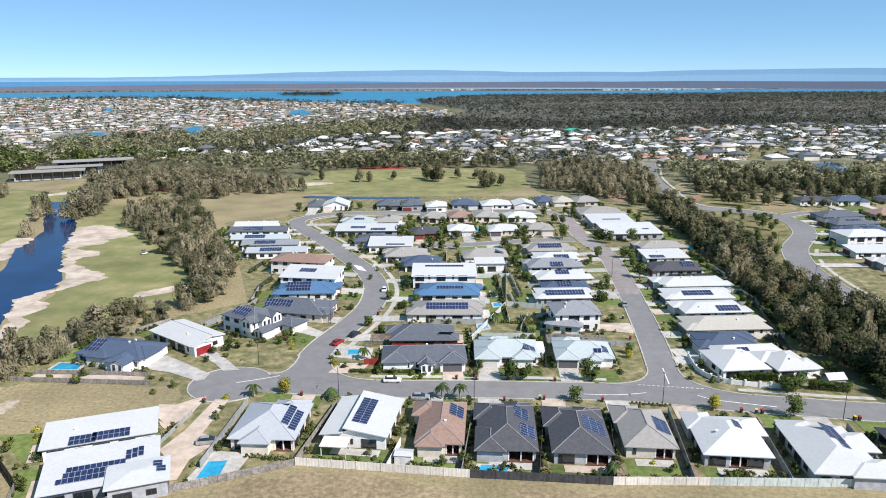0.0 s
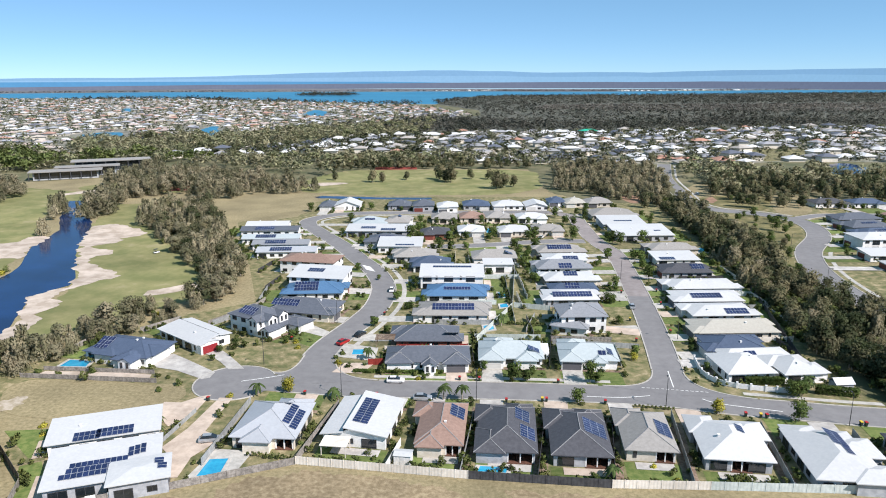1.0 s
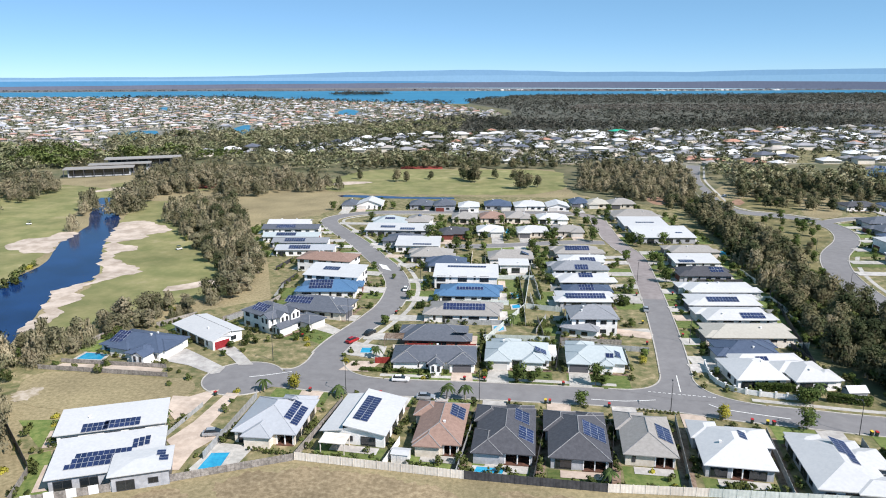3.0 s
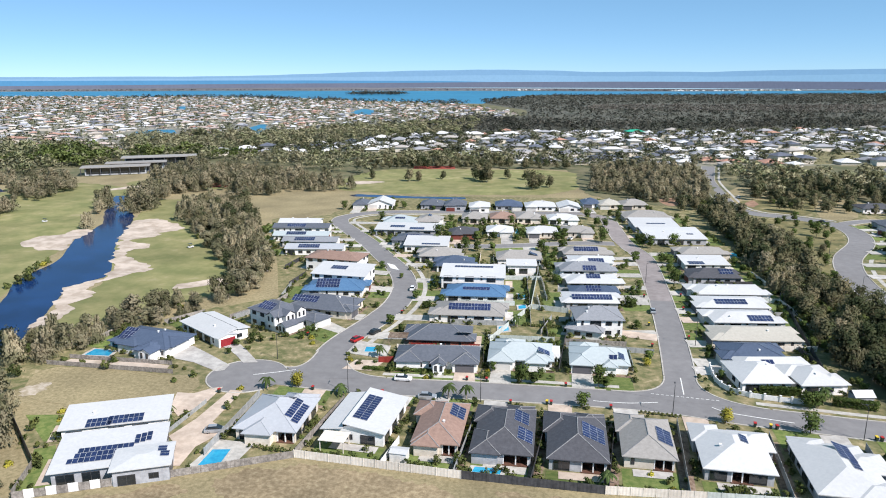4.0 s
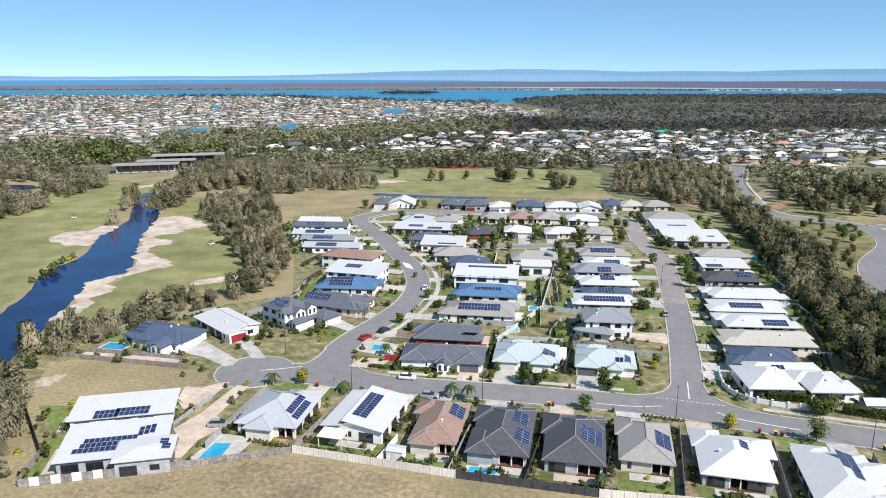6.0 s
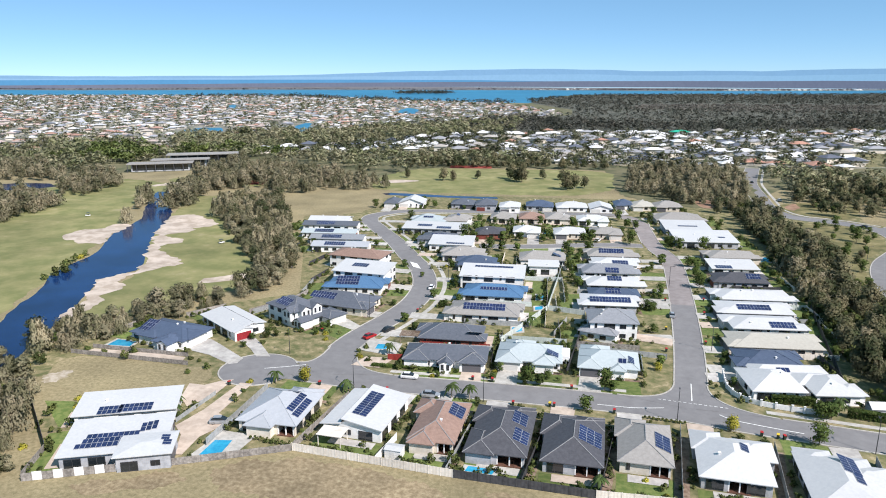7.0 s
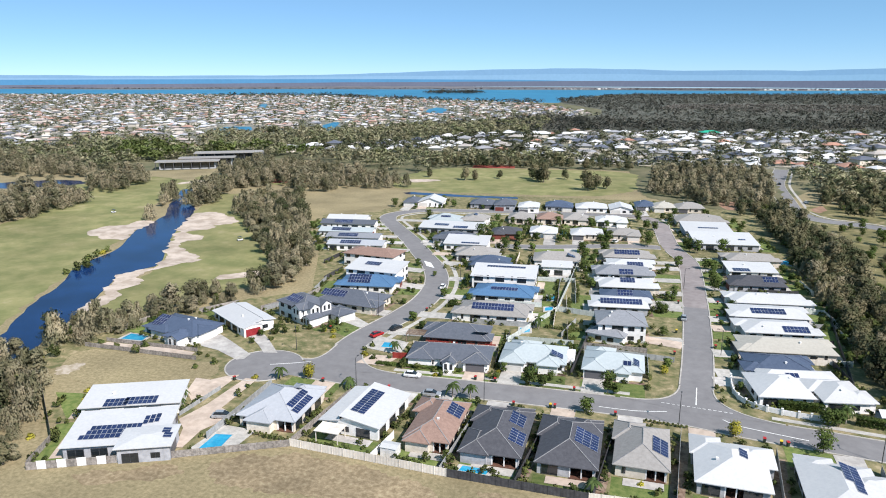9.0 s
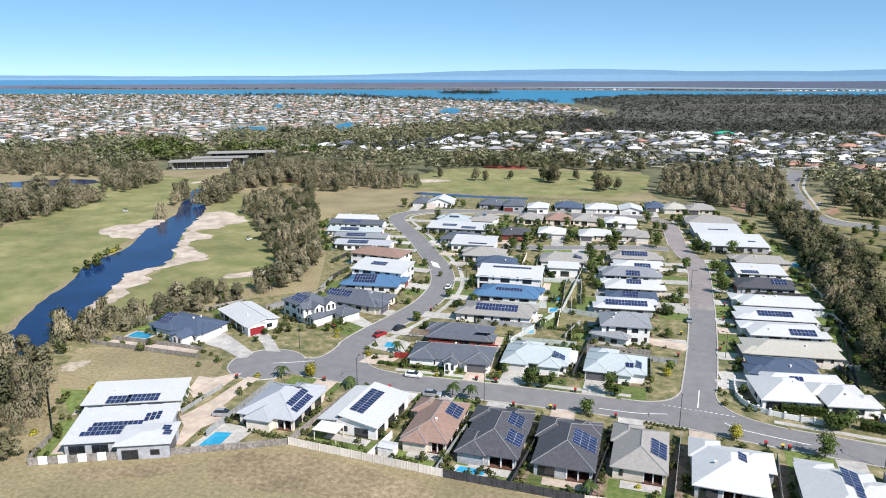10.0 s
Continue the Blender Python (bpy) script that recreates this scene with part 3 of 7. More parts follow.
def roof_faces(style, w, d, eave, pitch):
    """The roof's planes as loops, and the lines of its ridges."""
    k, x, y = math.tan(radians(pitch)), w / 2, d / 2
    if style == "hip":
        if w >= d:
            e, top = x - y + 0.05, eave + k * y
            r0, r1 = (-e, 0, top), (e, 0, top)
            a, b, c, f = (-x, -y, eave), (x, -y, eave), (x, y, eave), (-x, y, eave)
            return [(a, b, r1, r0), (b, c, r1), (c, f, r0, r1), (f, a, r0)], [(r0, r1), (a, r0), (f, r0), (b, r1), (c, r1)]
        e, top = y - x + 0.05, eave + k * x
        r0, r1 = (0, -e, top), (0, e, top)
        a, b, c, f = (-x, -y, eave), (x, -y, eave), (x, y, eave), (-x, y, eave)
        return [(a, b, r0), (b, c, r1, r0), (c, f, r1), (f, a, r0, r1)], [(r0, r1), (a, r0), (b, r0), (c, r1), (f, r1)]
    if style == "gable":
        if w >= d:
            top = eave + k * y
            return [((-x, -y, eave), (x, -y, eave), (x, 0, top), (-x, 0, top)), ((x, y, eave), (-x, y, eave), (-x, 0, top), (x, 0, top))], [((-x, 0, top), (x, 0, top))]
        top = eave + k * x
        return [((-x, y, eave), (-x, -y, eave), (0, -y, top), (0, y, top)), ((x, -y, eave), (x, y, eave), (0, y, top), (0, -y, top))], [((0, -y, top), (0, y, top))]
    if style == "mono":
        return [((-x, -y, eave), (x, -y, eave), (x, y, eave + k * d), (-x, y, eave + k * d))], []
    if w >= d:
        s, h0, h1 = d * 0.15, eave + k * (d * 0.65), eave + k * (d * 0.35) + 0.3
        return [((-x, -y, eave), (x, -y, eave), (x, s, h0), (-x, s, h0)), ((-x, s + 0.02, h1), (x, s + 0.02, h1), (x, y, eave + 0.3), (-x, y, eave + 0.3))], []
    s, h0, h1 = -w * 0.15, eave + k * (w * 0.35), eave + 0.35 + k * (w * 0.65)
    return [((-x, -y, eave), (s, -y, h0), (s, y, h0), (-x, y, eave)), ((s + 0.02, -y, h1), (x, -y, eave + 0.35), (x, y, eave + 0.35), (s + 0.02, y, h1))], []


def shell(bm, planes, thick, dx=0.0, dy=0.0):
    """A roof of planes that share their corners, closed below."""
    top, low, edges = {}, {}, {}
    for loop in planes:
        keys = [(round(c[0] + dx, 4), round(c[1] + dy, 4), round(c[2], 4)) for c in loop]
        for k in keys:
            if k not in top:
                top[k], low[k] = bm.verts.new(k), bm.verts.new((k[0], k[1], k[2] - thick))
        bm.faces.new([top[k] for k in keys])
        bm.faces.new([low[k] for k in keys[::-1]])
        for a, b in zip(keys, keys[1:] + keys[:1]):
            edges[(a, b)] = True
    for a, b in edges:
        if (b, a) not in edges:
            bm.faces.new((top[b], top[a], low[a], low[b]))


def window_meshes(w, h):
    f = solid([(-w / 2, -0.06, 0, w / 2, 0.06, 0.08), (-w / 2, -0.06, h - 0.08, w / 2, 0.06, h), (-w / 2, -0.06, 0.08, -w / 2 + 0.08, 0.06, h - 0.08), (w / 2 - 0.08, -0.06, 0.08, w / 2, 0.06, h - 0.08), (-0.03, -0.05, 0.08, 0.03, 0.05, h - 0.08)])
    p = solid([(-w / 2 + 0.08, -0.02, 0.08, -0.03, 0.02, h - 0.08), (0.03, -0.02, 0.08, w / 2 - 0.08, 0.02, h - 0.08)])
    out = []
    for bm, m in ((f, M_FRAME), (p, M_GLASS)):
        me = bpy.data.meshes.new("window")
        bm.to_mesh(me)
        bm.free()
        me.materials.append(m)
        out.append(me)
    return out


WINDOW = {"wide": window_meshes(1.8, 1.2), "slider": window_meshes(3.2, 2.1), "slot": window_meshes(0.7, 1.5)}


def one_mesh(name, bm, *materials):
    me = bpy.data.meshes.new(name)
    bm.to_mesh(me)
    bm.free()
    for m in materials:
        me.materials.append(m)
    return me


def panel_mesh():
    """A framed panel, 1 m by 1.65 m."""
    bm = bmesh.new()
    bmesh.ops.create_grid(bm, x_segments=1, y_segments=1, size=1.0)
    for v in bm.verts:
        v.co = (v.co.x * 0.49, v.co.y * 0.82, 0.04)
    cells = list(bm.faces)
    edge = [e for e in bm.edges if e.is_boundary]
    skirt = bmesh.ops.extrude_edge_only(bm, edges=edge)
    for v in skirt["geom"]:
        if isinstance(v, bmesh.types.BMVert):
            v.co.z = 0.0
    bmesh.ops.inset_individual(bm, faces=cells, thickness=0.035, depth=0.0)
    for f in cells:
        f.material_index = 1
    return one_mesh("solar_panel", bm, M_PANEL_EDGE, M_PANEL)


PANEL = panel_mesh()


def garage_mesh():
    return one_mesh("garage_door", solid([(-2.4, -0.05, 0.02 + 0.44 * i, 2.4, 0.05, 0.44 * (i + 1)) for i in range(5)]), M_GARAGE)


GARAGE = garage_mesh()
M_RED_DOOR = mat("red_garage_door", (0.20, 0.018, 0.022), (0.26, 0.025, 0.03), 3.0, 0.5)
VENT = one_mesh("roof_vent", solid([(-0.18, -0.18, -0.2, 0.18, 0.18, 0.25), (-0.26, -0.26, 0.25, 0.26, 0.26, 0.45)]), M_TRIM)
HOUSES, GARAGES = [], []
M_CAP = mat("ridge_mortar", (0.20, 0.20, 0.205), (0.27, 0.27, 0.275), 2.0, 0.8)


def house(x, y, w, d, rot, roof, wall, style, eave, pitch, front, solar=(), wings=None, extra=None, recess=None):
    root = new("house")
    root.matrix_basis = pose(x, y, 0, 0, 0, rot)
    storeys = "two-storey" if eave > 4.5 else "single-storey"
    shape = {"hip": "hipped", "gable": "gabled", "mono": "low sloping", "split": "split sloping"}[style]
    more = " and solar panels" if solar else ""
    tagged(root, f"{storeys} {WALL_WORDS[wall]} house, {ROOF_WORDS[roof]} {shape} roof{more}", "house", "houses of the estate")
    r = random.Random(int(x * 7 + y * 13))
    if wings is None:
        # a lower hipped wing towards the street, and a small one at the back
        wings = []
        if style == "hip" and min(w, d) > 9.5 and eave < 4.5:
            w, d = (w - 2.4, d) if front in "EW" else (w, d - 2.4)
            q, b = min(6.8, (d if front in "EW" else w) * 0.52), r.choice((-1, 1))
            if front in "EW":
                sx = 1 if front == "E" else -1
                wings = [(sx * (w / 2 - 2.1), b * (d / 2 - q / 2 - 0.3), 7.4, q)]
                if d > 11.5:
                    wings.append((-sx * (w / 2 - 2.1), -b * (d / 2 - q * 0.45 - 0.3), 6.8, q * 0.9))
            else:
                sy = 1 if front == "N" else -1
                wings = [(b * (w / 2 - q / 2 - 0.3), sy * (d / 2 - 2.1), q, 7.4)]
                if w > 11.5:
                    wings.append((-b * (w / 2 - q * 0.45 - 0.3), -sy * (d / 2 - 2.1), q * 0.9, 6.8))
    main = block_height(style, w, d, eave, pitch)
    side_heights = [(a, b, p, q, block_height("hip", p, q, eave, pitch)) for a, b, p, q in wings]
    def height(px, py):
        best = main(px, py)
        for a, b, p, q, f in side_heights:
            if abs(px - a) < p / 2 and abs(py - b) < q / 2:
                best = max(best, f(px - a, py - b), key=lambda v: v[0])
        return best
    HOUSES.append((x, y, w, d, rot, front))
    ox, oy = w / 2 - 0.6, d / 2 - 0.6
    # walls follow the roof from below
    bm = bmesh.new()
    xs, ys = np.linspace(-ox, ox, 5), np.linspace(-oy, oy, 5)
    ring = [(a, -oy) for a in xs] + [(ox, b) for b in ys[1:]] + [(a, oy) for a in xs[-2::-1]] + [(-ox, b) for b in ys[-2:0:-1]]
    if recess:
        # an outdoor room set into the back wall under the main roof
        r0, r1 = recess
        ring = [(-ox, -oy), (r0, -oy), (r0, -oy + 3.2), (r1, -oy + 3.2), (r1, -oy)] + ring[4:]
    lo = [bm.verts.new((a, b, 0)) for a, b in ring]
    hi = [bm.verts.new((a, b, (eave if style == "hip" else main(a, b)[0]) - 0.12)) for a, b in ring]
    for i in range(len(ring)):
        j = (i + 1) % len(ring)
        bm.faces.new((lo[i], lo[j], hi[j], hi[i]))
    for a, b, p, q in wings:
        box(bm, a - p / 2 + 0.55, b - q / 2 + 0.55, 0.0, a + p / 2 - 0.55, b + q / 2 - 0.55, eave - 0.1)
    part("wall", bm, WALLS[wall], root)
    if recess:
        part("deck", solid([(r0 + 0.02, -oy - 0.4, 0.02, r1 - 0.02, -oy + 3.18, 0.16)]), M_DECK, root, "red-brown timber deck")
        part("soffit", solid([(r0 + 0.02, -oy - 0.3, eave - 0.3, r1 - 0.02, -oy + 3.18, eave - 0.22)]), M_TRIM, root)
        for px in (r0 + 0.15, (r0 + r1) / 2, r1 - 0.15):
            part("post", solid([(px - 0.12, -oy - 0.02, 0.1, px + 0.12, -oy + 0.22, eave - 0.2)]), M_TRIM, root)
        win = place("window", WINDOW["slider"][0], root, pose((r0 + r1) / 2, -oy + 3.12, 0.16))
        place("pane", WINDOW["slider"][1], win)
        table = part("outdoor_table", solid([((r0 + r1) / 2 - 0.8, -oy + 1.0, 0.82, (r0 + r1) / 2 + 0.8, -oy + 1.9, 0.88)] + [((r0 + r1) / 2 + sx - 0.05, -oy + sy - 0.05, 0.16, (r0 + r1) / 2 + sx + 0.05, -oy + sy + 0.05, 0.82) for sx in (-0.7, 0.7) for sy in (1.1, 1.8)]), M_DECK, root)
    planes, ridges = roof_faces(style, w, d, eave, pitch)
    if style == "split":
        if w >= d:
            strip = (-w / 2 + 0.4, d * 0.15 - 0.05, planes[0][2][2] - 0.9, w / 2 - 0.4, d * 0.15 + 0.03, planes[0][2][2] + 0.05)
        else:
            strip = (-w * 0.15 - 0.03, -d / 2 + 0.4, planes[0][1][2] - 0.1, -w * 0.15 + 0.04, d / 2 - 0.4, planes[1][0][2] - 0.05)
        part("clerestory_window", solid([strip]), M_GLASS, root)
        for plane in planes:
            bm = bmesh.new()
            shell(bm, [plane], 0.18)
            part("roof", bm, ROOFS[roof], root)
    else:
        bm = bmesh.new()
        shell(bm, planes, 0.18)
        part("roof", bm, ROOFS[roof], root)
    for a, b, p, q in wings:
        loops, lines = roof_faces("hip", p, q, eave + 0.006, pitch)
        bm = bmesh.new()
        shell(bm, loops, 0.18, a, b)
        part("roof_wing", bm, ROOFS[roof], root)
        ridges = ridges + [tuple((c[0] + a, c[1] + b, c[2]) for c in line) for line in lines]
    if y < 232 and roof not in ("white", "beige"):
        for a, b in ridges:
            bm = bmesh.new()
            bar(bm, a, b, 0.10)
            part("ridge_cap", bm, M_CAP if roof in ("charcoal", "slate", "brown", "taupe", "grey") else ROOFS[roof], root)
    sides = {"S": (0, -oy - 0.03, 0, w), "N": (0, oy + 0.03, 180, w), "E": (ox + 0.03, 0, 90, d), "W": (-ox - 0.03, 0, -90, d)}
    for s, (px, py, turn, length) in sides.items():
        base = pose(px, py, 0, 0, 0, turn)
        at, end = -length / 2 + 1.6, length / 2 - 1.6
        if s == front:
            if wings:
                a, b, p, q = wings[0]
                spot = {"E": (a + p / 2 - 0.5, b), "W": (a - p / 2 + 0.5, b), "N": (a, b + q / 2 - 0.5), "S": (a, b - q / 2 + 0.5)}[s]
            else:
                spot = (base @ Vector((at + 2.0, 0, 0))).xy
            place("garage_door", GARAGE, root, pose(spot[0], spot[1], 0, 0, 0, turn), "panelled garage door")
            GARAGES.append(((pose(x, y, 0, 0, 0, rot) @ Vector((spot[0], spot[1], 0))).xy, rot + turn))
            if not wings:
                at += 5.6
            elif (s in "NS") == (wings[0][0] < 0) or (s in "EW" and wings[0][1] < 0):
                at += 5.6
            else:
                end -= 5.6
        if s == "N" or (y > 270 and s != "S"):
            continue
        while at < end - 0.5:
            if recess and s == "S" and recess[0] - 2.6 < at + 0.9 < recess[1]:
                at += 0.5
                continue
            kind = "slider" if s != front and r.random() < (0.65 if y < 150 else 0.35) and end - at > 3 else r.choice(("wide", "wide", "slot"))
            step = {"slider": 3.8, "wide": 2.9, "slot": 2.2}[kind]
            for level in range(2 if eave > 4.5 else 1):
                up = 2.8 * level + (0.05 if kind == "slider" and level == 0 else 0.8)
                if kind == "slider" and level:
                    up = 2.9
                win = place("window", WINDOW[kind][0], root, base @ pose(at + step / 2 - 0.5, 0, up))
                place("pane", WINDOW[kind][1], win)
            at += step + r.uniform(0.3, 1.6)
    for sx, sy, nx, ny in solar:
        if y > 150 and style == "hip" and w >= d and sy > -1.2:
            sy = -d * 0.2
        sx, sy = max(-w / 2 + 1.6, min(w / 2 - 1.6, sx)), max(-d / 2 + 1.6, min(d / 2 - 1.6, sy))
        z, (gx, gy) = height(sx, sy)
        nrm = Vector((-gx, -gy, 1)).normalized()
        up = Vector((gx, gy, gx * gx + gy * gy))
        up = up.normalized() if up.length > 1e-4 else Vector((0, 1, 0))
        right = up.cross(nrm)
        m = Matrix((right, up, nrm)).transposed().to_4x4()
        for i in range(nx):
            for j in range(ny):
                c = Vector((sx, sy, z)) + right * (i - (nx - 1) / 2) * 1.02 + up * (j - (ny - 1) / 2) * 1.68 + nrm * 0.09
                place("solar_panel", PANEL, root, Matrix.Translation(c) @ m)
    for i in range(r.randint(1, 2)):
        vx, vy = r.uniform(-0.25, 0.25) * w, r.uniform(-0.25, 0.25) * d
        if all(abs(vx - s[0]) > 1.2 + s[2] * 0.55 or abs(vy - s[1]) > 1.2 + s[2] * 0.55 for s in solar):
            place("roof_vent", VENT, root, pose(vx, vy, height(vx, vy)[0]))
    if extra:
        extra(root)
    return root


def gable_front(root, x, y, turn, w, deep, low, eave, pitch, roof, wall, windows=True):
    """A gabled bay: walls up into the gable, its roof, and a pair of windows; it faces its own south."""
    m = pose(x, y, 0, 0, 0, turn)
    top = eave + math.tan(radians(pitch)) * w / 2
    bm = bmesh.new()
    a = w / 2 - 0.35
    k = top - math.tan(radians(pitch)) * 0.35 - 0.2
    front = [bm.verts.new(c) for c in ((-a, -deep / 2 + 0.3, low), (a, -deep / 2 + 0.3, low), (a, -deep / 2 + 0.3, eave), (0, -deep / 2 + 0.3, k), (-a, -deep / 2 + 0.3, eave))]
    rear = [bm.verts.new((v.co.x, deep / 2, v.co.z)) for v in front]
    bm.faces.new(front)
    for i in (1, 4):
        j = (i + 1) % 5
        bm.faces.new((front[j], front[i], rear[i], rear[j]))
    part("gable_wall", bm, WALLS[wall], root).matrix_basis = m
    bm = bmesh.new()
    shell(bm, [((-w / 2, deep / 2, eave), (-w / 2, -deep / 2, eave), (0, -deep / 2, top), (0, deep / 2, top)), ((w / 2, -deep / 2, eave), (w / 2, deep / 2, eave), (0, deep / 2, top), (0, -deep / 2, top))], 0.14)
    part("gable_roof", bm, ROOFS[roof], root).matrix_basis = m
    for sx in ((-w * 0.2, w * 0.2) if windows else ()):
        win = place("window", WINDOW["slot"][0], root, m @ pose(sx, -deep / 2 + 0.25, max(low, eave - 1.7)))
        place("pane", WINDOW["slot"][1], win)


def white_gables(root):
    gable_front(root, 4.6, -4.0, 0, 4.2, 5.0, 2.4, 5.3, 34, "slate", "white")
    gable_front(root, 6.0, -1.6, 90, 4.2, 5.0, 2.4, 5.3, 34, "slate", "white")
    gable_front(root, 6.0, 3.0, 90, 4.2, 4.4, 2.4, 5.3, 34, "slate", "white")


def verandah(root):
    for i in range(8):
        part("verandah_post", solid([(-7.6 + i * 2.15, -6.62, 0, -7.44 + i * 2.15, -6.46, 2.6)]), WALLS["white"], root)
    gable_front(root, 6.6, -5.0, 0, 4.0, 5.0, 0.0, 2.7, 30, "slate", "white")


def low_gable(root):
    gable_front(root, 6.2, -7.8, 0, 4.6, 5.0, 0.0, 2.8, 26, "navy", "white")


def porch_gable(root):
    gable_front(root, 0.6, -6.0, 0, 3.6, 5.0, 0.0, 2.8, 26, "slate", "white")


def red_garage_gable(root):
    gable_front(root, 9.7, -2.3, 90, 6.4, 4.4, 0.0, 2.9, 12, "white", "white", False)
    part("garage_door", solid([(11.58, -4.6, 0.02 + 0.46 * i, 11.68, 0.0, 0.46 * (i + 1)) for i in range(5)]), M_RED_DOOR, root, "dark red panelled garage door")


house(-55.1, 128.6, 14.2, 16.6, 6, "zinc", "cream", "hip", 2.8, 23, "N", solar=((3.8, -0.2, 8, 1), (5.6, -1.2, 8, 1), (1.6, 3.4, 3, 1)), wings=[(2.5, 6.0, 8.0, 8.0), (-1.0, -6.2, 6.6, 8.0)], recess=(2.5, 6.3))
house(-36.1, 133.1, 14.5, 17.9, 1, "white", "white", "split", 2.8, 9, "N", solar=((0.5, -0.0, 11, 2),))
house(-18.9, 133.6, 10.2, 19.0, 5, "brown", "cream", "hip", 2.7, 24, "N", solar=((3.0, 3.2, 5, 2),), wings=[(-3.6, 6.0, 6.5, 7.5), (-1.8, -6.8, 6.0, 8.0)], recess=(1.3, 4.3))
house(-5.1, 133.6, 12.4, 20.0, 5, "charcoal", "grey", "hip", 2.7, 23, "N", solar=((3.2, 3.4, 5, 2), (4.2, -3.4, 5, 2)), wings=[(-3.6, 6.6, 7.0, 8.0), (2.6, 8.0, 6.5, 7.0), (-3.4, -5.6, 6.4, 10.0)], recess=(0.1, 5.3))
house(9.7, 134.2, 12.3, 19.2, 5, "charcoal", "grey", "hip", 2.7, 23, "N", solar=((3.2, -0.4, 6, 3),), wings=[(-3.4, 5.8, 7.4, 9.5), (2.9, 7.8, 6.4, 6.0)], recess=(0.6, 5.3))
house(23.5, 137.6, 10.8, 17.2, 4, "taupe", "cream", "hip", 2.7, 23, "N", solar=((3.4, -0.8, 6, 2),), wings=[(-2.8, 5.6, 6.6, 8.4)], recess=(0.8, 4.6))
house(40.0, 136.4, 13.6, 16.5, 3, "white", "grey", "hip", 2.8, 20, "N", solar=((2.2, 1.7, 3, 1),), wings=[(-4.4, 6.2, 6.2, 8.0), (4.4, 4.4, 8.0, 8.0)], recess=(-1.5, 2.6))
house(58.7, 134.0, 13.6, 19.5, 4, "white", "grey", "hip", 2.8, 18, "N", solar=((1.8, 3.6, 6, 2), (2.4, -0.9, 3, 1)), wings=[(5.2, 3.0, 9.0, 8.0), (-3.0, 8.0, 7.0, 7.0), (4.5, -7.0, 9.0, 7.0)])
house(-88.8, 119.2, 22.1, 10.9, 29, "white", "white", "mono", 3.0, 4, "E", solar=((-3.2, -4.1, 5, 2), (2.1, -3.5, 7, 2)))
house(-79.7, 105.9, 20.5, 14.1, 29, "white", "grey", "mono", 3.0, 4, "E", solar=((-0.9, -0.4, 10, 1), (-1.8, -2.1, 9, 1), (-2.8, -3.8, 9, 1), (4.6, 1.6, 1, 2), (5.7, 1.9, 1, 2), (6.8, 2.2, 1, 2)))
house(-71.3, 104.3, 11.2, 9.2, 29, "white", "grey", "hip", 3.5, 6, "E", solar=((3.4, 1.6, 2, 1), (4.4, -0.4, 2, 1)))
house(-29.5, 170.4, 22.5, 11.0, 11, "slate", "white", "hip", 2.7, 23, "S", wings=[(7.3, -3.2, 7.4, 7.5), (0.5, -3.8, 4.6, 6.5), (-7.5, -2.6, 7.4, 7.2)], extra=porch_gable)
house(-32.7, 185.7, 20.8, 12.5, 9, "slate", "brick", "hip", 2.7, 23, "W", solar=((7.0, 0.2, 4, 3),))
house(-8.1, 177.4, 17.4, 12.5, 8, "pale", "white", "hip", 2.7, 23, "S", solar=((6.0, 0.2, 3, 2),), wings=[(-5.2, -3.6, 7.2, 8.4), (4.0, -4.5, 6.0, 7.0), (-3.0, 4.5, 8.5, 8.0)])
house(12.4, 179.4, 15.6, 12.0, 6, "pale", "white", "hip", 2.7, 23, "S", solar=((5.6, -2.0, 4, 1), (3.4, -3.4, 2, 1)), wings=[(-4.6, -3.2, 6.6, 8.0), (2.4, -4.4, 4.2, 6.6), (-3.5, 5.0, 8.0, 8.0)])
house(51.2, 178.4, 13.0, 14.0, 14, "white", "white", "hip", 2.8, 20, "W", solar=((5.0, 4.6, 3, 1),), wings=[(6.5, 6.4, 19.0, 7.0)])
house(64.0, 179.6, 11.0, 12.6, 15, "white", "white", "hip", 2.8, 20, "E", wings=[(-2.0, 3.2, 10.0, 7.5), (3.6, -2.5, 6.5, 7.0)])
house(10.7, 206.1, 14.6, 12.4, 12, "grey", "white", "hip", 5.4, 22, "E")
house(8.8, 203.5, 12.6, 12.4, -7, "grey", "white", "hip", 2.7, 22, "E")
house(7.5, 230.5, 20.5, 12.4, 12, "white", "grey", "hip", 2.7, 14, "E", solar=((0.3, -2.7, 13, 2),))
house(8.4, 239.7, 17.4, 9.0, 12, "navy", "grey", "hip", 2.7, 18, "E", solar=((-0.4, -0.5, 5, 2),))
house(7.0, 253.3, 21.9, 12.4, 12, "white", "cream", "hip", 2.7, 14, "E", solar=((0.4, -1.2, 5, 2),))
house(3.8, 269.4, 22.9, 12.4, 12, "grey", "white", "hip", 2.7, 20, "E", solar=((1.0, -4.4, 5, 2),))
house(5.0, 281.7, 20.0, 12.4, 12, "white", "white", "hip", 2.7, 14, "E", solar=((1.9, -4.0, 6, 2),))
house(2.4, 295.5, 22.2, 12.4, 12, "taupe", "cream", "hip", 2.7, 20, "E", solar=((-0.1, 0.8, 10, 2),))
house(-29.1, 208.9, 25.0, 13.5, 9, "taupe", "white", "hip", 2.7, 20, "W", solar=((0.1, 1.6, 13, 2),))
house(-31.2, 228.6, 23.3, 13.5, 9, "blue", "white", "hip", 2.7, 20, "W", solar=((0.3, 2.9, 9, 1),))
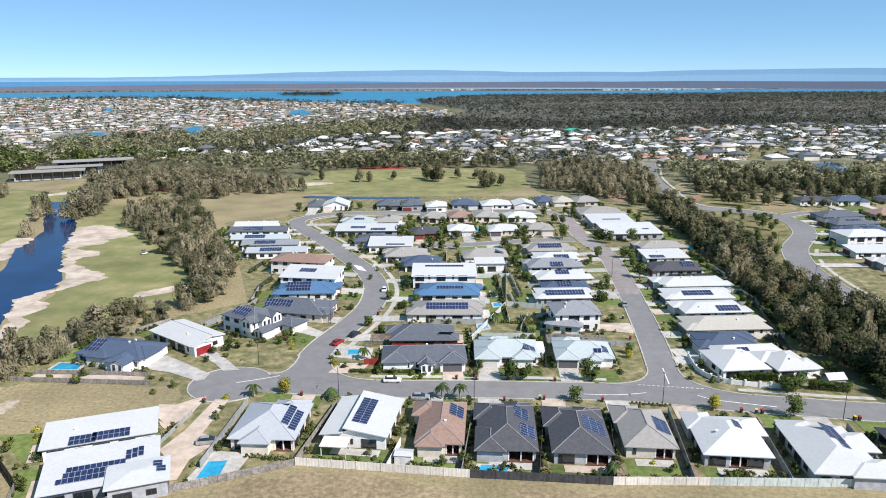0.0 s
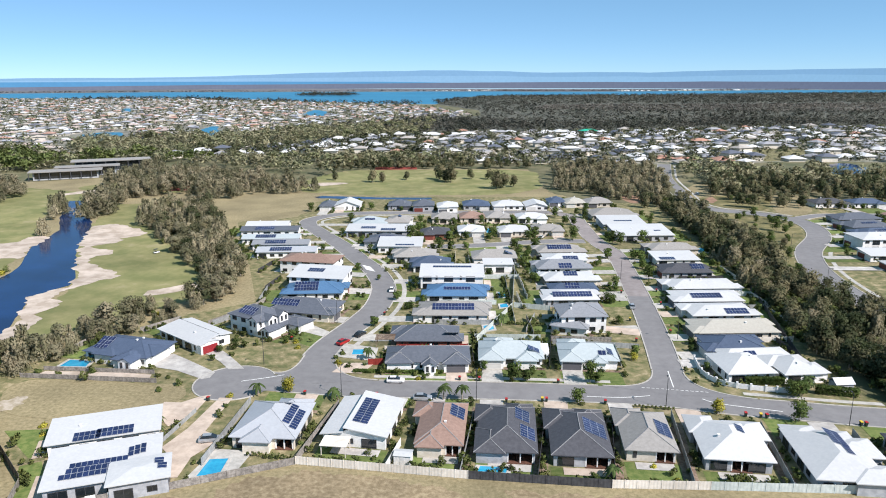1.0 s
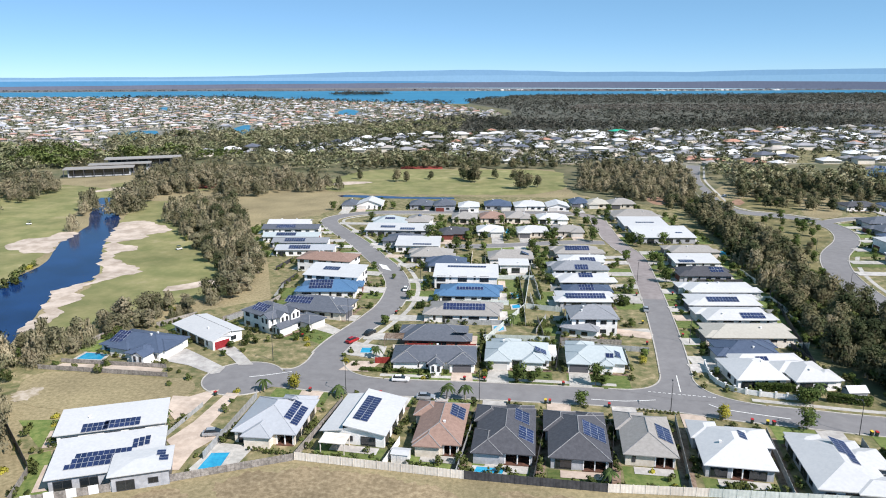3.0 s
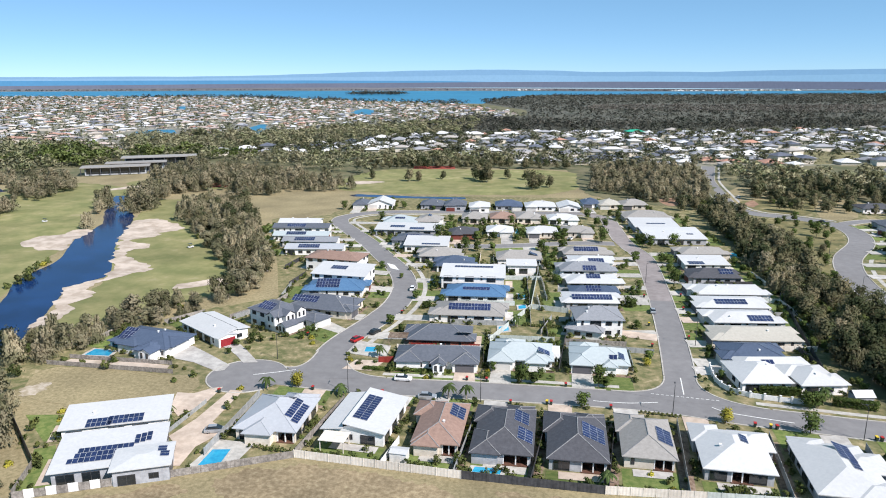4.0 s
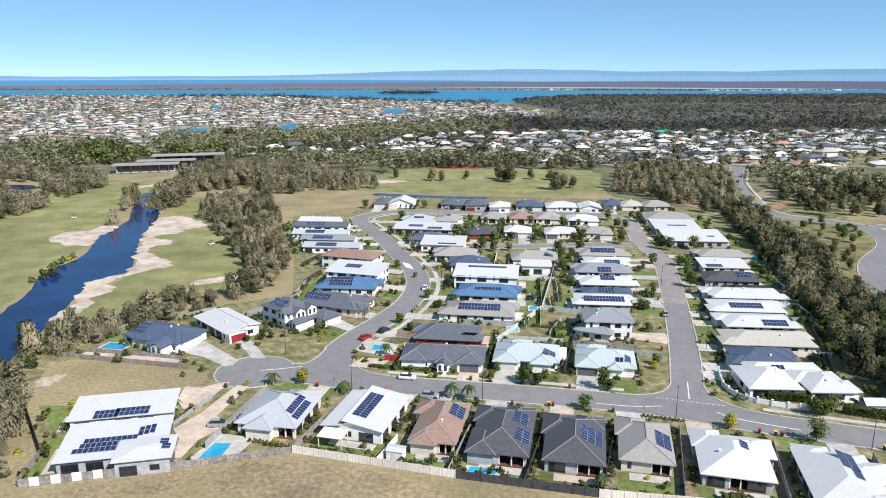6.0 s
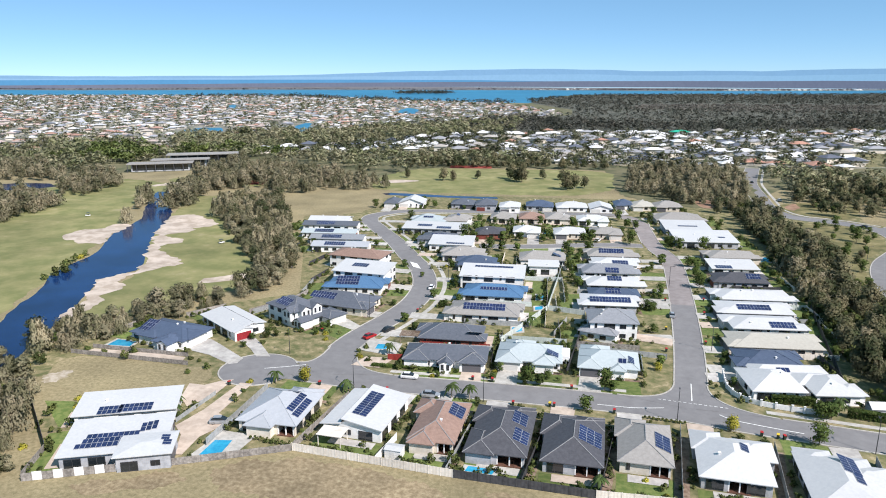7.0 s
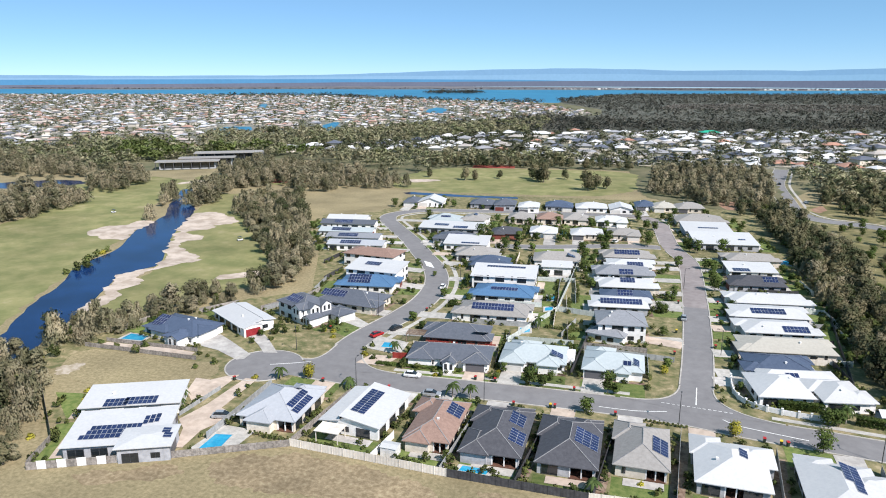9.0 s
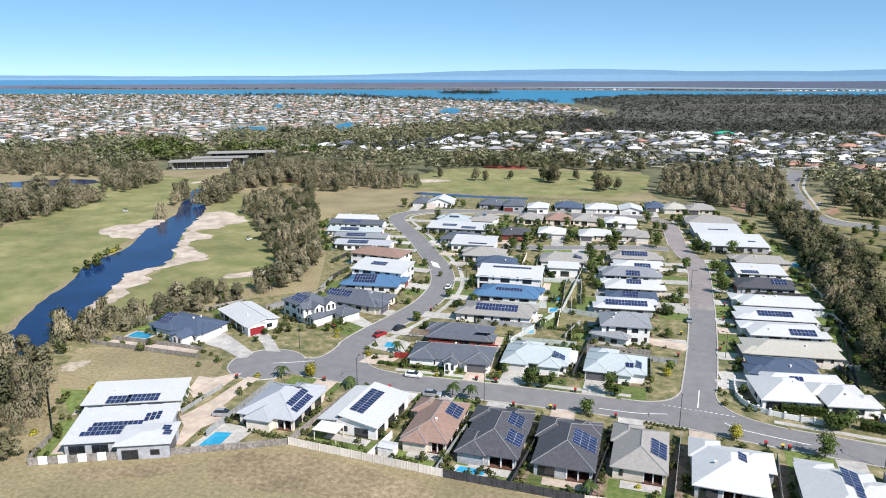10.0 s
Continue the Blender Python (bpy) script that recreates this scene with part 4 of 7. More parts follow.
house(-35.3, 243.8, 23.7, 13.5, 9, "white", "white", "mono", 4.8, 6, "W", solar=((0.1, 3.5, 14, 1),))
house(-46.9, 264.5, 17.6, 13.5, 9, "navy", "white", "hip", 2.7, 22, "W")
house(-56.5, 277.5, 19.9, 13.5, 9, "taupe", "white", "hip", 2.7, 20, "W")
house(-66.5, 292.7, 19.8, 13.5, 9, "white", "white", "mono", 3.2, 6, "W", solar=((2.1, -4.7, 8, 1),))
house(-76.0, 301.9, 18.1, 13.5, 9, "slate", "grey", "hip", 2.7, 20, "W", solar=((0.8, -2.7, 7, 1),))
house(-84.0, 321.3, 31.8, 12.5, 9, "white", "grey", "mono", 3.0, 5, "W", solar=((-5.3, -0.5, 7, 2), (4.6, -3.5, 7, 2)))
house(-93.8, 338.1, 19.0, 15.0, 9, "pale", "white", "hip", 2.7, 22, "W", solar=((0.6, 2.7, 5, 1),))
house(-80.2, 345.3, 14.6, 15.0, 9, "taupe", "white", "hip", 2.7, 22, "W", solar=((0.7, -0.9, 4, 1),))
house(-23.8, 280.6, 18.9, 14.5, 11, "taupe", "white", "hip", 2.7, 22, "N", solar=((5.9, 2.0, 3, 2),))
house(-20.6, 265.9, 12.0, 7.7, 11, "white", "white", "mono", 3.5, 5, "N")
house(-56.2, 320.3, 14.6, 14.5, 11, "charcoal", "brick", "hip", 2.7, 22, "S")
house(-40.2, 329.5, 13.4, 14.5, 11, "white", "white", "hip", 2.7, 20, "S")
house(-20.2, 332.3, 15.4, 14.5, 11, "white", "cream", "hip", 2.7, 20, "S")
house(-3.6, 337.3, 15.2, 14.5, 11, "taupe", "cream", "hip", 2.7, 20, "S")
house(-58.5, 357.6, 13.8, 14.5, 11, "taupe", "cream", "hip", 2.7, 24, "N")
house(-44.2, 361.4, 13.8, 14.5, 11, "brown", "cream", "hip", 2.7, 24, "N")
house(-31.0, 364.8, 13.5, 14.5, 11, "taupe", "cream", "hip", 2.7, 24, "N")
house(-13.2, 365.8, 16.4, 14.5, 11, "white", "white", "hip", 2.7, 20, "N")
house(-131.7, 383.0, 9.2, 15.5, 11, "slate", "white", "hip", 2.7, 22, "S")
house(-120.5, 386.0, 15.4, 15.5, 11, "white", "white", "gable", 2.7, 20, "S")
house(-90.6, 391.1, 14.1, 15.5, 11, "slate", "grey", "hip", 2.7, 22, "S")
house(-76.3, 389.4, 12.8, 15.5, 11, "slate", "grey", "hip", 3.5, 24, "S")
house(-62.0, 387.7, 12.3, 15.5, 11, "white", "white", "hip", 3.5, 20, "S", solar=((0.6, 5.6, 3, 1),))
house(-47.0, 398.9, 16.0, 15.5, 11, "navy", "grey", "hip", 2.7, 22, "S")
house(-29.1, 400.9, 18.0, 15.5, 11, "white", "white", "hip", 2.7, 20, "S")
house(-13.1, 403.3, 13.1, 15.5, 11, "white", "white", "gable", 2.7, 16, "S")
house(-1.3, 417.5, 11.4, 15.5, 11, "navy", "white", "hip", 2.7, 24, "S", solar=((0.9, 4.6, 3, 1),))
house(9.0, 416.5, 12.9, 15.5, 11, "beige", "cream", "hip", 2.7, 22, "S")
house(22.9, 419.2, 15.9, 15.5, 11, "taupe", "cream", "hip", 2.7, 22, "S")
house(52.1, 193.1, 18.4, 12.6, 12, "navy", "white", "hip", 2.7, 18, "W")
house(55.0, 207.7, 26.7, 12.6, 12, "beige", "cream", "hip", 2.7, 17, "W")
house(54.1, 222.9, 23.4, 12.6, 12, "white", "white", "hip", 2.7, 13, "W", solar=((4.3, -3.9, 7, 2),))
house(52.5, 236.9, 24.9, 12.6, 12, "white", "grey", "hip", 2.7, 12, "W", solar=((-0.6, -1.0, 10, 2),))
house(53.3, 251.6, 27.1, 12.6, 12, "white", "white", "hip", 2.7, 14, "W")
house(50.9, 271.7, 20.9, 12.6, 12, "charcoal", "grey", "hip", 2.7, 20, "W", solar=((4.0, 3.1, 5, 2),))
house(49.4, 290.5, 18.2, 12.6, 12, "white", "white", "mono", 2.7, 4, "W", solar=((-4.0, -4.1, 6, 2),))
house(50.1, 308.2, 22.2, 12.6, 12, "taupe", "cream", "hip", 2.7, 16, "W")
house(40.1, 337.0, 27.4, 20.0, 12, "white", "grey", "mono", 3.0, 4, "W", solar=((7.6, -2.1, 3, 1),))
house(32.5, 360.4, 22.2, 18.0, 12, "white", "grey", "mono", 3.0, 4, "W", solar=((0.6, -2.5, 9, 1),))
house(28.8, 384.0, 27.3, 18.0, 12, "taupe", "cream", "hip", 2.7, 17, "W")
house(-111.4, 161.6, 20.5, 13.0, -6, "navy", "white", "hip", 2.8, 19, "E", solar=((-6.0, 2.0, 4, 3),), wings=[(6.6, -0.6, 8.4, 8.0), (4.6, -5.4, 7.0, 8.0), (-3.0, -4.0, 7.0, 7.0)], extra=low_gable)
house(-99.9, 175.0, 21.0, 11.6, -29, "white", "white", "split", 2.9, 8, "E", extra=red_garage_gable)
house(-85.6, 187.2, 14.6, 11.0, -23, "slate", "white", "hip", 5.3, 24, "E", solar=((-0.8, -2.6, 6, 2),), wings=[], extra=white_gables)
house(-83.2, 188.4, 16.0, 13.6, -23, "slate", "white", "hip", 2.7, 15, "E", wings=[(7.6, 4.6, 9.0, 7.6)], extra=verandah)
house(-76.4, 203.5, 24.1, 14.6, -3, "slate", "cream", "hip", 2.7, 21, "E", solar=((-5.7, 2.2, 9, 2),))
house(-80.4, 222.6, 22.8, 13.0, 13, "blue", "white", "hip", 2.7, 21, "E", solar=((-2.6, 0.1, 8, 3),))
house(-82.0, 232.9, 21.2, 13.0, 1, "white", "white", "mono", 5.2, 6, "E", solar=((-1.9, 0.9, 6, 2),))
house(-93.1, 253.3, 22.9, 13.0, -1, "brown", "white", "hip", 5.2, 16, "E")
house(-112.0, 274.3, 25.6, 10.5, 13, "zinc", "white", "gable", 2.9, 13, "E", solar=((-2.4, -2.6, 9, 2),))
house(-119.7, 286.5, 25.4, 10.5, 13, "grey", "white", "gable", 2.9, 13, "E", solar=((-2.4, -2.6, 9, 2),))
house(-128.7, 296.5, 26.6, 10.5, 13, "pale", "white", "gable", 2.9, 13, "E", solar=((-2.4, -2.6, 9, 2),))
house(-136.3, 312.6, 28.1, 10.5, 13, "slate", "white", "gable", 2.9, 14, "E", solar=((-2.4, -2.6, 9, 2),))
house(-141.4, 321.5, 21.3, 12.0, 13, "white", "white", "gable", 3.2, 14, "E")

# houses across the eastern road
house(156, 440, 20, 14, 14, "charcoal", "white", "hip", 2.8, 20, "S")
house(178, 443, 20, 14, 10, "navy", "white", "hip", 2.8, 20, "S")
house(207, 452, 18, 14, 14, "slate", "cream", "hip", 2.8, 20, "S")
house(154, 393, 26, 14, 18, "slate", "grey", "hip", 2.8, 18, "W")
house(152, 373, 26, 14, 18, "slate", "grey", "hip", 2.8, 18, "W", solar=((0, -3, 8, 1),))
house(152, 355, 26, 13, 16, "navy", "grey", "hip", 2.8, 18, "W", solar=((0, -3, 8, 2),))
house(143, 333, 24, 15, 12, "white", "white", "hip", 5.4, 14, "W")
house(141, 312, 26, 11, 10, "white", "white", "mono", 2.8, 5, "W")
house(142, 293, 24, 12, 8, "white", "grey", "hip", 2.8, 14, "W")
house(146, 274, 24, 12, 6, "slate", "white", "hip", 2.8, 18, "W")
house(182, 402, 22, 14, 18, "brown", "cream", "hip", 2.8, 20, "E")
house(186, 380, 22, 14, 18, "taupe", "cream", "hip", 2.8, 20, "E")
house(78.5, 136.5, 13, 20, 4, "charcoal", "grey", "hip", 2.7, 22, "N")


# ---- trees and shrubs ----
def crown_data(seed, height, spread, low, blobs, leaves, size, flat=0.7):
    """Corners and outward normals of many small leaf clumps, set over uneven lobes."""
    r = random.Random(seed)
    lobes = []
    for i in range(blobs):
        a, q = r.uniform(0, 6.283), r.random() ** 0.6
        z = low + (height - low) * r.uniform(0.12, 0.86)
        k = 1.0 - 0.55 * abs((z - low) / (height - low) - 0.4) * 1.7
        lobes.append((Vector((math.cos(a) * q * spread * 0.62 * k, math.sin(a) * q * spread * 0.62 * k, z)), spread * r.uniform(0.22, 0.5)))
    verts, normals = [], []
    for i in range(leaves):
        c, rad = r.choice(lobes)
        v = Vector((r.gauss(0, 1), r.gauss(0, 1), r.gauss(0.3, 1))).normalized()
        p = c + Vector((v.x, v.y, v.z * flat)) * rad * (0.4 + 1.0 * r.random() ** 0.7)
        p.z = max(p.z, low * 0.7)
        nrm = (v + Vector((r.gauss(0, 0.5), r.gauss(0, 0.5), r.gauss(0.1, 0.5)))).normalized()
        t = Matrix.Rotation(r.uniform(0, 6.283), 3, nrm) @ nrm.orthogonal().normalized()
        b = nrm.cross(t)
        s = size * r.uniform(0.55, 1.35)
        verts += [p + t * s * 1.1, p + b * s * 0.85 - t * s * 0.55 + nrm * s * 0.2, p - b * s * 0.85 - t * s * 0.55]
        whole = Vector((p.x, p.y, p.z - low - (height - low) * 0.35)).normalized()
        soft = (whole * 0.6 + v * 0.32 + nrm * 0.12 + Vector((0, 0, 0.28))).normalized()
        normals += [soft] * 3
    return np.array(verts), np.array(normals)


def shaggy_data(seed, height, spread, low, leaves, size):
    """An upright feathery crown: drooping clumps round an uneven, tapering outline."""
    r = random.Random(seed)
    tops = [(r.uniform(0, 6.283), r.uniform(0.1, 0.8) * spread, r.uniform(0.7, 1.0) * height) for _ in range(5)]
    verts, normals = [], []
    while len(verts) < 3 * leaves:
        ta, tq, th = r.choice(tops)
        q = r.random() ** 0.8
        z = low + (th - low) * q
        a = r.uniform(0, 6.283)
        wide = spread * (0.35 + 0.75 * math.sin(min(q * 1.25 + 0.25, 1.0) * math.pi) ** 0.7) * (1 - 0.12 * q) * 0.82
        wide *= 0.72 + 0.5 * noise.noise((math.cos(a) * 1.6 + seed, math.sin(a) * 1.6, z * 0.45)) + 0.35 * noise.noise((math.cos(a) * 4 + seed, math.sin(a) * 4, z * 1.3))
        k = wide * (0.35 + 0.65 * r.random() ** 0.5)
        p = Vector((math.cos(ta) * tq + math.cos(a) * k, math.sin(ta) * tq + math.sin(a) * k, z + r.uniform(-0.3, 0.3)))
        out = Vector((math.cos(a), math.sin(a), 0.25 + 0.8 * q))
        nrm = (out.normalized() + Vector((r.gauss(0, 0.5), r.gauss(0, 0.5), r.gauss(0, 0.4)))).normalized()
        t = Vector((r.gauss(0, 0.35), r.gauss(0, 0.35), 1)).normalized()
        b = nrm.cross(t).normalized()
        s = size * r.uniform(0.6, 1.4)
        verts += [p + t * s * 1.3, p + b * s * 0.6 - t * s * 0.7, p - b * s * 0.6 - t * s * 0.5]
        soft = (out.normalized() * 0.75 + nrm * 0.12 + Vector((0, 0, 0.3))).normalized()
        normals += [soft] * 3
    return np.array(verts), np.array(normals)


def leaf_mesh(name, verts, normals, material, corners=3):
    """Loose leaves as one mesh, shaded by the normals given."""
    n = len(verts) // corners
    me = bpy.data.meshes.new(name)
    me.vertices.add(corners * n)
    me.vertices.foreach_set("co", np.asarray(verts, dtype=np.float32).ravel())
    me.loops.add(corners * n)
    me.loops.foreach_set("vertex_index", np.arange(corners * n, dtype=np.int32))
    me.polygons.add(n)
    me.polygons.foreach_set("loop_start", (np.arange(n) * corners).astype(np.int32))
    me.update(calc_edges=True)
    me.polygons.foreach_set("use_smooth", np.ones(n, dtype=bool))
    me.normals_split_custom_set_from_vertices(np.asarray(normals, dtype=np.float32))
    me.materials.append(material)
    return me


def crown_mesh(name, material, seed, height, spread, low, blobs, leaves, size, flat=0.7):
    return leaf_mesh(name, *crown_data(seed, height, spread, low, blobs, leaves, size, flat), material)


def trunk_mesh(material, seed, height, radius, limbs):
    r = random.Random(seed)
    bm = bmesh.new()
    def limb(a, b, ra, rb):
        a, b = Vector(a), Vector(b)
        turn = (b - a).to_track_quat("Z", "X").to_matrix()
        rings = []
        for p, q in ((a, ra), (a.lerp(b, 0.5) + Vector((r.uniform(-0.1, 0.1), r.uniform(-0.1, 0.1), 0)), (ra + rb) / 2), (b, rb)):
            rings.append([bm.verts.new(p + turn @ Vector((math.cos(i * 1.047) * q, math.sin(i * 1.047) * q, 0))) for i in range(6)])
        for lo, hi in zip(rings, rings[1:]):
            for i in range(6):
                bm.faces.new((lo[i], lo[(i + 1) % 6], hi[(i + 1) % 6], hi[i]))
    limb((0, 0, -0.1), (0.1, 0.05, height * 0.6), radius, radius * 0.5)
    for i in range(limbs):
        a, z = i * 6.283 / limbs + r.uniform(-0.4, 0.4), height * r.uniform(0.3, 0.55)
        limb((0.05, 0.03, z), (math.cos(a) * height * 0.2, math.sin(a) * height * 0.2, z + height * 0.27), radius * 0.45, radius * 0.15)
    return one_mesh("trunk", bm, material)


def tree_kind(name, leaf, bark, seed, height, spread, low, blobs, leaves, size, radius, label, category="tree"):
    root = new(name)
    tagged(root, label, category, name + "s of the place")
    place("trunk", trunk_mesh(bark, seed, height, radius, 4), root)
    if leaf == "oak" and seed % 2 == 0:
        crown = leaf_mesh("crown", *shaggy_data(seed, height, spread, low, leaves, size), LEAF[leaf])
    else:
        crown = crown_mesh("crown", LEAF[leaf], seed, height, spread, low, blobs, leaves, size)
    place("crown", crown, root)
    root.matrix_basis = pose(0, 0, -200)
    return root


def shrub_kind(name, leaf, seed, height, spread, leaves, size, label):
    ob = new(name, crown_mesh("shrub", LEAF[leaf], seed, height, spread, -0.3, 8, leaves, size, 0.9))
    tagged(ob, label, "shrub", "garden shrubs")
    return ob


OAKS = [tree_kind("swamp_oak", "oak", M_BARK, 10 + i, h, s, h * 0.1, b + 6, 1500, 0.355, 0.22, "tall grey-green swamp oak with brownish feathery crown") for i, (h, s, b) in enumerate(((9.5, 3.9, 11), (8, 3.8, 9), (10.5, 4.2, 13), (8.5, 3.4, 10)))]
GUMS = [tree_kind("gum_tree", "gum", M_PALEBARK, 30 + i, h, s, h * 0.12, b + 12, 1400, 0.405, 0.24, "dark green gum tree with broad uneven crown") for i, (h, s, b) in enumerate(((11, 4.4, 12), (9, 4.0, 10), (13, 4.6, 13)))]
STREET = [tree_kind("street_tree", "street", M_BARK, 50 + i, h, s, 0.8, 18, 700, 0.25, 0.09, "small round green street tree on the verge") for i, (h, s) in enumerate(((4.6, 2.1), (3.8, 1.7), (5.6, 2.5)))]
GOLD = [tree_kind("golden_tree", "gold", M_BARK, 60, 4.6, 2.3, 0.8, 18, 900, 0.23, 0.09, "golden-leaved round street tree on the verge")]
SHRUBS = [shrub_kind("shrub", "shrub", 70 + i, h, s, 240, 0.2, "green garden shrub in a mulched bed") for i, (h, s) in enumerate(((1.5, 1.0), (2.2, 1.3), (1.0, 0.9), (3.0, 1.5)))]
SHRUBS.append(shrub_kind("shrub", "gold", 77, 1.4, 1.1, 240, 0.2, "yellow-green garden shrub in a mulched bed"))
USED = set()
FAR_TREES = []


def plant(kinds, x, y, size=1.0, tall=1.0):
    k = rng.choice(kinds)
    s = size * rng.uniform(0.8, 1.2)
    m = pose(x, y, -0.1, 0, 0, rng.uniform(0, 360))
    if k not in USED:
        USED.add(k)
        k.matrix_basis = m
        k.scale = (s, s, s * tall)
        return k
    ob = copy_thing(k, m)
    ob.scale = (s, s, s * tall * rng.uniform(0.9, 1.1))
    return ob


def inside(x, y, loop):
    hit = False
    for (ax, ay), (bx, by) in zip(loop, loop[1:] + loop[:1]):
        if (ay > y) != (by > y) and x < (bx - ax) * (y - ay) / (by - ay) + ax:
            hit = not hit
    return hit


KEEP = [[(-64.6, 107.4), (-56.9, 109), (-57.2, 118.8), (-64.2, 118.2)], [(-76.5, 140), (-72.5, 141), (-66, 118), (-69, 108), (-77, 114)], [(-84, 142), (-78, 142), (-76, 130), (-82, 118), (-88, 126)], [(-53, 165), (-43, 167), (-44, 179), (-56, 181)],
        [(-94, 158), (-91.5, 165), (-84.8, 154.2), (-85, 148), (-90, 150)], [(-86, 172), (-81, 175), (-76, 160), (-82, 158)]]


def clear(x, y, gap=1.0):
    """Whether a place lies off the roads and out of the houses."""
    for k, (w, p) in ROADS.items():
        a = ROAD_POINTS[k]
        if ((a - (x, y)) ** 2).sum(1).min() < (w / 2 + gap) ** 2:
            return False
    for hx, hy, w, d, rot, f in HOUSES:
        c, s = math.cos(radians(rot)), math.sin(radians(rot))
        lx, ly = (x - hx) * c + (y - hy) * s, (y - hy) * c - (x - hx) * s
        if abs(lx) < w / 2 + gap * 0.6 and abs(ly) < d / 2 + gap * 0.6:
            return False
    if any(inside(x, y, lp) for lp in KEEP):
        return False
    return (x + 75) ** 2 + (y - 150) ** 2 > (10 + gap) ** 2


ROAD_POINTS = {k: np.array([(q.x, q.y) for q in v]) for k, v in LINES.items()}


def wood(loop, spacing, kinds, size=1.0, gap=1.5, seed=1, shrubs=0.0, joined=False):
    """Trees scattered unevenly over a stretch of ground; joined: far ones, as part of one wood."""
    r = random.Random(seed)
    xs, ys = [p[0] for p in loop], [p[1] for p in loop]
    y = min(ys)
    while y < max(ys):
        x = min(xs)
        while x < max(xs):
            px, py = x + r.uniform(-0.45, 0.45) * spacing, y + r.uniform(-0.45, 0.45) * spacing
            if inside(px, py, loop) and clear(px, py, gap):
                if joined:
                    FAR_TREES.append((px, py, size * r.uniform(0.55, 1.25), kinds[0].name[:3]))
                else:
                    plant(kinds, px, py, size * r.uniform(0.55, 1.2))
                if r.random() < shrubs:
                    plant(SHRUBS, px + r.uniform(-3, 3), py + r.uniform(-3, 3), 1.3)
            x += spacing
        y += spacing


wood([(-212, 322), (-231, 358), (-226, 380), (-189, 356), (-150, 296), (-121, 250), (-103, 214), (-112, 208), (-134, 238), (-162, 269)], 5.7, OAKS + OAKS + GUMS[:1], 0.84, seed=2, shrubs=0.12)
wood([(-148, 138), (-146, 158), (-137, 178), (-128, 202), (-112, 203), (-117, 190), (-122, 174), (-129, 154), (-134, 140)], 4.7, OAKS + OAKS + GUMS[:1], 0.76, seed=3, shrubs=0.7)
wood([(-170, 112), (-162, 134), (-132, 130), (-114, 117), (-90, 89), (-120, 80)], 4.6, OAKS + OAKS + GUMS, 0.72, seed=4, shrubs=0.4)
for x, y, k in ((-270.9, 330.5, 0.9), (-275, 338, 1.0), (-267, 325, 0.8), (-279, 346, 1.0), (-272, 341, 0.9), (-244, 290, 0.8), (-247, 295, 0.7)):
    plant(OAKS, x, y, k)
wood([(-250, 326), (-238, 336), (-268, 392), (-250, 415), (-285, 425), (-283, 385)], 5.5, OAKS, 0.95, seed=6, joined=True)
wood([(-300, 235), (-318, 322), (-370, 335), (-372, 270)], 6.0, OAKS, 0.95, seed=7, joined=True)
wood([(-560, 385), (-470, 378), (-425, 388), (-398, 402), (-405, 412), (-460, 440), (-560, 450)], 8.5, OAKS + GUMS, 1.0, seed=31, joined=True)
wood([(48, 416), (70, 410), (70, 428), (68, 440), (56, 446)], 6.5, GUMS, 0.9, 2.0, seed=32)
wood([(30, 440), (40, 436), (38, 462), (20, 462)], 6.0, OAKS, 0.7, 2.0, seed=33, shrubs=0.5)
wood([(-345, 345), (-330, 350), (-345, 405), (-375, 420), (-385, 380)], 7.0, OAKS, 0.95, seed=8, joined=True)
wood([(70, 262), (72, 245), (72, 210), (75, 192), (80, 178), (84, 160), (112, 170), (101, 215), (95, 243), (93, 262)], 4.7, OAKS[:1] + GUMS + GUMS, 0.76, 2.5, seed=9, shrubs=0.3)
wood([(57, 410), (66, 330), (68, 290), (71, 262), (93, 262), (90, 282), (89, 337), (80, 371), (74, 404)], 5.2, GUMS + OAKS, 0.78, 2.5, seed=19, joined=True)
wood([(57, 410), (66, 330), (68, 290), (71, 262), (93, 262), (90, 282), (89, 337), (80, 371), (74, 404)], 8.5, OAKS + OAKS, 0.72, 2.5, seed=20, joined=True)
wood([(-4, 470), (57, 428), (70, 440), (70, 575), (-8, 590)], 7.5, OAKS + GUMS, 0.95, 3, seed=10, joined=True)
wood([(96, 225), (103, 225), (103, 262), (104, 300), (112, 345), (92, 350), (92, 300), (95, 262)], 8.5, GUMS[:2] + OAKS[:1], 0.42, 2, seed=21)
for x, y, k in ((23.2, 292.6, 1.25), (33.8, 292.1, 1.2), (14.8, 378.9, 1.2), (10.7, 388.8, 1.1), (4.7, 361.1, 1.2), (8.9, 359.5, 1.2), (26.6, 319.9, 1.2), (24.9, 328.4, 1.1), (8.7, 323.7, 1.1), (100, 395, 0.8), (106, 399, 0.9), (112, 392, 0.7), (95, 386, 0.9), (103, 381, 0.7), (110, 379, 1.0), (117, 371, 0.8), (99, 366, 0.8), (108, 362, 1.2), (111, 358, 1.3), (101, 345, 0.8), (106, 336, 0.9), (97, 330, 1.0), (118, 384, 0.7), (98, 305, 0.9), (96, 285, 0.8), (112, 440, 0.8), (105, 452, 0.8)):
    plant(STREET, x, y, k)
wood([(-215, 385), (-190, 420), (-160, 440), (-180, 470), (-330, 520), (-320, 440), (-280, 430), (-225, 400)], 8.0, OAKS + GUMS, 0.95, 3, seed=12, joined=True)
wood([(-185, 548), (-100, 568), (-28, 582), (-24, 596), (-185, 578)], 7.5, GUMS + OAKS, 0.8, 3, seed=34, joined=True)
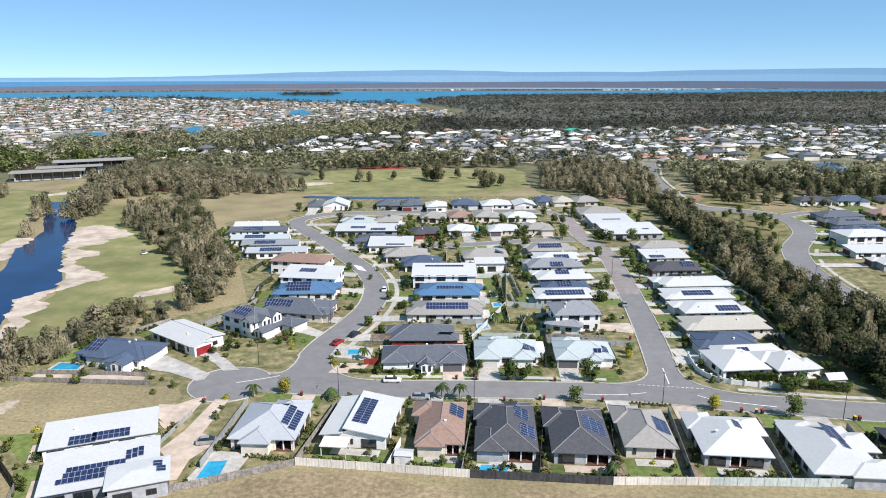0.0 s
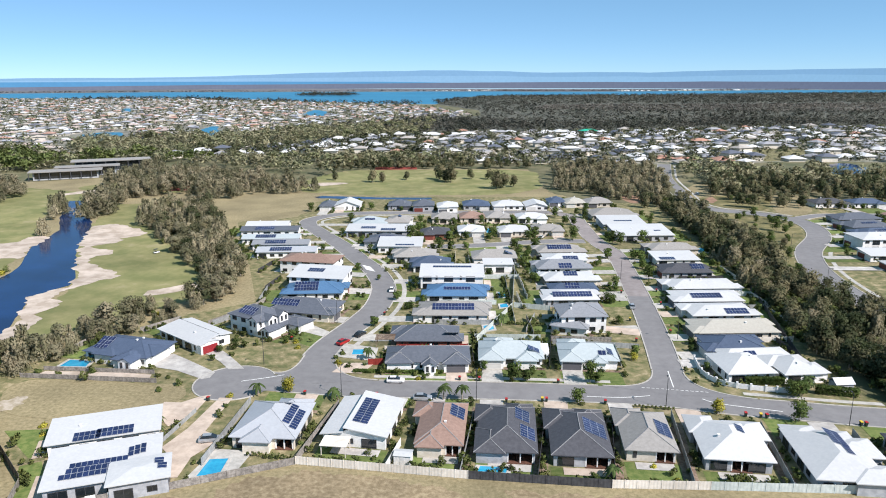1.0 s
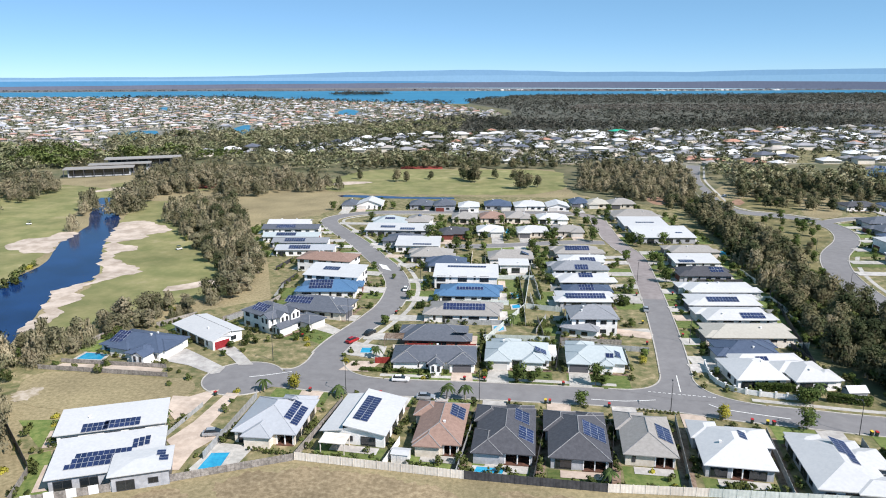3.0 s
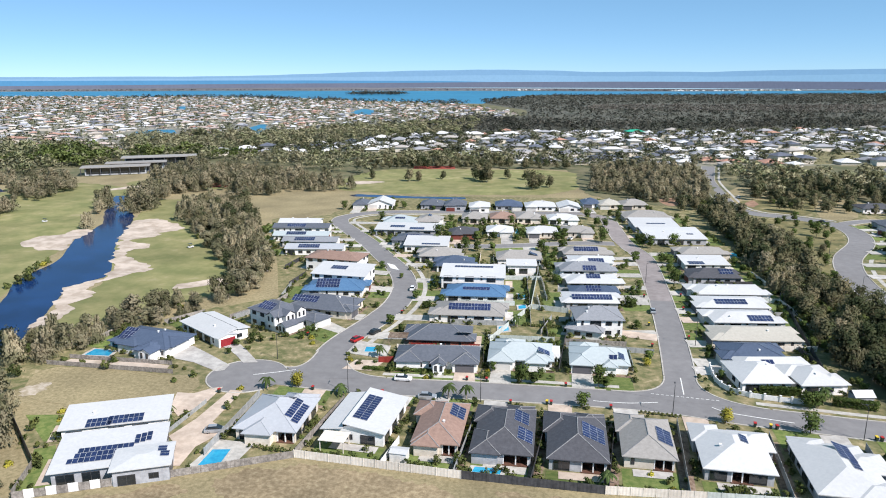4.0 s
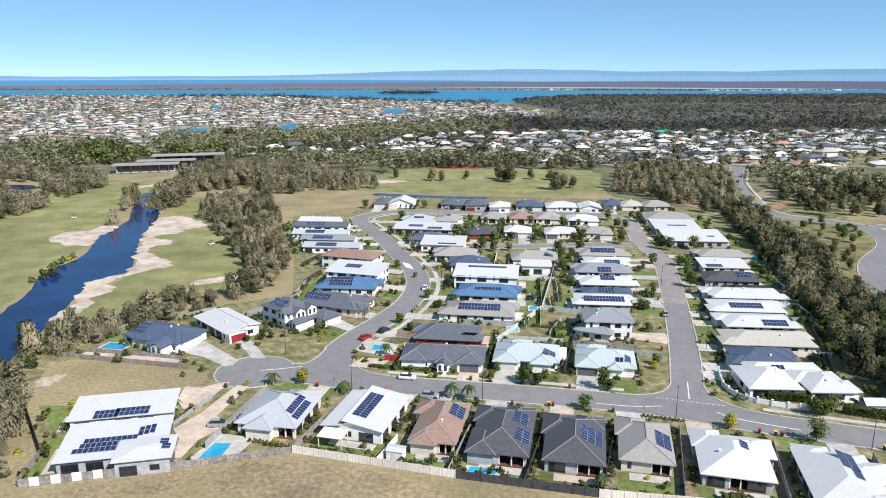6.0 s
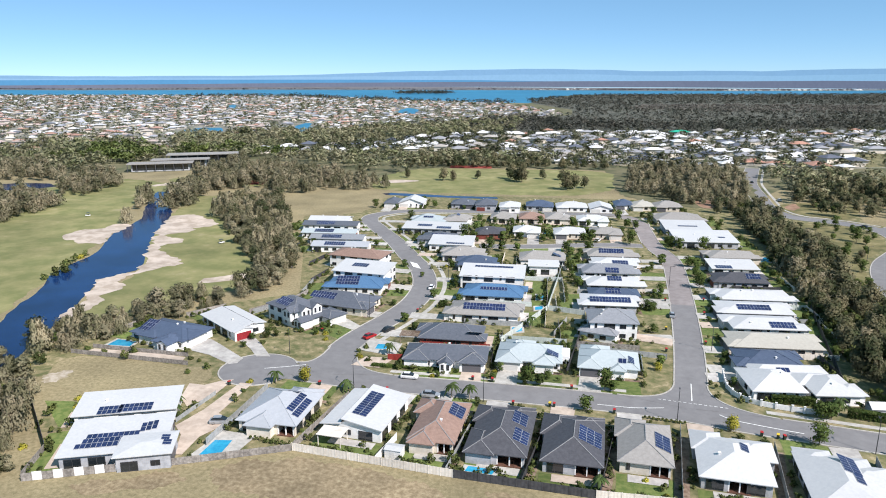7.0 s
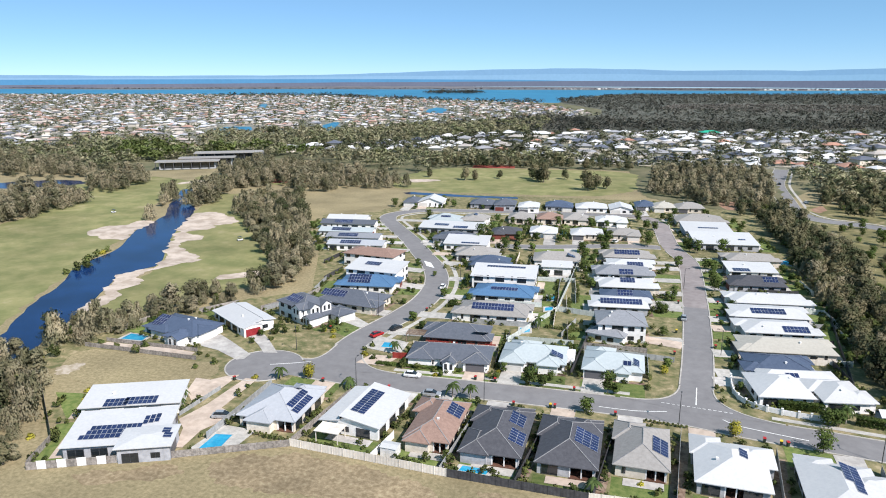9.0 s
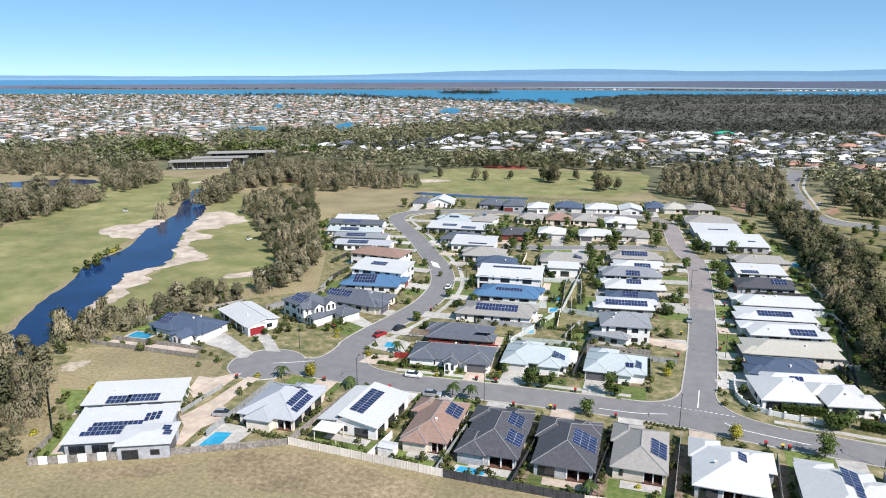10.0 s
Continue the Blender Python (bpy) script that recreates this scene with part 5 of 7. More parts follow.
wood([(95, 425), (150, 420), (220, 470), (220, 540), (100, 540)], 9.5, GUMS + OAKS, 0.95, 4, seed=13, joined=True)
for x, y, k in ((-134.7, 488, 1.2), (-128, 490, 0.7), (-113, 504, 0.6), (-89, 509, 1.3), (-78.4, 497, 1.2), (-83, 500, 0.8), (-67, 517, 0.75), (-52.8, 517, 0.75), (-42.7, 472, 1.3), (-32, 484, 0.8), (-38, 478, 1.2), (-165, 493, 0.7)):
    plant(GUMS[:2], x, y, k)


def far_tree_meshes():
    """The countless trees of the belts as one wood for each sort, built from the same crowns."""
    for sort, leaf, label in (("swa", "oak", "belt of grey-green swamp oaks round the golf course"), ("gum", "gum", "belt of dark green gum trees")):
        g = np.random.default_rng(3)
        shapes = []
        for i in range(5):
            h = 9 + i * 1.1
            shapes.append(shaggy_data(90 + i, h * 0.88, 3.9, h * 0.1, 800, 0.43) if sort == "swa" and i < 2 else crown_data(90 + i, h, 4.3, h * 0.1, 26, 800, 0.47))
        verts, normals = [], []
        for x, y, s, k in FAR_TREES:
            if k == sort:
                a = g.uniform(0, 6.283)
                v, m = shapes[g.integers(5)]
                c, q = math.cos(a), math.sin(a)
                spin = np.array([[c, q, 0], [-q, c, 0], [0, 0, 1]])
                verts.append((v @ spin) * (s, s, s * g.uniform(0.8, 1.2)) + (x, y, 0))
                normals.append(m @ spin)
        tagged(new("tree_belt", leaf_mesh("tree_belt", np.concatenate(verts), np.concatenate(normals), LEAF[leaf])), label, "trees", kind="stuff")


far_tree_meshes()


# ---- far woods and suburb ----
def far_wood(name, loops, count, size, leaf, label, seed, keep=None, n_leaf=40, clump=0.2, tall=(1.3, 2.0), up=0.45):
    """Uncountable far trees as one sheet of clumps."""
    g = np.random.default_rng(seed)
    verts, normals = [], []
    for loop, n in zip(loops, count):
        lp = [tuple(p) for p in loop]
        xs, ys = [p[0] for p in lp], [p[1] for p in lp]
        made = 0
        while made < n:
            x, y = g.uniform(min(xs), max(xs)), g.uniform(min(ys), max(ys))
            if not inside(x, y, lp) or (keep and not keep(x, y)):
                continue
            made += 1
            s = size * g.uniform(0.6, 1.4)
            h = s * g.uniform(*tall)
            a, e = g.uniform(0, 6.283, n_leaf), g.uniform(-0.2, 1.5, n_leaf)
            out = np.stack([np.cos(a) * np.cos(e), np.sin(a) * np.cos(e), np.sin(e)], 1)
            c = out * (s, s, h * 0.5) * g.uniform(0.7, 1.1, (n_leaf, 1)) + (x, y, h * 0.45)
            t = g.normal(0, 1, (n_leaf, 3, 3)) * s * clump * (1, 1, 0.7)
            verts.append((c[:, None] + t).reshape(-1, 3))
            normals.append(np.repeat(out * 0.65 + (0, 0, up), 3, axis=0))
    normals = np.concatenate(normals)
    normals /= np.linalg.norm(normals, axis=1, keepdims=True)
    ob = new(name, leaf_mesh(name, np.concatenate(verts), normals, LEAF[leaf], 3))
    return tagged(ob, label, "trees", kind="stuff")


def far_town(name, loops, count, palette_roof, label, seed, keep=None, big=1.0):
    """Far houses as one sheet: walls and hipped roofs of many colours."""
    g = np.random.default_rng(seed)
    rv, rf, wv, wf, spots = [], [], [], [], []
    for loop, n in zip(loops, count):
        lp = [tuple(p) for p in loop]
        xs, ys = [p[0] for p in lp], [p[1] for p in lp]
        made = tries = 0
        while made < n and tries < n * 60:
            tries += 1
            x, y = g.uniform(min(xs), max(xs)), g.uniform(min(ys), max(ys))
            if not inside(x, y, lp) or (keep and not keep(x, y)):
                continue
            if any(abs(x - a) < 15 * big and abs(y - b) < 19 * big for a, b in spots[-700:]):
                continue
            spots.append((x, y))
            made += 1
            w, d, e, rot = g.uniform(11, 20) * big, g.uniform(10, 16) * big, g.choice([2.5, 2.5, 2.5, 2.5, 5.0]), g.choice([0.2, 0.2, 1.77, 0.6])
            c, s = math.cos(rot), math.sin(rot)
            def at(lx, ly, z):
                return (x + lx * c - ly * s, y + lx * s + ly * c, z)
            k = len(rv)
            top = e + min(w, d) * 0.17
            q = max(w - d, 0.5) / 2
            rv += [at(-w / 2, -d / 2, e), at(w / 2, -d / 2, e), at(w / 2, d / 2, e), at(-w / 2, d / 2, e), at(-q, 0, top), at(q, 0, top)]
            rf += [(k, k + 1, k + 5, k + 4), (k + 1, k + 2, k + 5), (k + 2, k + 3, k + 4, k + 5), (k + 3, k, k + 4)]
            k = len(wv)
            w, d, e = w - 2.4, d - 2.4, e + 0.1
            wv += [at(-w / 2, -d / 2, 0), at(w / 2, -d / 2, 0), at(w / 2, d / 2, 0), at(-w / 2, d / 2, 0), at(-w / 2, -d / 2, e), at(w / 2, -d / 2, e), at(w / 2, d / 2, e), at(-w / 2, d / 2, e)]
            wf += [(k, k + 1, k + 5, k + 4), (k + 1, k + 2, k + 6, k + 5), (k + 2, k + 3, k + 7, k + 6), (k + 3, k, k + 4, k + 7)]
    ob = new(name, mesh_of(name, rv, rf, palette_roof))
    tagged(ob, label, "houses", kind="stuff")
    return tagged(new(name + "_walls", mesh_of(name, wv, wf, WALLS["cream"])), "pale walls of far houses", "houses", kind="stuff")


M_TOWN = palette("town_roofs", [(0.26, (0.56, 0.56, 0.57)), (0.16, (0.42, 0.34, 0.31)), (0.18, (0.38, 0.225, 0.175)), (0.20, (0.31, 0.32, 0.35)), (0.10, (0.44, 0.39, 0.34)), (0.10, (0.15, 0.155, 0.18))])
M_ESTATE = palette("estate_roofs", [(0.36, (0.62, 0.62, 0.62)), (0.26, (0.27, 0.27, 0.285)), (0.16, (0.36, 0.33, 0.30)), (0.16, (0.10, 0.11, 0.14)), (0.06, (0.40, 0.22, 0.16))])
SUBURB = [(-1900, 760), (-900, 560), (-672, 535), (-600, 560), (-655, 620), (-577, 655), (-480, 590), (-470, 605), (-560, 740), (-500, 795), (-430, 850), (-370, 960), (-290, 1075), (-215, 1190), (-190, 1420), (-270, 1600), (-430, 1850), (-1280, 2270), (-2016, 2120), (-2600, 1900), (-2600, 1300)]
WATERS = [[(-660, 840), (-612, 905), (-520, 775), (-520, 735), (-565, 735)], [(-530, 945), (-545, 1035), (-450, 885), (-440, 815)], [(-550, 1405), (-585, 1580), (-515, 1500), (-455, 1290), (-495, 1285)], [(-1050, 1520), (-1065, 1600), (-935, 1410), (-965, 1395)]]
OPEN_LAND = [[(185, 770), (235, 795), (250, 775), (214, 700), (182, 675), (175, 715)], [(200, 585), (258, 590), (258, 675), (205, 675)], [(70, 560), (96, 560), (100, 650), (80, 650)]]
HEATH = [(-90, 1640), (137, 1600), (640, 1640), (1300, 1950), (1100, 2250), (420, 2050), (166, 1990), (-60, 1930)]


def dry_land(x, y):
    return not any(inside(x, y, lp) for lp in WATERS)


def built_land(x, y):
    return not any(inside(x, y, lp) for lp in OPEN_LAND)


far_town("far_suburb", [SUBURB], [4700], M_TOWN, "far canal suburb with white and terracotta roofs", 5, dry_land, 0.84)
ESTATE = [(-130, 655), (-63, 618), (20, 632), (128, 634), (200, 676), (300, 680), (420, 760), (640, 1000), (437, 1140), (257, 1095), (83, 996), (-98, 960), (-180, 895)]
ESTATE_WEST = [(-385, 600), (-330, 620), (-270, 650), (-180, 690), (-130, 655), (-180, 895), (-250, 870), (-300, 760), (-345, 665)]
far_town("far_estate", [ESTATE, ESTATE_WEST], [390, 60], M_ESTATE, "far estate houses with white and grey roofs", 6, built_land, 1.12)
far_town("east_houses", [[(172, 250), (205, 240), (280, 330), (280, 400), (205, 380), (172, 350)]], [22], M_ESTATE, "estate houses across the eastern road", 8)
LEAF["garden"] = leaf_mat("far_garden_leaf", (0.135, 0.16, 0.08), (0.24, 0.24, 0.15), 0.05, 0.3, 0.0)
LEAF["estate"] = leaf_mat("estate_leaf", (0.065, 0.085, 0.04), (0.145, 0.145, 0.085), 0.05, 0.3, 0.0)
# The shore scrub is greyed too: its colour includes the haze.
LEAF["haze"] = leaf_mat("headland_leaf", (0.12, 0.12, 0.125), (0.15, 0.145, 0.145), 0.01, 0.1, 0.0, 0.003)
# Pale heath scrub, its colour greyed for haze as well.
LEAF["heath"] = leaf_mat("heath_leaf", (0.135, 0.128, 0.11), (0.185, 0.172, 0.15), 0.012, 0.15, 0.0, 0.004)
far_wood("far_suburb_trees", [SUBURB], [10500], 3.5, "garden", "scattered green trees among far suburb houses", 11, dry_land, 17, 0.3)
far_wood("far_estate_trees", [ESTATE, ESTATE_WEST, [(-330, 590), (-60, 600), (60, 600), (60, 640), (-130, 660), (-330, 640)]], [2000, 520, 170], 3.2, "estate", "green trees among far estate houses", 12, lambda x, y: not (200 < x < 255 and 590 < y < 672), 30, 0.25)
far_wood("far_bush", [[(-420, 1000), (-180, 905), (-98, 968), (83, 1004), (257, 1104), (437, 1150), (700, 1010), (1600, 1200), (3200, 2300), (2400, 3600), (1052, 3360), (407, 3030), (-240, 2790), (-370, 2500), (-415, 2150), (-345, 1880), (-200, 1600), (-170, 1400), (-215, 1180)]], [24000], 4.8, "bush", "wide dark green bushland up to the water, greyed for haze", 13, lambda x, y: not inside(x, y, HEATH), 12, 0.28, (0.9, 1.7), 0.75)
far_wood("bush_edge", [[(-180, 900), (-98, 962), (83, 998), (257, 1098), (437, 1146), (640, 1005), (1200, 1120), (1200, 1240), (640, 1150), (437, 1280), (257, 1230), (83, 1120), (-98, 1080), (-215, 1190), (-290, 1075)]], [2300], 4.6, "bush", "tall dark edge of the bushland behind the estate, greyed for haze", 23, None, 26, 0.2, (1.7, 2.9), 0.35)
far_wood("heath_scrub", [HEATH], [4200], 4.0, "heath", "paler open scrub within the bushland, greyed for haze", 24, None, 9, 0.34, (0.4, 0.8), 0.8)
far_wood("shore_trees", [[(-1640, 2110), (-1430, 2235), (-1279, 2265), (-1060, 2130), (-804, 2025), (-614, 1880), (-521, 1900), (-429, 1920), (-382, 1850), (-450, 1810), (-800, 1960), (-1060, 2070), (-1300, 2200), (-1600, 2080)], [(-1091, 2710), (-1065, 2880), (-947, 2900), (-849, 2840), (-865, 2690), (-1005, 2660)]], [420, 330], 6.0, "bush", "dark trees along the shore and on a low island, greyed for haze", 25, None, 22, 0.22, (1.3, 2.0), 0.5)
far_wood("mid_woods", [[(-1200, 430), (-460, 420), (-425, 480), (-380, 560), (-330, 560), (-180, 500), (-175, 560), (-28, 590), (-20, 630), (-140, 640), (-330, 590), (-400, 600), (-470, 585), (-500, 600), (-577, 640), (-650, 610), (-610, 550), (-680, 525), (-900, 545), (-1500, 640)], [(-480, 610), (-380, 610), (-330, 680), (-250, 870), (-180, 905), (-215, 1170), (-290, 1065), (-370, 950), (-430, 840), (-500, 785), (-555, 735)]], [1250, 950], 5.2, "far", "belt of grey-green trees beyond the golf course, paled with painted haze", 14, lambda x, y: not (-420 < x < -320 and 420 < y < 555), 105, 0.148)
LEAF["fresh"] = leaf_mat("fresh_green_leaf", (0.12, 0.17, 0.045), (0.20, 0.24, 0.08), 0.08, 0.25, 0.0)
far_wood("clubhouse_trees", [[(-500, 480), (-425, 486), (-420, 540), (-380, 580), (-330, 570), (-300, 600), (-460, 600), (-520, 560)]], [130], 5.4, "fresh", "bright green trees round the clubhouse", 26, lambda x, y: not (-425 < x < -320 and 440 < y < 556), 130, 0.15)
far_wood("east_woods", [[(95, 545), (120, 540), (150, 545), (195, 552), (232, 560), (236, 580), (205, 578), (205, 600), (100, 610), (92, 580)], [(100, 470), (118, 480), (117, 515), (140, 515), (146, 540), (98, 538)], [(150, 480), (190, 500), (184, 540), (145, 535), (144, 515)], [(206, 470), (420, 500), (420, 600), (245, 610), (218, 545)]], [70, 26, 34, 150], 4.8, "far", "clumps of dark green trees beyond the eastern road, paled with painted haze", 15, None, 130, 0.15)
far_wood("headland_scrub", [[(-4600, 2850), (-2958, 2900), (-2026, 3330), (-1171, 3540), (-607, 3670), (223, 3730), (1288, 4220), (1288, 4260), (-607, 3730), (-2026, 3400), (-3000, 3000), (-4600, 2950)]], [1500], 5.0, "haze", "low dark scrub along the far shore, haze in its colour", 16, None, 14, 0.3, (0.8, 1.3), 0.9)
far_town("far_shore_houses", [[(-700, 3690), (-380, 3760), (-390, 3790), (-710, 3720)], [(223, 3745), (900, 4040), (890, 4075), (215, 3780)]], [16, 44], M_TRIM, "white houses of a far shore village", 27)


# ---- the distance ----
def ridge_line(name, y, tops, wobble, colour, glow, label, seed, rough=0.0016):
    """A far skyline through heights given at even steps from west to east; the haze is painted as its glow."""
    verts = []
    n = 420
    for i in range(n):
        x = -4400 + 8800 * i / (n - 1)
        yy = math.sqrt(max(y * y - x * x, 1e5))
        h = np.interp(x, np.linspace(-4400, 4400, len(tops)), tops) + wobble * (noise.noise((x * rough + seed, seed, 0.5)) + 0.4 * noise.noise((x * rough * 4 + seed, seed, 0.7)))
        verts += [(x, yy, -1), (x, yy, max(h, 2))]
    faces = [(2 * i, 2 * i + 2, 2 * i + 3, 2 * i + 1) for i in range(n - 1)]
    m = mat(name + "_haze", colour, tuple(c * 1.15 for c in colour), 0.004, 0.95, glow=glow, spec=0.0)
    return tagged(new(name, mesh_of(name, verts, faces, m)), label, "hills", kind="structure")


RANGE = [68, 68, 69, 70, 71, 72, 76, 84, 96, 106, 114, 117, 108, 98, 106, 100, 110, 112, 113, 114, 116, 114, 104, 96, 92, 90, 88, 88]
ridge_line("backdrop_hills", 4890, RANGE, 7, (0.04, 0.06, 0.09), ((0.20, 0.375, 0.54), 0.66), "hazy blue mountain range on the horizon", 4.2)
# Pale layer added for the haze over the foot of the range.
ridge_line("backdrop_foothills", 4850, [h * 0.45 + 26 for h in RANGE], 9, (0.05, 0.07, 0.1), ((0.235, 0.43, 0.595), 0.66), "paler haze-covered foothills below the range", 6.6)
ridge_line("backdrop_sea", 4790, [46, 46, 46, 45, 41, 28, 4, 2, 2, 2, 2, 2], 0.5, (0.02, 0.05, 0.09), ((0.085, 0.25, 0.42), 0.72), "far strip of open blue sea with haze in its glow", 2.2)
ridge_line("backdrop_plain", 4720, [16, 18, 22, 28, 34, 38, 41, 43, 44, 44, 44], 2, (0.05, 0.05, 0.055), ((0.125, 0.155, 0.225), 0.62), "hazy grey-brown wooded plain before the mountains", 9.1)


# ---- fences ----
M_FENCE = {
    "cream": mat("cream_fence", (0.62, 0.57, 0.50), (0.72, 0.67, 0.60), 1.0, 0.7, vary=0.06),
    "dark": mat("dark_fence", (0.045, 0.045, 0.05), (0.07, 0.07, 0.075), 1.0, 0.6, vary=0.1),
    "grey": mat("grey_fence", (0.25, 0.26, 0.26), (0.34, 0.35, 0.35), 1.0, 0.65, vary=0.08),
    "pale": mat("pale_fence", (0.42, 0.46, 0.44), (0.52, 0.56, 0.54), 1.0, 0.65, vary=0.06),
    "timber": mat("weathered_timber", (0.17, 0.155, 0.14), (0.30, 0.275, 0.25), 1.6, 0.9, vary=0.15),
    "red": mat("red_fence", (0.20, 0.025, 0.02), (0.27, 0.04, 0.03), 1.0, 0.7, vary=0.06),
    "white": mat("white_fence", (0.66, 0.66, 0.65), (0.78, 0.78, 0.77), 1.0, 0.6, vary=0.04),
}
FENCE_WORDS = {"cream": "cream steel panel", "dark": "charcoal steel panel", "grey": "grey steel panel", "pale": "pale grey-green steel panel", "timber": "weathered grey timber paling", "white": "white rendered", "red": "dark red panel"}


def fence_panel(length, high, material):
    """A sheet with shallow ribs between two rails."""
    n = max(6, int(length / 0.3))
    line = [(i * length / n, -0.02 if i % 2 else 0.0) for i in range(n + 1)]
    bm = bmesh.new()
    last = None
    for x, y in line:
        row = [bm.verts.new(c) for c in ((x, y, 0.04), (x, y, high), (x, y + 0.04, high), (x, y + 0.04, 0.04))]
        if last:
            for i in range(4):
                j = (i + 1) % 4
                bm.faces.new((last[i], row[i], row[j], last[j]))
        else:
            bm.faces.new(row)
        last = row
    bm.faces.new(last[::-1])
    bmesh.ops.recalc_face_normals(bm, faces=bm.faces)
    return one_mesh("fence_panel", bm, material)


def fence(a, b, colour, high=1.8, bay=2.4, second=None):
    """A run of panels and posts from a to b; second: colour of every other bay."""
    a, b = Vector(a), Vector(b)
    n = max(1, round((b - a).length / bay))
    step = (b - a).length / n
    root = new("fence")
    root.matrix_basis = pose(a.x, a.y, 0, 0, 0, math.degrees(math.atan2(b.y - a.y, b.x - a.x)))
    tagged(root, f"{FENCE_WORDS[colour]} fence with posts round a garden", "fence", "garden fences")
    sheets = [fence_panel(step - 0.12, high, M_FENCE[colour])]
    if second:
        sheets.append(fence_panel(step - 0.12, high + 0.15, M_FENCE[second]))
    post = one_mesh("post", solid([(-0.06, -0.06, 0, 0.06, 0.06, high + 0.06)]), M_FENCE[colour])
    for i in range(n):
        place("fence_panel", sheets[i % len(sheets)], root, pose(i * step + 0.06, 0, 0))
        place("post", post, root, pose(i * step, 0, 0))
    place("post", post, root, pose(n * step, 0, 0))
    return root


fence((-88.7, 90.2), (-66.2, 103.2), "timber", 1.7, 1.9, "white")
fence((-66.0, 103.4), (-45.7, 116.2), "timber", 1.6, 1.6)
fence((-45.5, 116.4), (-11.0, 117.2), "cream", 1.8)
fence((-10.9, 117.2), (15.9, 118.8), "dark", 1.8)
fence((16.0, 118.8), (34.0, 121.4), "cream", 1.8)
fence((34.0, 121.4), (66.0, 125.5), "pale", 1.8)
fence((-116.1, 116.9), (-94.0, 100.4), "dark", 2.4)
fence((-94.0, 100.4), (-89.5, 91.0), "timber", 1.6)
for x0, y0, x1, y1, c in ((-27.2, 117.2, -26.6, 127, "white"), (-12.6, 117.6, -13.2, 142, "grey"), (2.2, 118.4, 2.6, 146, "dark"), (16.6, 119.6, 17.2, 146, "dark"), (31.0, 121.4, 30.5, 150, "grey"), (49.0, 123.6, 49.0, 148, "grey"), (-63.5, 112.5, -66.0, 140, "grey"), (67.5, 125, 67.5, 148, "grey"), (-45.5, 117, -45.0, 142, "timber")):
    fence((x0, y0), (x1, y1), c)
fence((-130.7, 143.3), (-94.4, 146.3), "timber", 1.3, 1.8)
fence((-18.9, 187.5), (-11.2, 220.5), "pale", 1.8)
fence((-11.0, 220.8), (-15.6, 291.0), "pale", 1.8)
fence((-10.6, 221.2), (1.3, 219.8), "pale", 1.8)
fence((2.2, 219.5), (2.6, 172.0), "dark", 1.8)
fence((3.0, 190.0), (27.0, 190.5), "grey", 1.6)
fence((-45.0, 166.4), (-41.2, 167.4), "red", 1.8, 2.0)
fence((-39.5, 178.6), (-20.5, 182.2), "red", 1.6)
fence((69.0, 186), (71.5, 255), "dark", 1.8)


# ---- gardens and drives ----
PLANTING, BUSHES, SMALL_TREES = [], [0], [0]


def yard_edge(x):
    """How far the back gardens reach towards the paddock."""
    return np.interp(x, (-89.0, -66.0, -45.0, -11.0, 18.0, 34.0, 66.0), (92.5, 105.0, 117.4, 118.3, 120.0, 122.4, 126.4))



def sheet(name, corners, material, z, label, category):
    bm = bmesh.new()
    f = bm.faces.new([bm.verts.new((c[0], c[1], z)) for c in corners])
    f.normal_update()
    if f.normal.z < 0:
        f.normal_flip()
    return tagged(part(name, bm, material, None), label, category, kind="structure")


def to_road(p, v, most=24.0):
    """How far a line runs before it meets a road."""
    for i in range(int(most * 2)):
        q = p + v * i * 0.5
        for k, (w, pts) in ROADS.items():
            if ((ROAD_POINTS[k] - (q.x, q.y)) ** 2).sum(1).min() < (w / 2) ** 2:
                return i * 0.5
        if (q.x + 75) ** 2 + (q.y - 150) ** 2 < 100:
            return i * 0.5
    return None


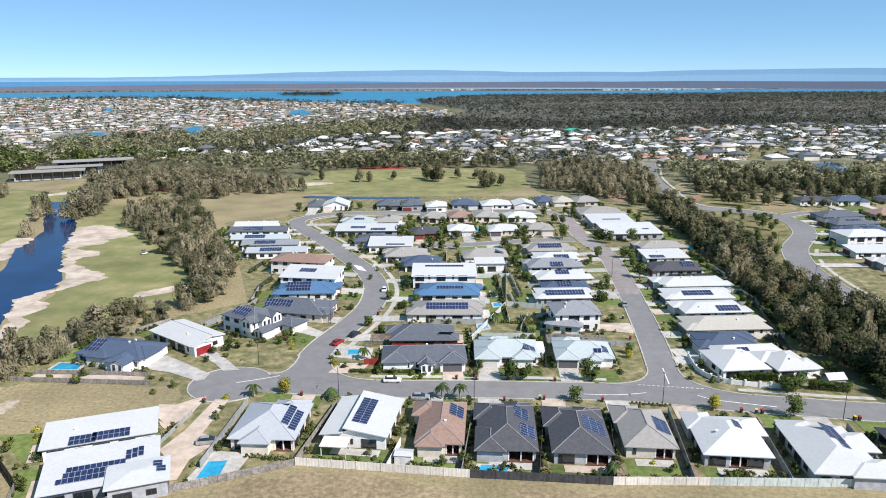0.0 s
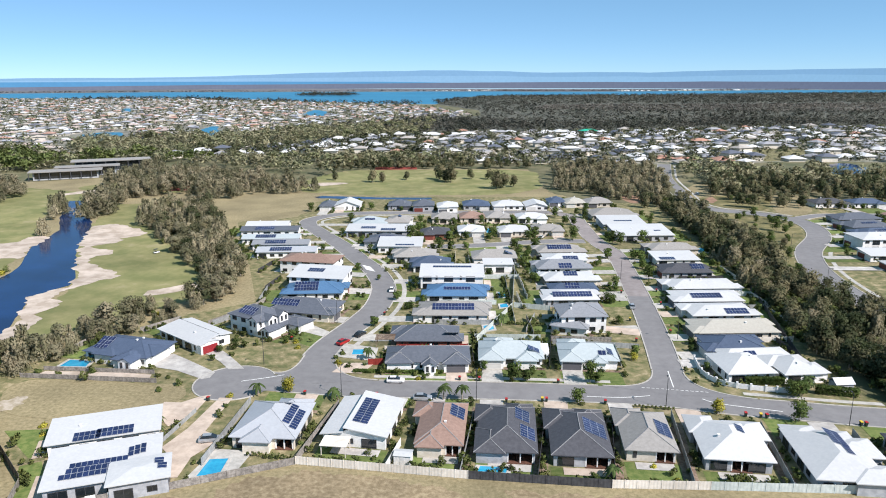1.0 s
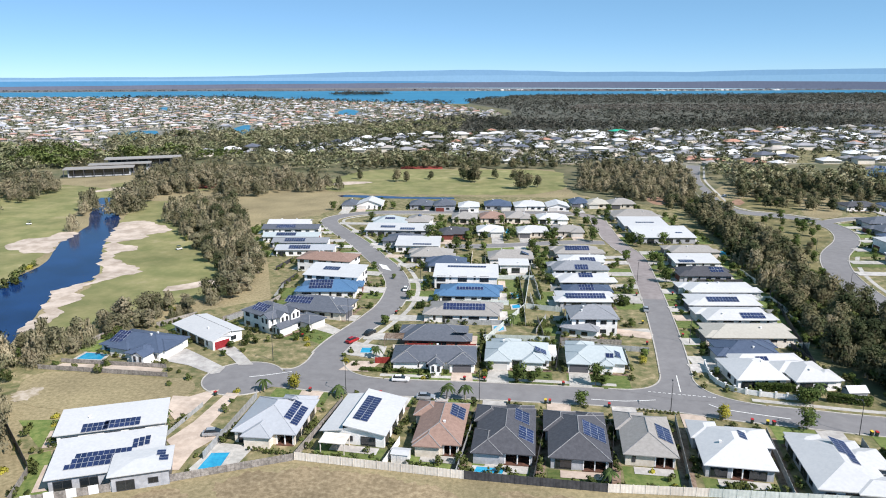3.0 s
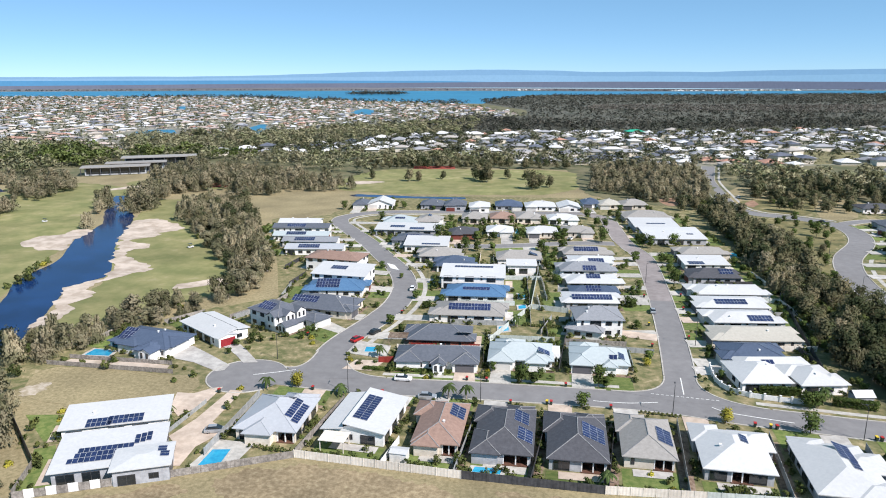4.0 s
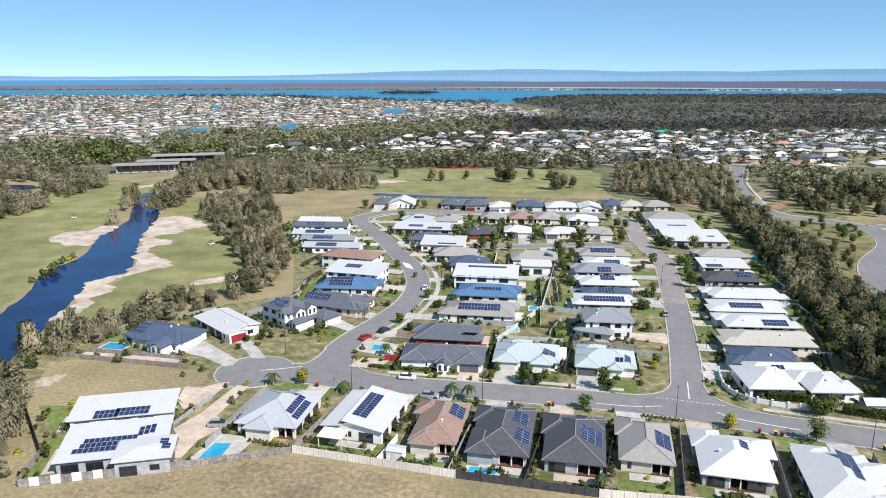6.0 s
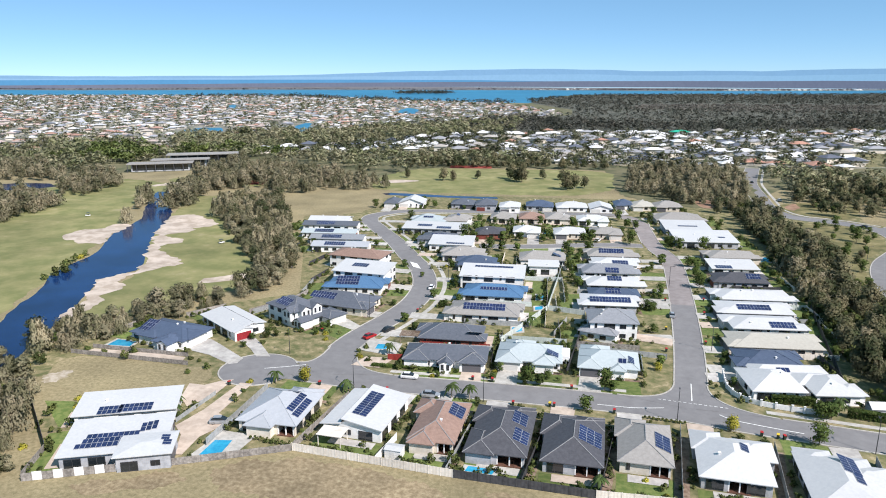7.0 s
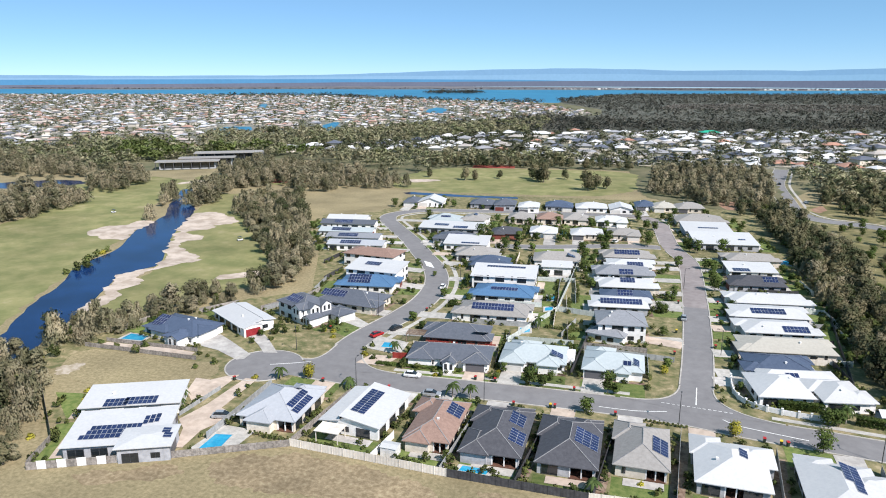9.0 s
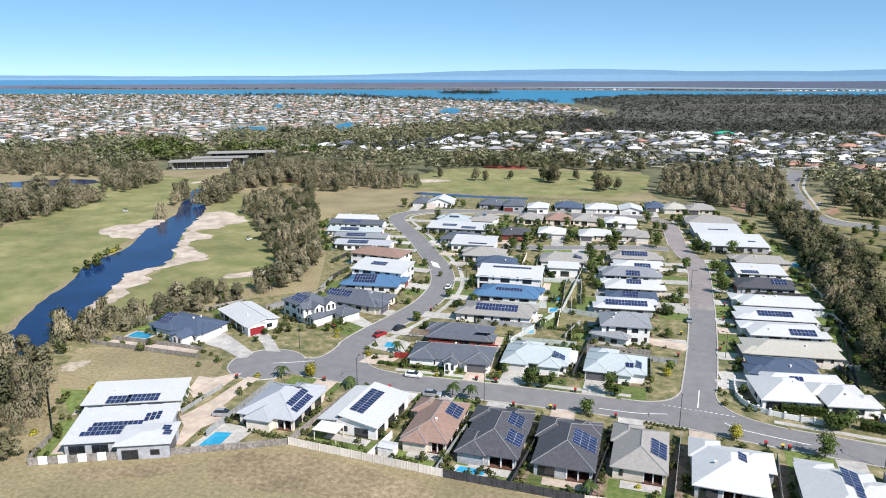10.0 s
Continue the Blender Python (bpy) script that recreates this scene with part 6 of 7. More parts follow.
AWAY = {"S": Vector((0, -1)), "N": Vector((0, 1)), "E": Vector((1, 0)), "W": Vector((-1, 0))}
for n_, ((hx, hy, w, d, rot, front), (spot, turn)) in enumerate(zip(HOUSES, GARAGES)):
    r = random.Random(n_ * 31 + 5)
    spin = Matrix.Rotation(radians(rot), 2)
    out = spin @ AWAY[front]
    side = Vector((-out.y, out.x))
    deep, half = (d / 2, w / 2) if front in "NS" else (w / 2, d / 2)
    c = Vector((hx, hy))
    lift = 0.0011 * n_
    run = to_road(Vector(spot), out)
    edge = c + out * deep
    reach = to_road(edge, out)
    west = hx < -76 and 150 < hy < 195
    if run and 2 < run < 22 and hy > 125 and not west:
        a = Vector(spot)
        KEEP.append([tuple(q) for q in (a - side * 2.6, a + side * 2.6, a + out * (run + 0.6) + side * 3.0, a + out * (run + 0.6) - side * 3.0)])
        sheet("driveway", [a - side * 2.6, a + side * 2.6, a + out * (run - 0.55) + side * 2.8, a + out * (run - 0.55) - side * 2.8], r.choice((M_DRIVE, M_PAVER, M_DRIVE, M_PAVER, M_PINK)), 0.12 + lift, "concrete driveway from garage to street", "driveway")
    if reach and 3 < reach < 20:
        ra, rb = (min(to_road(edge + side * k * half, out) or reach, reach + 6) - 0.6 for k in (-1, 1))
        sheet("lawn", [edge + side * half, edge - side * half, edge - side * half + out * ra, edge + side * half + out * rb], r.choice((M_LAWN, M_LAWN, M_VERGE)), 0.045 + lift * 0.4, "mown front lawn of a house", "lawn")
        sheet("garden_bed", [edge + side * half, edge - side * half, edge - side * half + out * 1.4, edge + side * half + out * 1.4], M_MULCH, 0.105 + lift * 0.1, "brown mulched garden bed along a front wall", "garden bed")
        for i in range(9):
            q = edge + side * r.uniform(-half, half) + out * r.choice((r.uniform(0.4, 1.6), r.uniform(0.5, reach - 1)))
            if (q - Vector(spot)).dot(side) ** 2 > 12:
                PLANTING.append((q.x, q.y, r.uniform(0.4, 1.0)))
    back = c - out * deep
    for depth in (8.0, 7.0, 6.0, 5.0, 4.0, 3.0):
        far = [back - out * depth + side * k * half for k in (-0.9, 0, 0.9)]
        if all(clear(q.x, q.y, 0.3) and q.y > yard_edge(q.x) - 0.4 for q in far):
            sheet("lawn", [back + side * half, back - side * half, back - side * half - out * depth, back + side * half - out * depth], r.choice((M_LAWN, M_LAWN, M_LAWN, M_VERGE)), 0.046 + lift * 0.4, "mown back lawn of a house", "lawn")
            sheet("patio", [back + side * half * 0.6, back - side * half * 0.8, back - side * half * 0.8 - out * 2.6, back + side * half * 0.6 - out * 2.6], r.choice((M_PAVER, M_PINK, M_DRIVE)), 0.125 + lift * 0.1, "pale paved patio behind a house", "patio")
            for i in range(12):
                q = back - out * (depth - r.uniform(0.2, 1.2)) + side * r.uniform(-1, 1) * (half + 1)
                PLANTING.append((q.x, q.y, r.uniform(0.4, 1.1)))
            if n_ > 10 and hy < 285:
                k = r.choice(("grey", "pale", "cream", "dark", "timber"))
                p0, p1 = back - out * depth - side * (half + 0.9), back - out * depth + side * (half + 0.9)
                fence(p0, p1, k, 1.7, 3.0)
            break
    if n_ > 10 and hy < 285:
        p0, p1 = c + side * (half + 0.95) + out * deep * 0.5, c + side * (half + 0.95) - out * (deep + 3)
        if clear(p1.x, p1.y, 0.1) and clear(p0.x, p0.y, 0.1):
            fence(p0, p1, r.choice(("grey", "pale", "cream", "dark")), 1.7, 3.0)
    for i in range(16):
        a = r.uniform(-1, 1)
        q = c + side * r.choice((-1, 1)) * (half + r.uniform(0.5, 1.4)) + out * a * (deep + 4)
        if clear(q.x, q.y, 0.35):
            PLANTING.append((q.x, q.y, r.uniform(0.45, 1.2)))
    for i in range(4):
        q = c + side * r.uniform(-1, 1) * (half + 1) + out * r.choice((deep + r.uniform(1.5, 6), -deep - r.uniform(1.5, 6)))
        if clear(q.x, q.y, 0.8) and q.y > yard_edge(q.x) + 0.6:
            if BUSHES[0] < 95:
                BUSHES[0] += 1
                plant(SHRUBS, q.x, q.y, 0.9)
            if i < 3 and SMALL_TREES[0] < 285 and hy > 150:
                SMALL_TREES[0] += 1
                plant(STREET, q.x + 1.5, q.y, 0.6 if hy < 230 else 0.7)


def planting_mesh():
    """The small plants of all garden beds."""
    g = np.random.default_rng(8)
    shapes = [crown_data(120 + i, 1.4 + 0.3 * i, 1.0, 0.05, 5, 76, 0.25, 0.8) for i in range(4)]
    verts, normals = [], []
    for x, y, s in PLANTING:
        if y > yard_edge(x) and not any(inside(x, y, lp) for lp in KEEP):
            v, m = shapes[g.integers(4)]
            verts.append(v * s + (x, y, 0))
            normals.append(m)
    tagged(new("garden_planting", leaf_mesh("garden_planting", np.concatenate(verts), np.concatenate(normals), LEAF["shrub"])), "low green plants in garden beds and along fences", "plants", kind="stuff")


# Shade of the narrow side gaps, put in as dark mulch-coloured strips.
for n_, x in enumerate((-12.9, 2.4, 16.9, 30.8, 49.0)):
    sheet("side_path", [(x - 1.3, yard_edge(x) + 1.0), (x + 1.5, yard_edge(x) + 1.0), (x + 1.6, 147), (x - 1.2, 147)], M_MULCH, 0.098 + 0.001 * n_, "dark mulch-coloured strip for the shade along a side fence", "garden bed")
fence((-76.4, 133.5), (-76.3, 119.0), "grey", 1.1, 1.4)
for i in range(16):
    PLANTING.append((-76.9 + 0.3 * (i % 2), 134 - i * 0.95, 0.75 + 0.2 * (i % 3)))
for i in range(22):
    PLANTING.append((-63.6 + 0.25 * (i % 3), 117 + i * 1.05, 0.6 + 0.2 * (i % 3)))
# the terraced edge of the navy-roofed house and the sandy lot below it
patch("terrace_gravel", [(-128.0, 144.2), (-97.4, 146.8), (-98.4, 150.6), (-127.0, 147.8)], M_SAND, 0.08, "pale gravel terrace between two low fences", "terrace", ragged=0.3)
fence((-127.9, 148.4), (-98.0, 151.2), "timber", 1.2, 1.8)
for x, y, s in ((-96.2, 149.8, 1.3), (-114.2, 149.2, 1.2), (-93.0, 149.4, 0.9), (-128.4, 146.6, 1.3), (-85.7, 170.9, 1.3), (-83.0, 172.2, 1.2), (-90.4, 175.2, 1.2), (-87.4, 176.8, 1.2), (-80.6, 174.6, 1.1), (-132.1, 134.1, 1.6), (-135.0, 132.0, 1.8), (-126.2, 120.3, 1.4), (-122.5, 118.8, 1.3), (-118.8, 117.6, 1.2), (-73.1, 177.8, 1.0), (-70.5, 184.4, 0.9)):
    plant(SHRUBS, x, y, s)
M_OLD_ROAD = mat("worn_brown_asphalt", (0.225, 0.198, 0.192), (0.265, 0.238, 0.232), 0.4, 0.9, bump=0.1)
ribbon("road_resurfaced", [q for q in LINES["road_straight"] if q[1] > 240], 0, 7.7, 0.072, M_OLD_ROAD, "older brownish asphalt further up the street", "road")
# the pink drive and yards of the battle-axe lots
patch("driveway_shared", [(-74.6, 141.2), (-71.4, 141.5), (-69.8, 125.5), (-66.9, 124.4), (-65.5, 120.6), (-67.2, 115.0), (-66.0, 107.8), (-67.6, 107.4), (-71.5, 114.5), (-75.3, 117.5), (-74.2, 126)], M_PINK, 0.13, "pink concrete shared driveway between gardens", "driveway", smooth=False)
patch("driveway_upper", [(-77.3, 142.3), (-79.6, 141.0), (-82.3, 137.2), (-86.5, 136.8), (-83.5, 129.7), (-78.9, 126.0), (-77.5, 130.0), (-76.6, 134.5)], M_PINK, 0.134, "pink concrete driveway of an upper lot", "driveway", smooth=False)
sheet("lawn_corner", [(-89.6, 92.5), (-84.0, 96.0), (-96.0, 108.5), (-99.0, 106.0)], M_LAWN, 0.075, "bright green side lawn inside a dark fence", "lawn")
sheet("lawn_upper", [(-99.5, 109.0), (-95.0, 112.0), (-102.0, 121.0), (-113.0, 118.0)], M_LAWN, 0.076, "green lawn beside a white house", "lawn")
patch("driveway_wide", [(-101.5, 156.5), (-102.5, 162.5), (-100.5, 164.5), (-94.8, 161.5), (-82.9, 154.8), (-82.6, 151.5), (-84.1, 150.2), (-93.2, 154.0), (-99.7, 155.0)], M_DRIVE, 0.136, "wide pale concrete driveway at the turning head", "driveway", smooth=False)
patch("driveway_curved", [(-93.0, 166.5), (-91.2, 170.6), (-87.5, 168.5), (-83.8, 165.3), (-76.5, 158.3), (-80.2, 157.0), (-84.8, 161.3), (-89.9, 165.1)], M_DRIVE, 0.138, "curved grey driveway to a red garage", "driveway", smooth=False)
patch("driveway_upper_bend", [(-73.9, 186.1), (-72.6, 194.5), (-63.2, 188.2), (-64.2, 184.2), (-70.9, 187.0)], M_PAVER, 0.139, "pale driveway of a white house on the bend", "driveway", smooth=False)
sheet("court_blue_pool", [(-64.4, 106.6), (-58.0, 109.2), (-55.8, 111.4), (-55.8, 119.4), (-63.9, 119.0)], M_PAVER, 0.143, "white paved surround of a blue pool", "paving")
sheet("court_east", [(-51.5, 166.5), (-43.5, 168.0), (-45.0, 160.6), (-53.0, 160.0)], M_PINK, 0.14, "pinkish paved forecourt by a pool", "paving")
sheet("court_pool", [(-56.0, 170.5), (-44.0, 169.0), (-45.5, 178.5), (-56.0, 180)], M_PAVER, 0.142, "white paved terrace round a pool", "paving")
sheet("lawn_west", [(-77.0, 161.0), (-66.5, 160.5), (-65.0, 176.0), (-73.0, 180.0), (-78.5, 172.0)], M_VERGE, 0.10, "sunny lawn inside the bend of the street", "lawn")
sheet("lawn_yellow", [(-10.0, 205), (1.0, 206), (1.0, 218.5), (-9.5, 219.8)], M_VERGE, 0.10, "worn lawn of a fenced yard", "lawn")
sheet("lawn_turf", [(-19.5, 227), (-11.9, 229), (-13.5, 244), (-20.0, 243)], M_LAWN, 0.104, "bright green lawn beside a pool", "lawn")


def pool(points, label, rim=0.9):
    c = sum((Vector(p) for p in points), Vector((0, 0))) / len(points)
    root = new("swimming_pool")
    tagged(root, label, "pool", "garden pools")
    big = [c + (Vector(p) - c) * (1 + rim / max((Vector(p) - c).length, 0.1)) for p in points]
    area = sum(a.x * b.y - b.x * a.y for a, b in zip(big, big[1:] + big[:1]))
    pts = [Vector(p) for p in points]
    if area < 0:
        big, pts = big[::-1], pts[::-1]
    bm = bmesh.new()
    for i in range(len(pts)):
        j = (i + 1) % len(pts)
        prism(bm, [(big[i].x, big[i].y, 0.22), (big[j].x, big[j].y, 0.22), (pts[j].x, pts[j].y, 0.22), (pts[i].x, pts[i].y, 0.22)], 0.2)
    part("coping", bm, M_PAVER, root)
    bm = bmesh.new()
    bm.faces.new([bm.verts.new((p.x, p.y, 0.165)) for p in pts])
    part("water", bm, M_POOL, root)


pool([(-62.6, 108.7), (-58.6, 110.4), (-59.5, 115.9), (-63.1, 114.9)], "bright blue rectangular pool with white coping")
pool([(-9.5, 119.9), (-4.0, 120.3), (-3.8, 122.3), (-9.3, 121.9)], "slim turquoise pool behind a charcoal fence")
pool([(-51.4, 172.3), (-48.3, 173.0), (-49.0, 176.6), (-52.1, 176.0)], "small blue pool on a white terrace")
pool([(-17.6, 196.5), (-14.8, 199.0), (-15.6, 203.0), (-18.4, 201.5)], "turquoise pool beside a house")
pool([(-16.5, 230.6), (-13.2, 231.6), (-14.2, 237.3), (-17.6, 236.3)], "blue rectangular pool on a green lawn")
pool([(-14.9, 219.6), (-12.4, 221.0), (-13.3, 224.5), (-15.5, 223.0)], "blue plunge pool by a fence")
pool([(-33, 333), (-30, 334), (-32, 343), (-34.5, 343)], "turquoise pool between white houses")
pool([(62, 309), (67, 310), (67, 318), (63, 317)], "turquoise pool at the edge of the trees")
pool([(-125.6, 151.0), (-118.5, 152.0), (-119.5, 155.8), (-125.8, 155.5)], "pale blue pool beside a navy-roofed house")


# ---- things of the streets ----
M_CAR = {"white": mat("car_white", (0.70, 0.70, 0.70), (0.78, 0.78, 0.78), 1, 0.25, spec=0.6), "red": mat("car_red", (0.30, 0.012, 0.015), (0.36, 0.02, 0.02), 1, 0.25, spec=0.6),
         "black": mat("car_black", (0.015, 0.017, 0.02), (0.025, 0.027, 0.03), 1, 0.25, spec=0.6), "silver": mat("car_silver", (0.38, 0.40, 0.43), (0.46, 0.48, 0.50), 1, 0.3, 0.4, spec=0.6)}
M_POLE = mat("lamp_pole", (0.05, 0.052, 0.055), (0.08, 0.082, 0.085), 2, 0.5, 0.4)
M_TYRE = mat("tyre", (0.015, 0.015, 0.015), (0.03, 0.03, 0.03), 3, 0.8)
M_LAMP = mat("lamp_glass", (0.5, 0.5, 0.48), (0.6, 0.6, 0.58), 3, 0.2)


def loft(bm, rows):
    """A skin over cross-sections along x: (x, half width, low, high, inset of the top)."""
    rings = []
    for x, hw, lo, hi, ins in rows:
        mid = lo + (hi - lo) * 0.55
        rings.append([bm.verts.new(c) for c in ((x, -hw * 0.94, lo), (x, -hw, mid), (x, -hw + ins, hi), (x, hw - ins, hi), (x, hw, mid), (x, hw * 0.94, lo))])
    for a, b in zip(rings, rings[1:]):
        for i in range(6):
            j = (i + 1) % 6
            bm.faces.new((a[i], b[i], b[j], a[j]))
    bm.faces.new(rings[0])
    bm.faces.new(rings[-1][::-1])
    bmesh.ops.recalc_face_normals(bm, faces=bm.faces)


def car(x, y, rot, colour, label, long=4.5, high=1.5):
    root = new("car")
    root.matrix_basis = pose(x, y, 0.1, 0, 0, rot)
    tagged(root, label, "car", "parked cars")
    k, bm = long / 4.5, bmesh.new()
    loft(bm, [(-2.25 * k, 0.78, 0.35, 0.85, 0.12), (-2.1 * k, 0.88, 0.25, 0.98, 0.1), (-0.9 * k, 0.9, 0.22, 0.95, 0.06), (0.8 * k, 0.9, 0.22, 0.95, 0.06), (2.0 * k, 0.86, 0.25, 0.78, 0.12), (2.25 * k, 0.74, 0.35, 0.65, 0.14)])
    body = part("body", bm, M_CAR[colour], root)
    bm = bmesh.new()
    loft(bm, [(-1.95 * k, 0.76, 0.92, 0.99, 0.08), (-1.45 * k, 0.78, 0.92, high - 0.06, 0.2), (0.2 * k, 0.78, 0.92, high - 0.02, 0.2), (1.15 * k, 0.78, 0.9, 0.97, 0.08)])
    part("window_glass", bm, M_GLASS, root)
    part("roof", solid([(-1.4 * k, -0.56, high - 0.05, 0.2 * k, 0.56, high)]), M_CAR[colour], root)
    for sx in (-1.35 * k, 1.4 * k):
        for sy in (-0.82, 0.82):
            bm = bmesh.new()
            bar(bm, (sx, sy - 0.1, 0.32), (sx, sy + 0.1, 0.32), 0.32, 14)
            part("wheel", bm, M_TYRE, root)
    for sy in (-0.6, 0.6):
        part("headlight", solid([(2.14 * k, sy - 0.14, 0.58, 2.24 * k, sy + 0.14, 0.7)]), M_LAMP, root)
    return root


def caravan(x, y, rot):
    root = new("caravan")
    root.matrix_basis = pose(x, y, 0.1, 0, 0, rot)
    tagged(root, "tall white caravan parked beside a pale house", "caravan")
    bm = bmesh.new()
    loft(bm, [(-2.9, 1.05, 0.6, 2.2, 0.15), (-2.6, 1.15, 0.5, 2.75, 0.12), (1.8, 1.15, 0.5, 2.75, 0.12), (2.5, 1.1, 0.6, 2.2, 0.15)])
    part("body", bm, M_CAR["white"], root)
    for sx, sy in ((-1.2, -1.17), (0.8, -1.17), (-1.2, 1.13), (0.8, 1.13)):
        part("window_glass", solid([(sx, sy, 1.5, sx + 0.9, sy + 0.04, 2.05)]), M_GLASS, root)
    part("front_window", solid([(2.2, -0.7, 1.5, 2.5, 0.7, 2.0)]), M_GLASS, root)
    part("drawbar", solid([(2.4, -0.06, 0.45, 3.7, 0.06, 0.55)]), M_POLE, root)
    for sy in (-0.95, 0.95):
        bm = bmesh.new()
        bar(bm, (-0.2, sy - 0.1, 0.33), (-0.2, sy + 0.1, 0.33), 0.33, 14)
        part("wheel", bm, M_TYRE, root)


car(-35.2, 157.2, 8, "white", "white hatchback parked at the kerb")
car(-56.4, 180.0, 68, "red", "red hatchback parked at the kerb")
car(-53.4, 187.0, 72, "black", "black sedan parked at the kerb")
car(-55.2, 232.0, 100, "white", "white car parked on the curving street")
car(28.0, 227.5, 92, "silver", "silver car parked on the straight street")
car(118, 397, 145, "black", "dark car on the eastern road", 4.8, 1.7)
car(-66.5, 121.8, 20, "silver", "silver utility parked on a pink driveway", 5.0, 1.6)
car(-51, 319, 20, "white", "white car on a driveway between houses")
car(-6, 326, 75, "white", "white car on a driveway between houses")
caravan(0.9, 181.5, 96)
# A covered boat belongs here; the car shape takes its place.
car(-26.5, 148.8, 10, "silver", "covered boat on a driveway, shaped as a silver car")
car(45.5, 253.0, 10, "white", "white car in a carport")
car(79, 545, 95, "black", "dark car on the far road")
car(77, 575, 95, "silver", "silver car on the far road")
car(88, 470, 100, "white", "white car on the far road")
car(131, 262, 120, "black", "dark car on an eastern driveway")

M_BIN = mat("bin_green", (0.02, 0.035, 0.025), (0.03, 0.045, 0.035), 2, 0.6)
M_LID = {"red": mat("red_lid", (0.30, 0.02, 0.02), (0.38, 0.03, 0.03), 2, 0.5), "yellow": mat("yellow_lid", (0.5, 0.36, 0.03), (0.58, 0.42, 0.04), 2, 0.5)}


def bin_(x, y, lid, rot=0):
    root = new("wheelie_bin")
    root.matrix_basis = pose(x, y, 0.12, 0, 0, rot)
    tagged(root, f"dark green wheelie bin with {lid} lid at the kerb", "bin", "bins at the kerb")
    bm = bmesh.new()
    lo = [bm.verts.new((sx * 0.22, sy * 0.26, 0.06)) for sx, sy in ((-1, -1), (1, -1), (1, 1), (-1, 1))]
    hi = [bm.verts.new((sx * 0.29, sy * 0.36, 0.98)) for sx, sy in ((-1, -1), (1, -1), (1, 1), (-1, 1))]
    for i in range(4):
        bm.faces.new((lo[i], lo[(i + 1) % 4], hi[(i + 1) % 4], hi[i]))
    bm.faces.new(hi)
    part("body", bm, M_BIN, root)
    bm = bmesh.new()
    prism(bm, [(-0.31, -0.38, 1.03), (0.31, -0.38, 1.03), (0.31, 0.4, 1.1), (-0.31, 0.4, 1.1)], 0.08)
    part("lid", bm, M_LID[lid], root, f"{lid} lid")
    for sx in (-0.24, 0.24):
        bm = bmesh.new()
        bar(bm, (sx - 0.03, 0.3, 0.1), (sx + 0.03, 0.3, 0.1), 0.1, 10)
        part("wheel", bm, M_TYRE, root)


for x, y, lid in ((-55.0, 146.2, "red"), (-37.6, 148.2, "red"), (-19.5, 161.0, "red"), (-14.5, 161.6, "red"), (-6.7, 150.6, "red"), (1.6, 152.6, "yellow"), (2.6, 152.7, "red"), (16.2, 153.9, "red"), (5.1, 163.4, "red"), (47.1, 153.0, "red"),
                  (50.3, 153.0, "yellow"), (51.6, 153.0, "red"), (-76.5, 139.2, "red"), (71.0, 152.8, "yellow"), (72.0, 152.8, "red"), (37.8, 232, "red"), (38.0, 247, "red"), (26.8, 196, "red"), (26.4, 214, "yellow"), (25.6, 243, "red"), (37.4, 205, "red"), (-51.0, 206, "red"), (-72, 180, "red")):
    bin_(x, y, lid, rng.uniform(-20, 20))


def street_lamp(x, y, rot, high=7.5):
    root = new("street_lamp")
    root.matrix_basis = pose(x, y, 0.05, 0, 0, rot)
    tagged(root, "dark slender street lamp with short arm", "lamp post", "street lamps")
    bm = bmesh.new()
    bar(bm, (0, 0, 0), (0, 0, high * 0.5), 0.09, 8)
    bar(bm, (0, 0, high * 0.5), (0, 0, high), 0.065, 8)
    part("pole", bm, M_POLE, root)
    bm = bmesh.new()
    bar(bm, (0, 0, high - 0.1), (1.1, 0, high + 0.1), 0.045, 6)
    part("arm", bm, M_POLE, root)
    head = part("lamp_head", solid([(0.95, -0.14, high + 0.06, 1.6, 0.14, high + 0.18)]), M_POLE, root)
    part("lens", solid([(1.0, -0.11, high + 0.03, 1.55, 0.11, high + 0.058)]), M_LAMP, head)


for x, y, rot in ((-46.1, 147.2, 90), (-13.8, 150.2, 90), (29.9, 154.0, 90), (68.5, 152.4, 90), (-72.5, 161.8, -60), (38.8, 200, 180), (-63.6, 196, 0), (26.6, 262, 0), (-53, 245, 160), (103, 320, 0), (99, 262, 0)):
    street_lamp(x, y, rot)


def palm(x, y, high, seed):
    r = random.Random(seed)
    root = new("palm_tree")
    root.matrix_basis = pose(x, y, 0, 0, 0, r.uniform(0, 360))
    tagged(root, "slim garden palm with arching fronds", "palm tree", "garden palms")
    bm = bmesh.new()
    bar(bm, (0, 0, 0), (0.1, 0, high * 0.5), 0.15, 8)
    bar(bm, (0.1, 0, high * 0.5), (0.15, 0.05, high), 0.11, 8)
    part("trunk", bm, M_PALEBARK, root)
    top = Vector((0.15, 0.05, high))
    for i in range(13):
        a, tilt, size = i * 2.4, r.uniform(0.1, 0.9), r.uniform(1.7, 2.4)
        bm = bmesh.new()
        last = None
        for s in range(6):
            q = s / 5
            c = top + Vector((math.cos(a) * size * q, math.sin(a) * size * q, tilt * size * q - 1.15 * size * q * q))
            wd = 0.36 * math.sin(0.35 + q * 2.6)
            sd = Vector((-math.sin(a), math.cos(a), 0)) * wd
            row = [bm.verts.new(c - sd - Vector((0, 0, wd * 0.5))), bm.verts.new(c), bm.verts.new(c + sd - Vector((0, 0, wd * 0.5)))]
            if last:
                bm.faces.new((last[0], row[0], row[1], last[1]))
                bm.faces.new((last[1], row[1], row[2], last[2]))
            last = row
        part("frond", bm, LEAF["palm"], root)


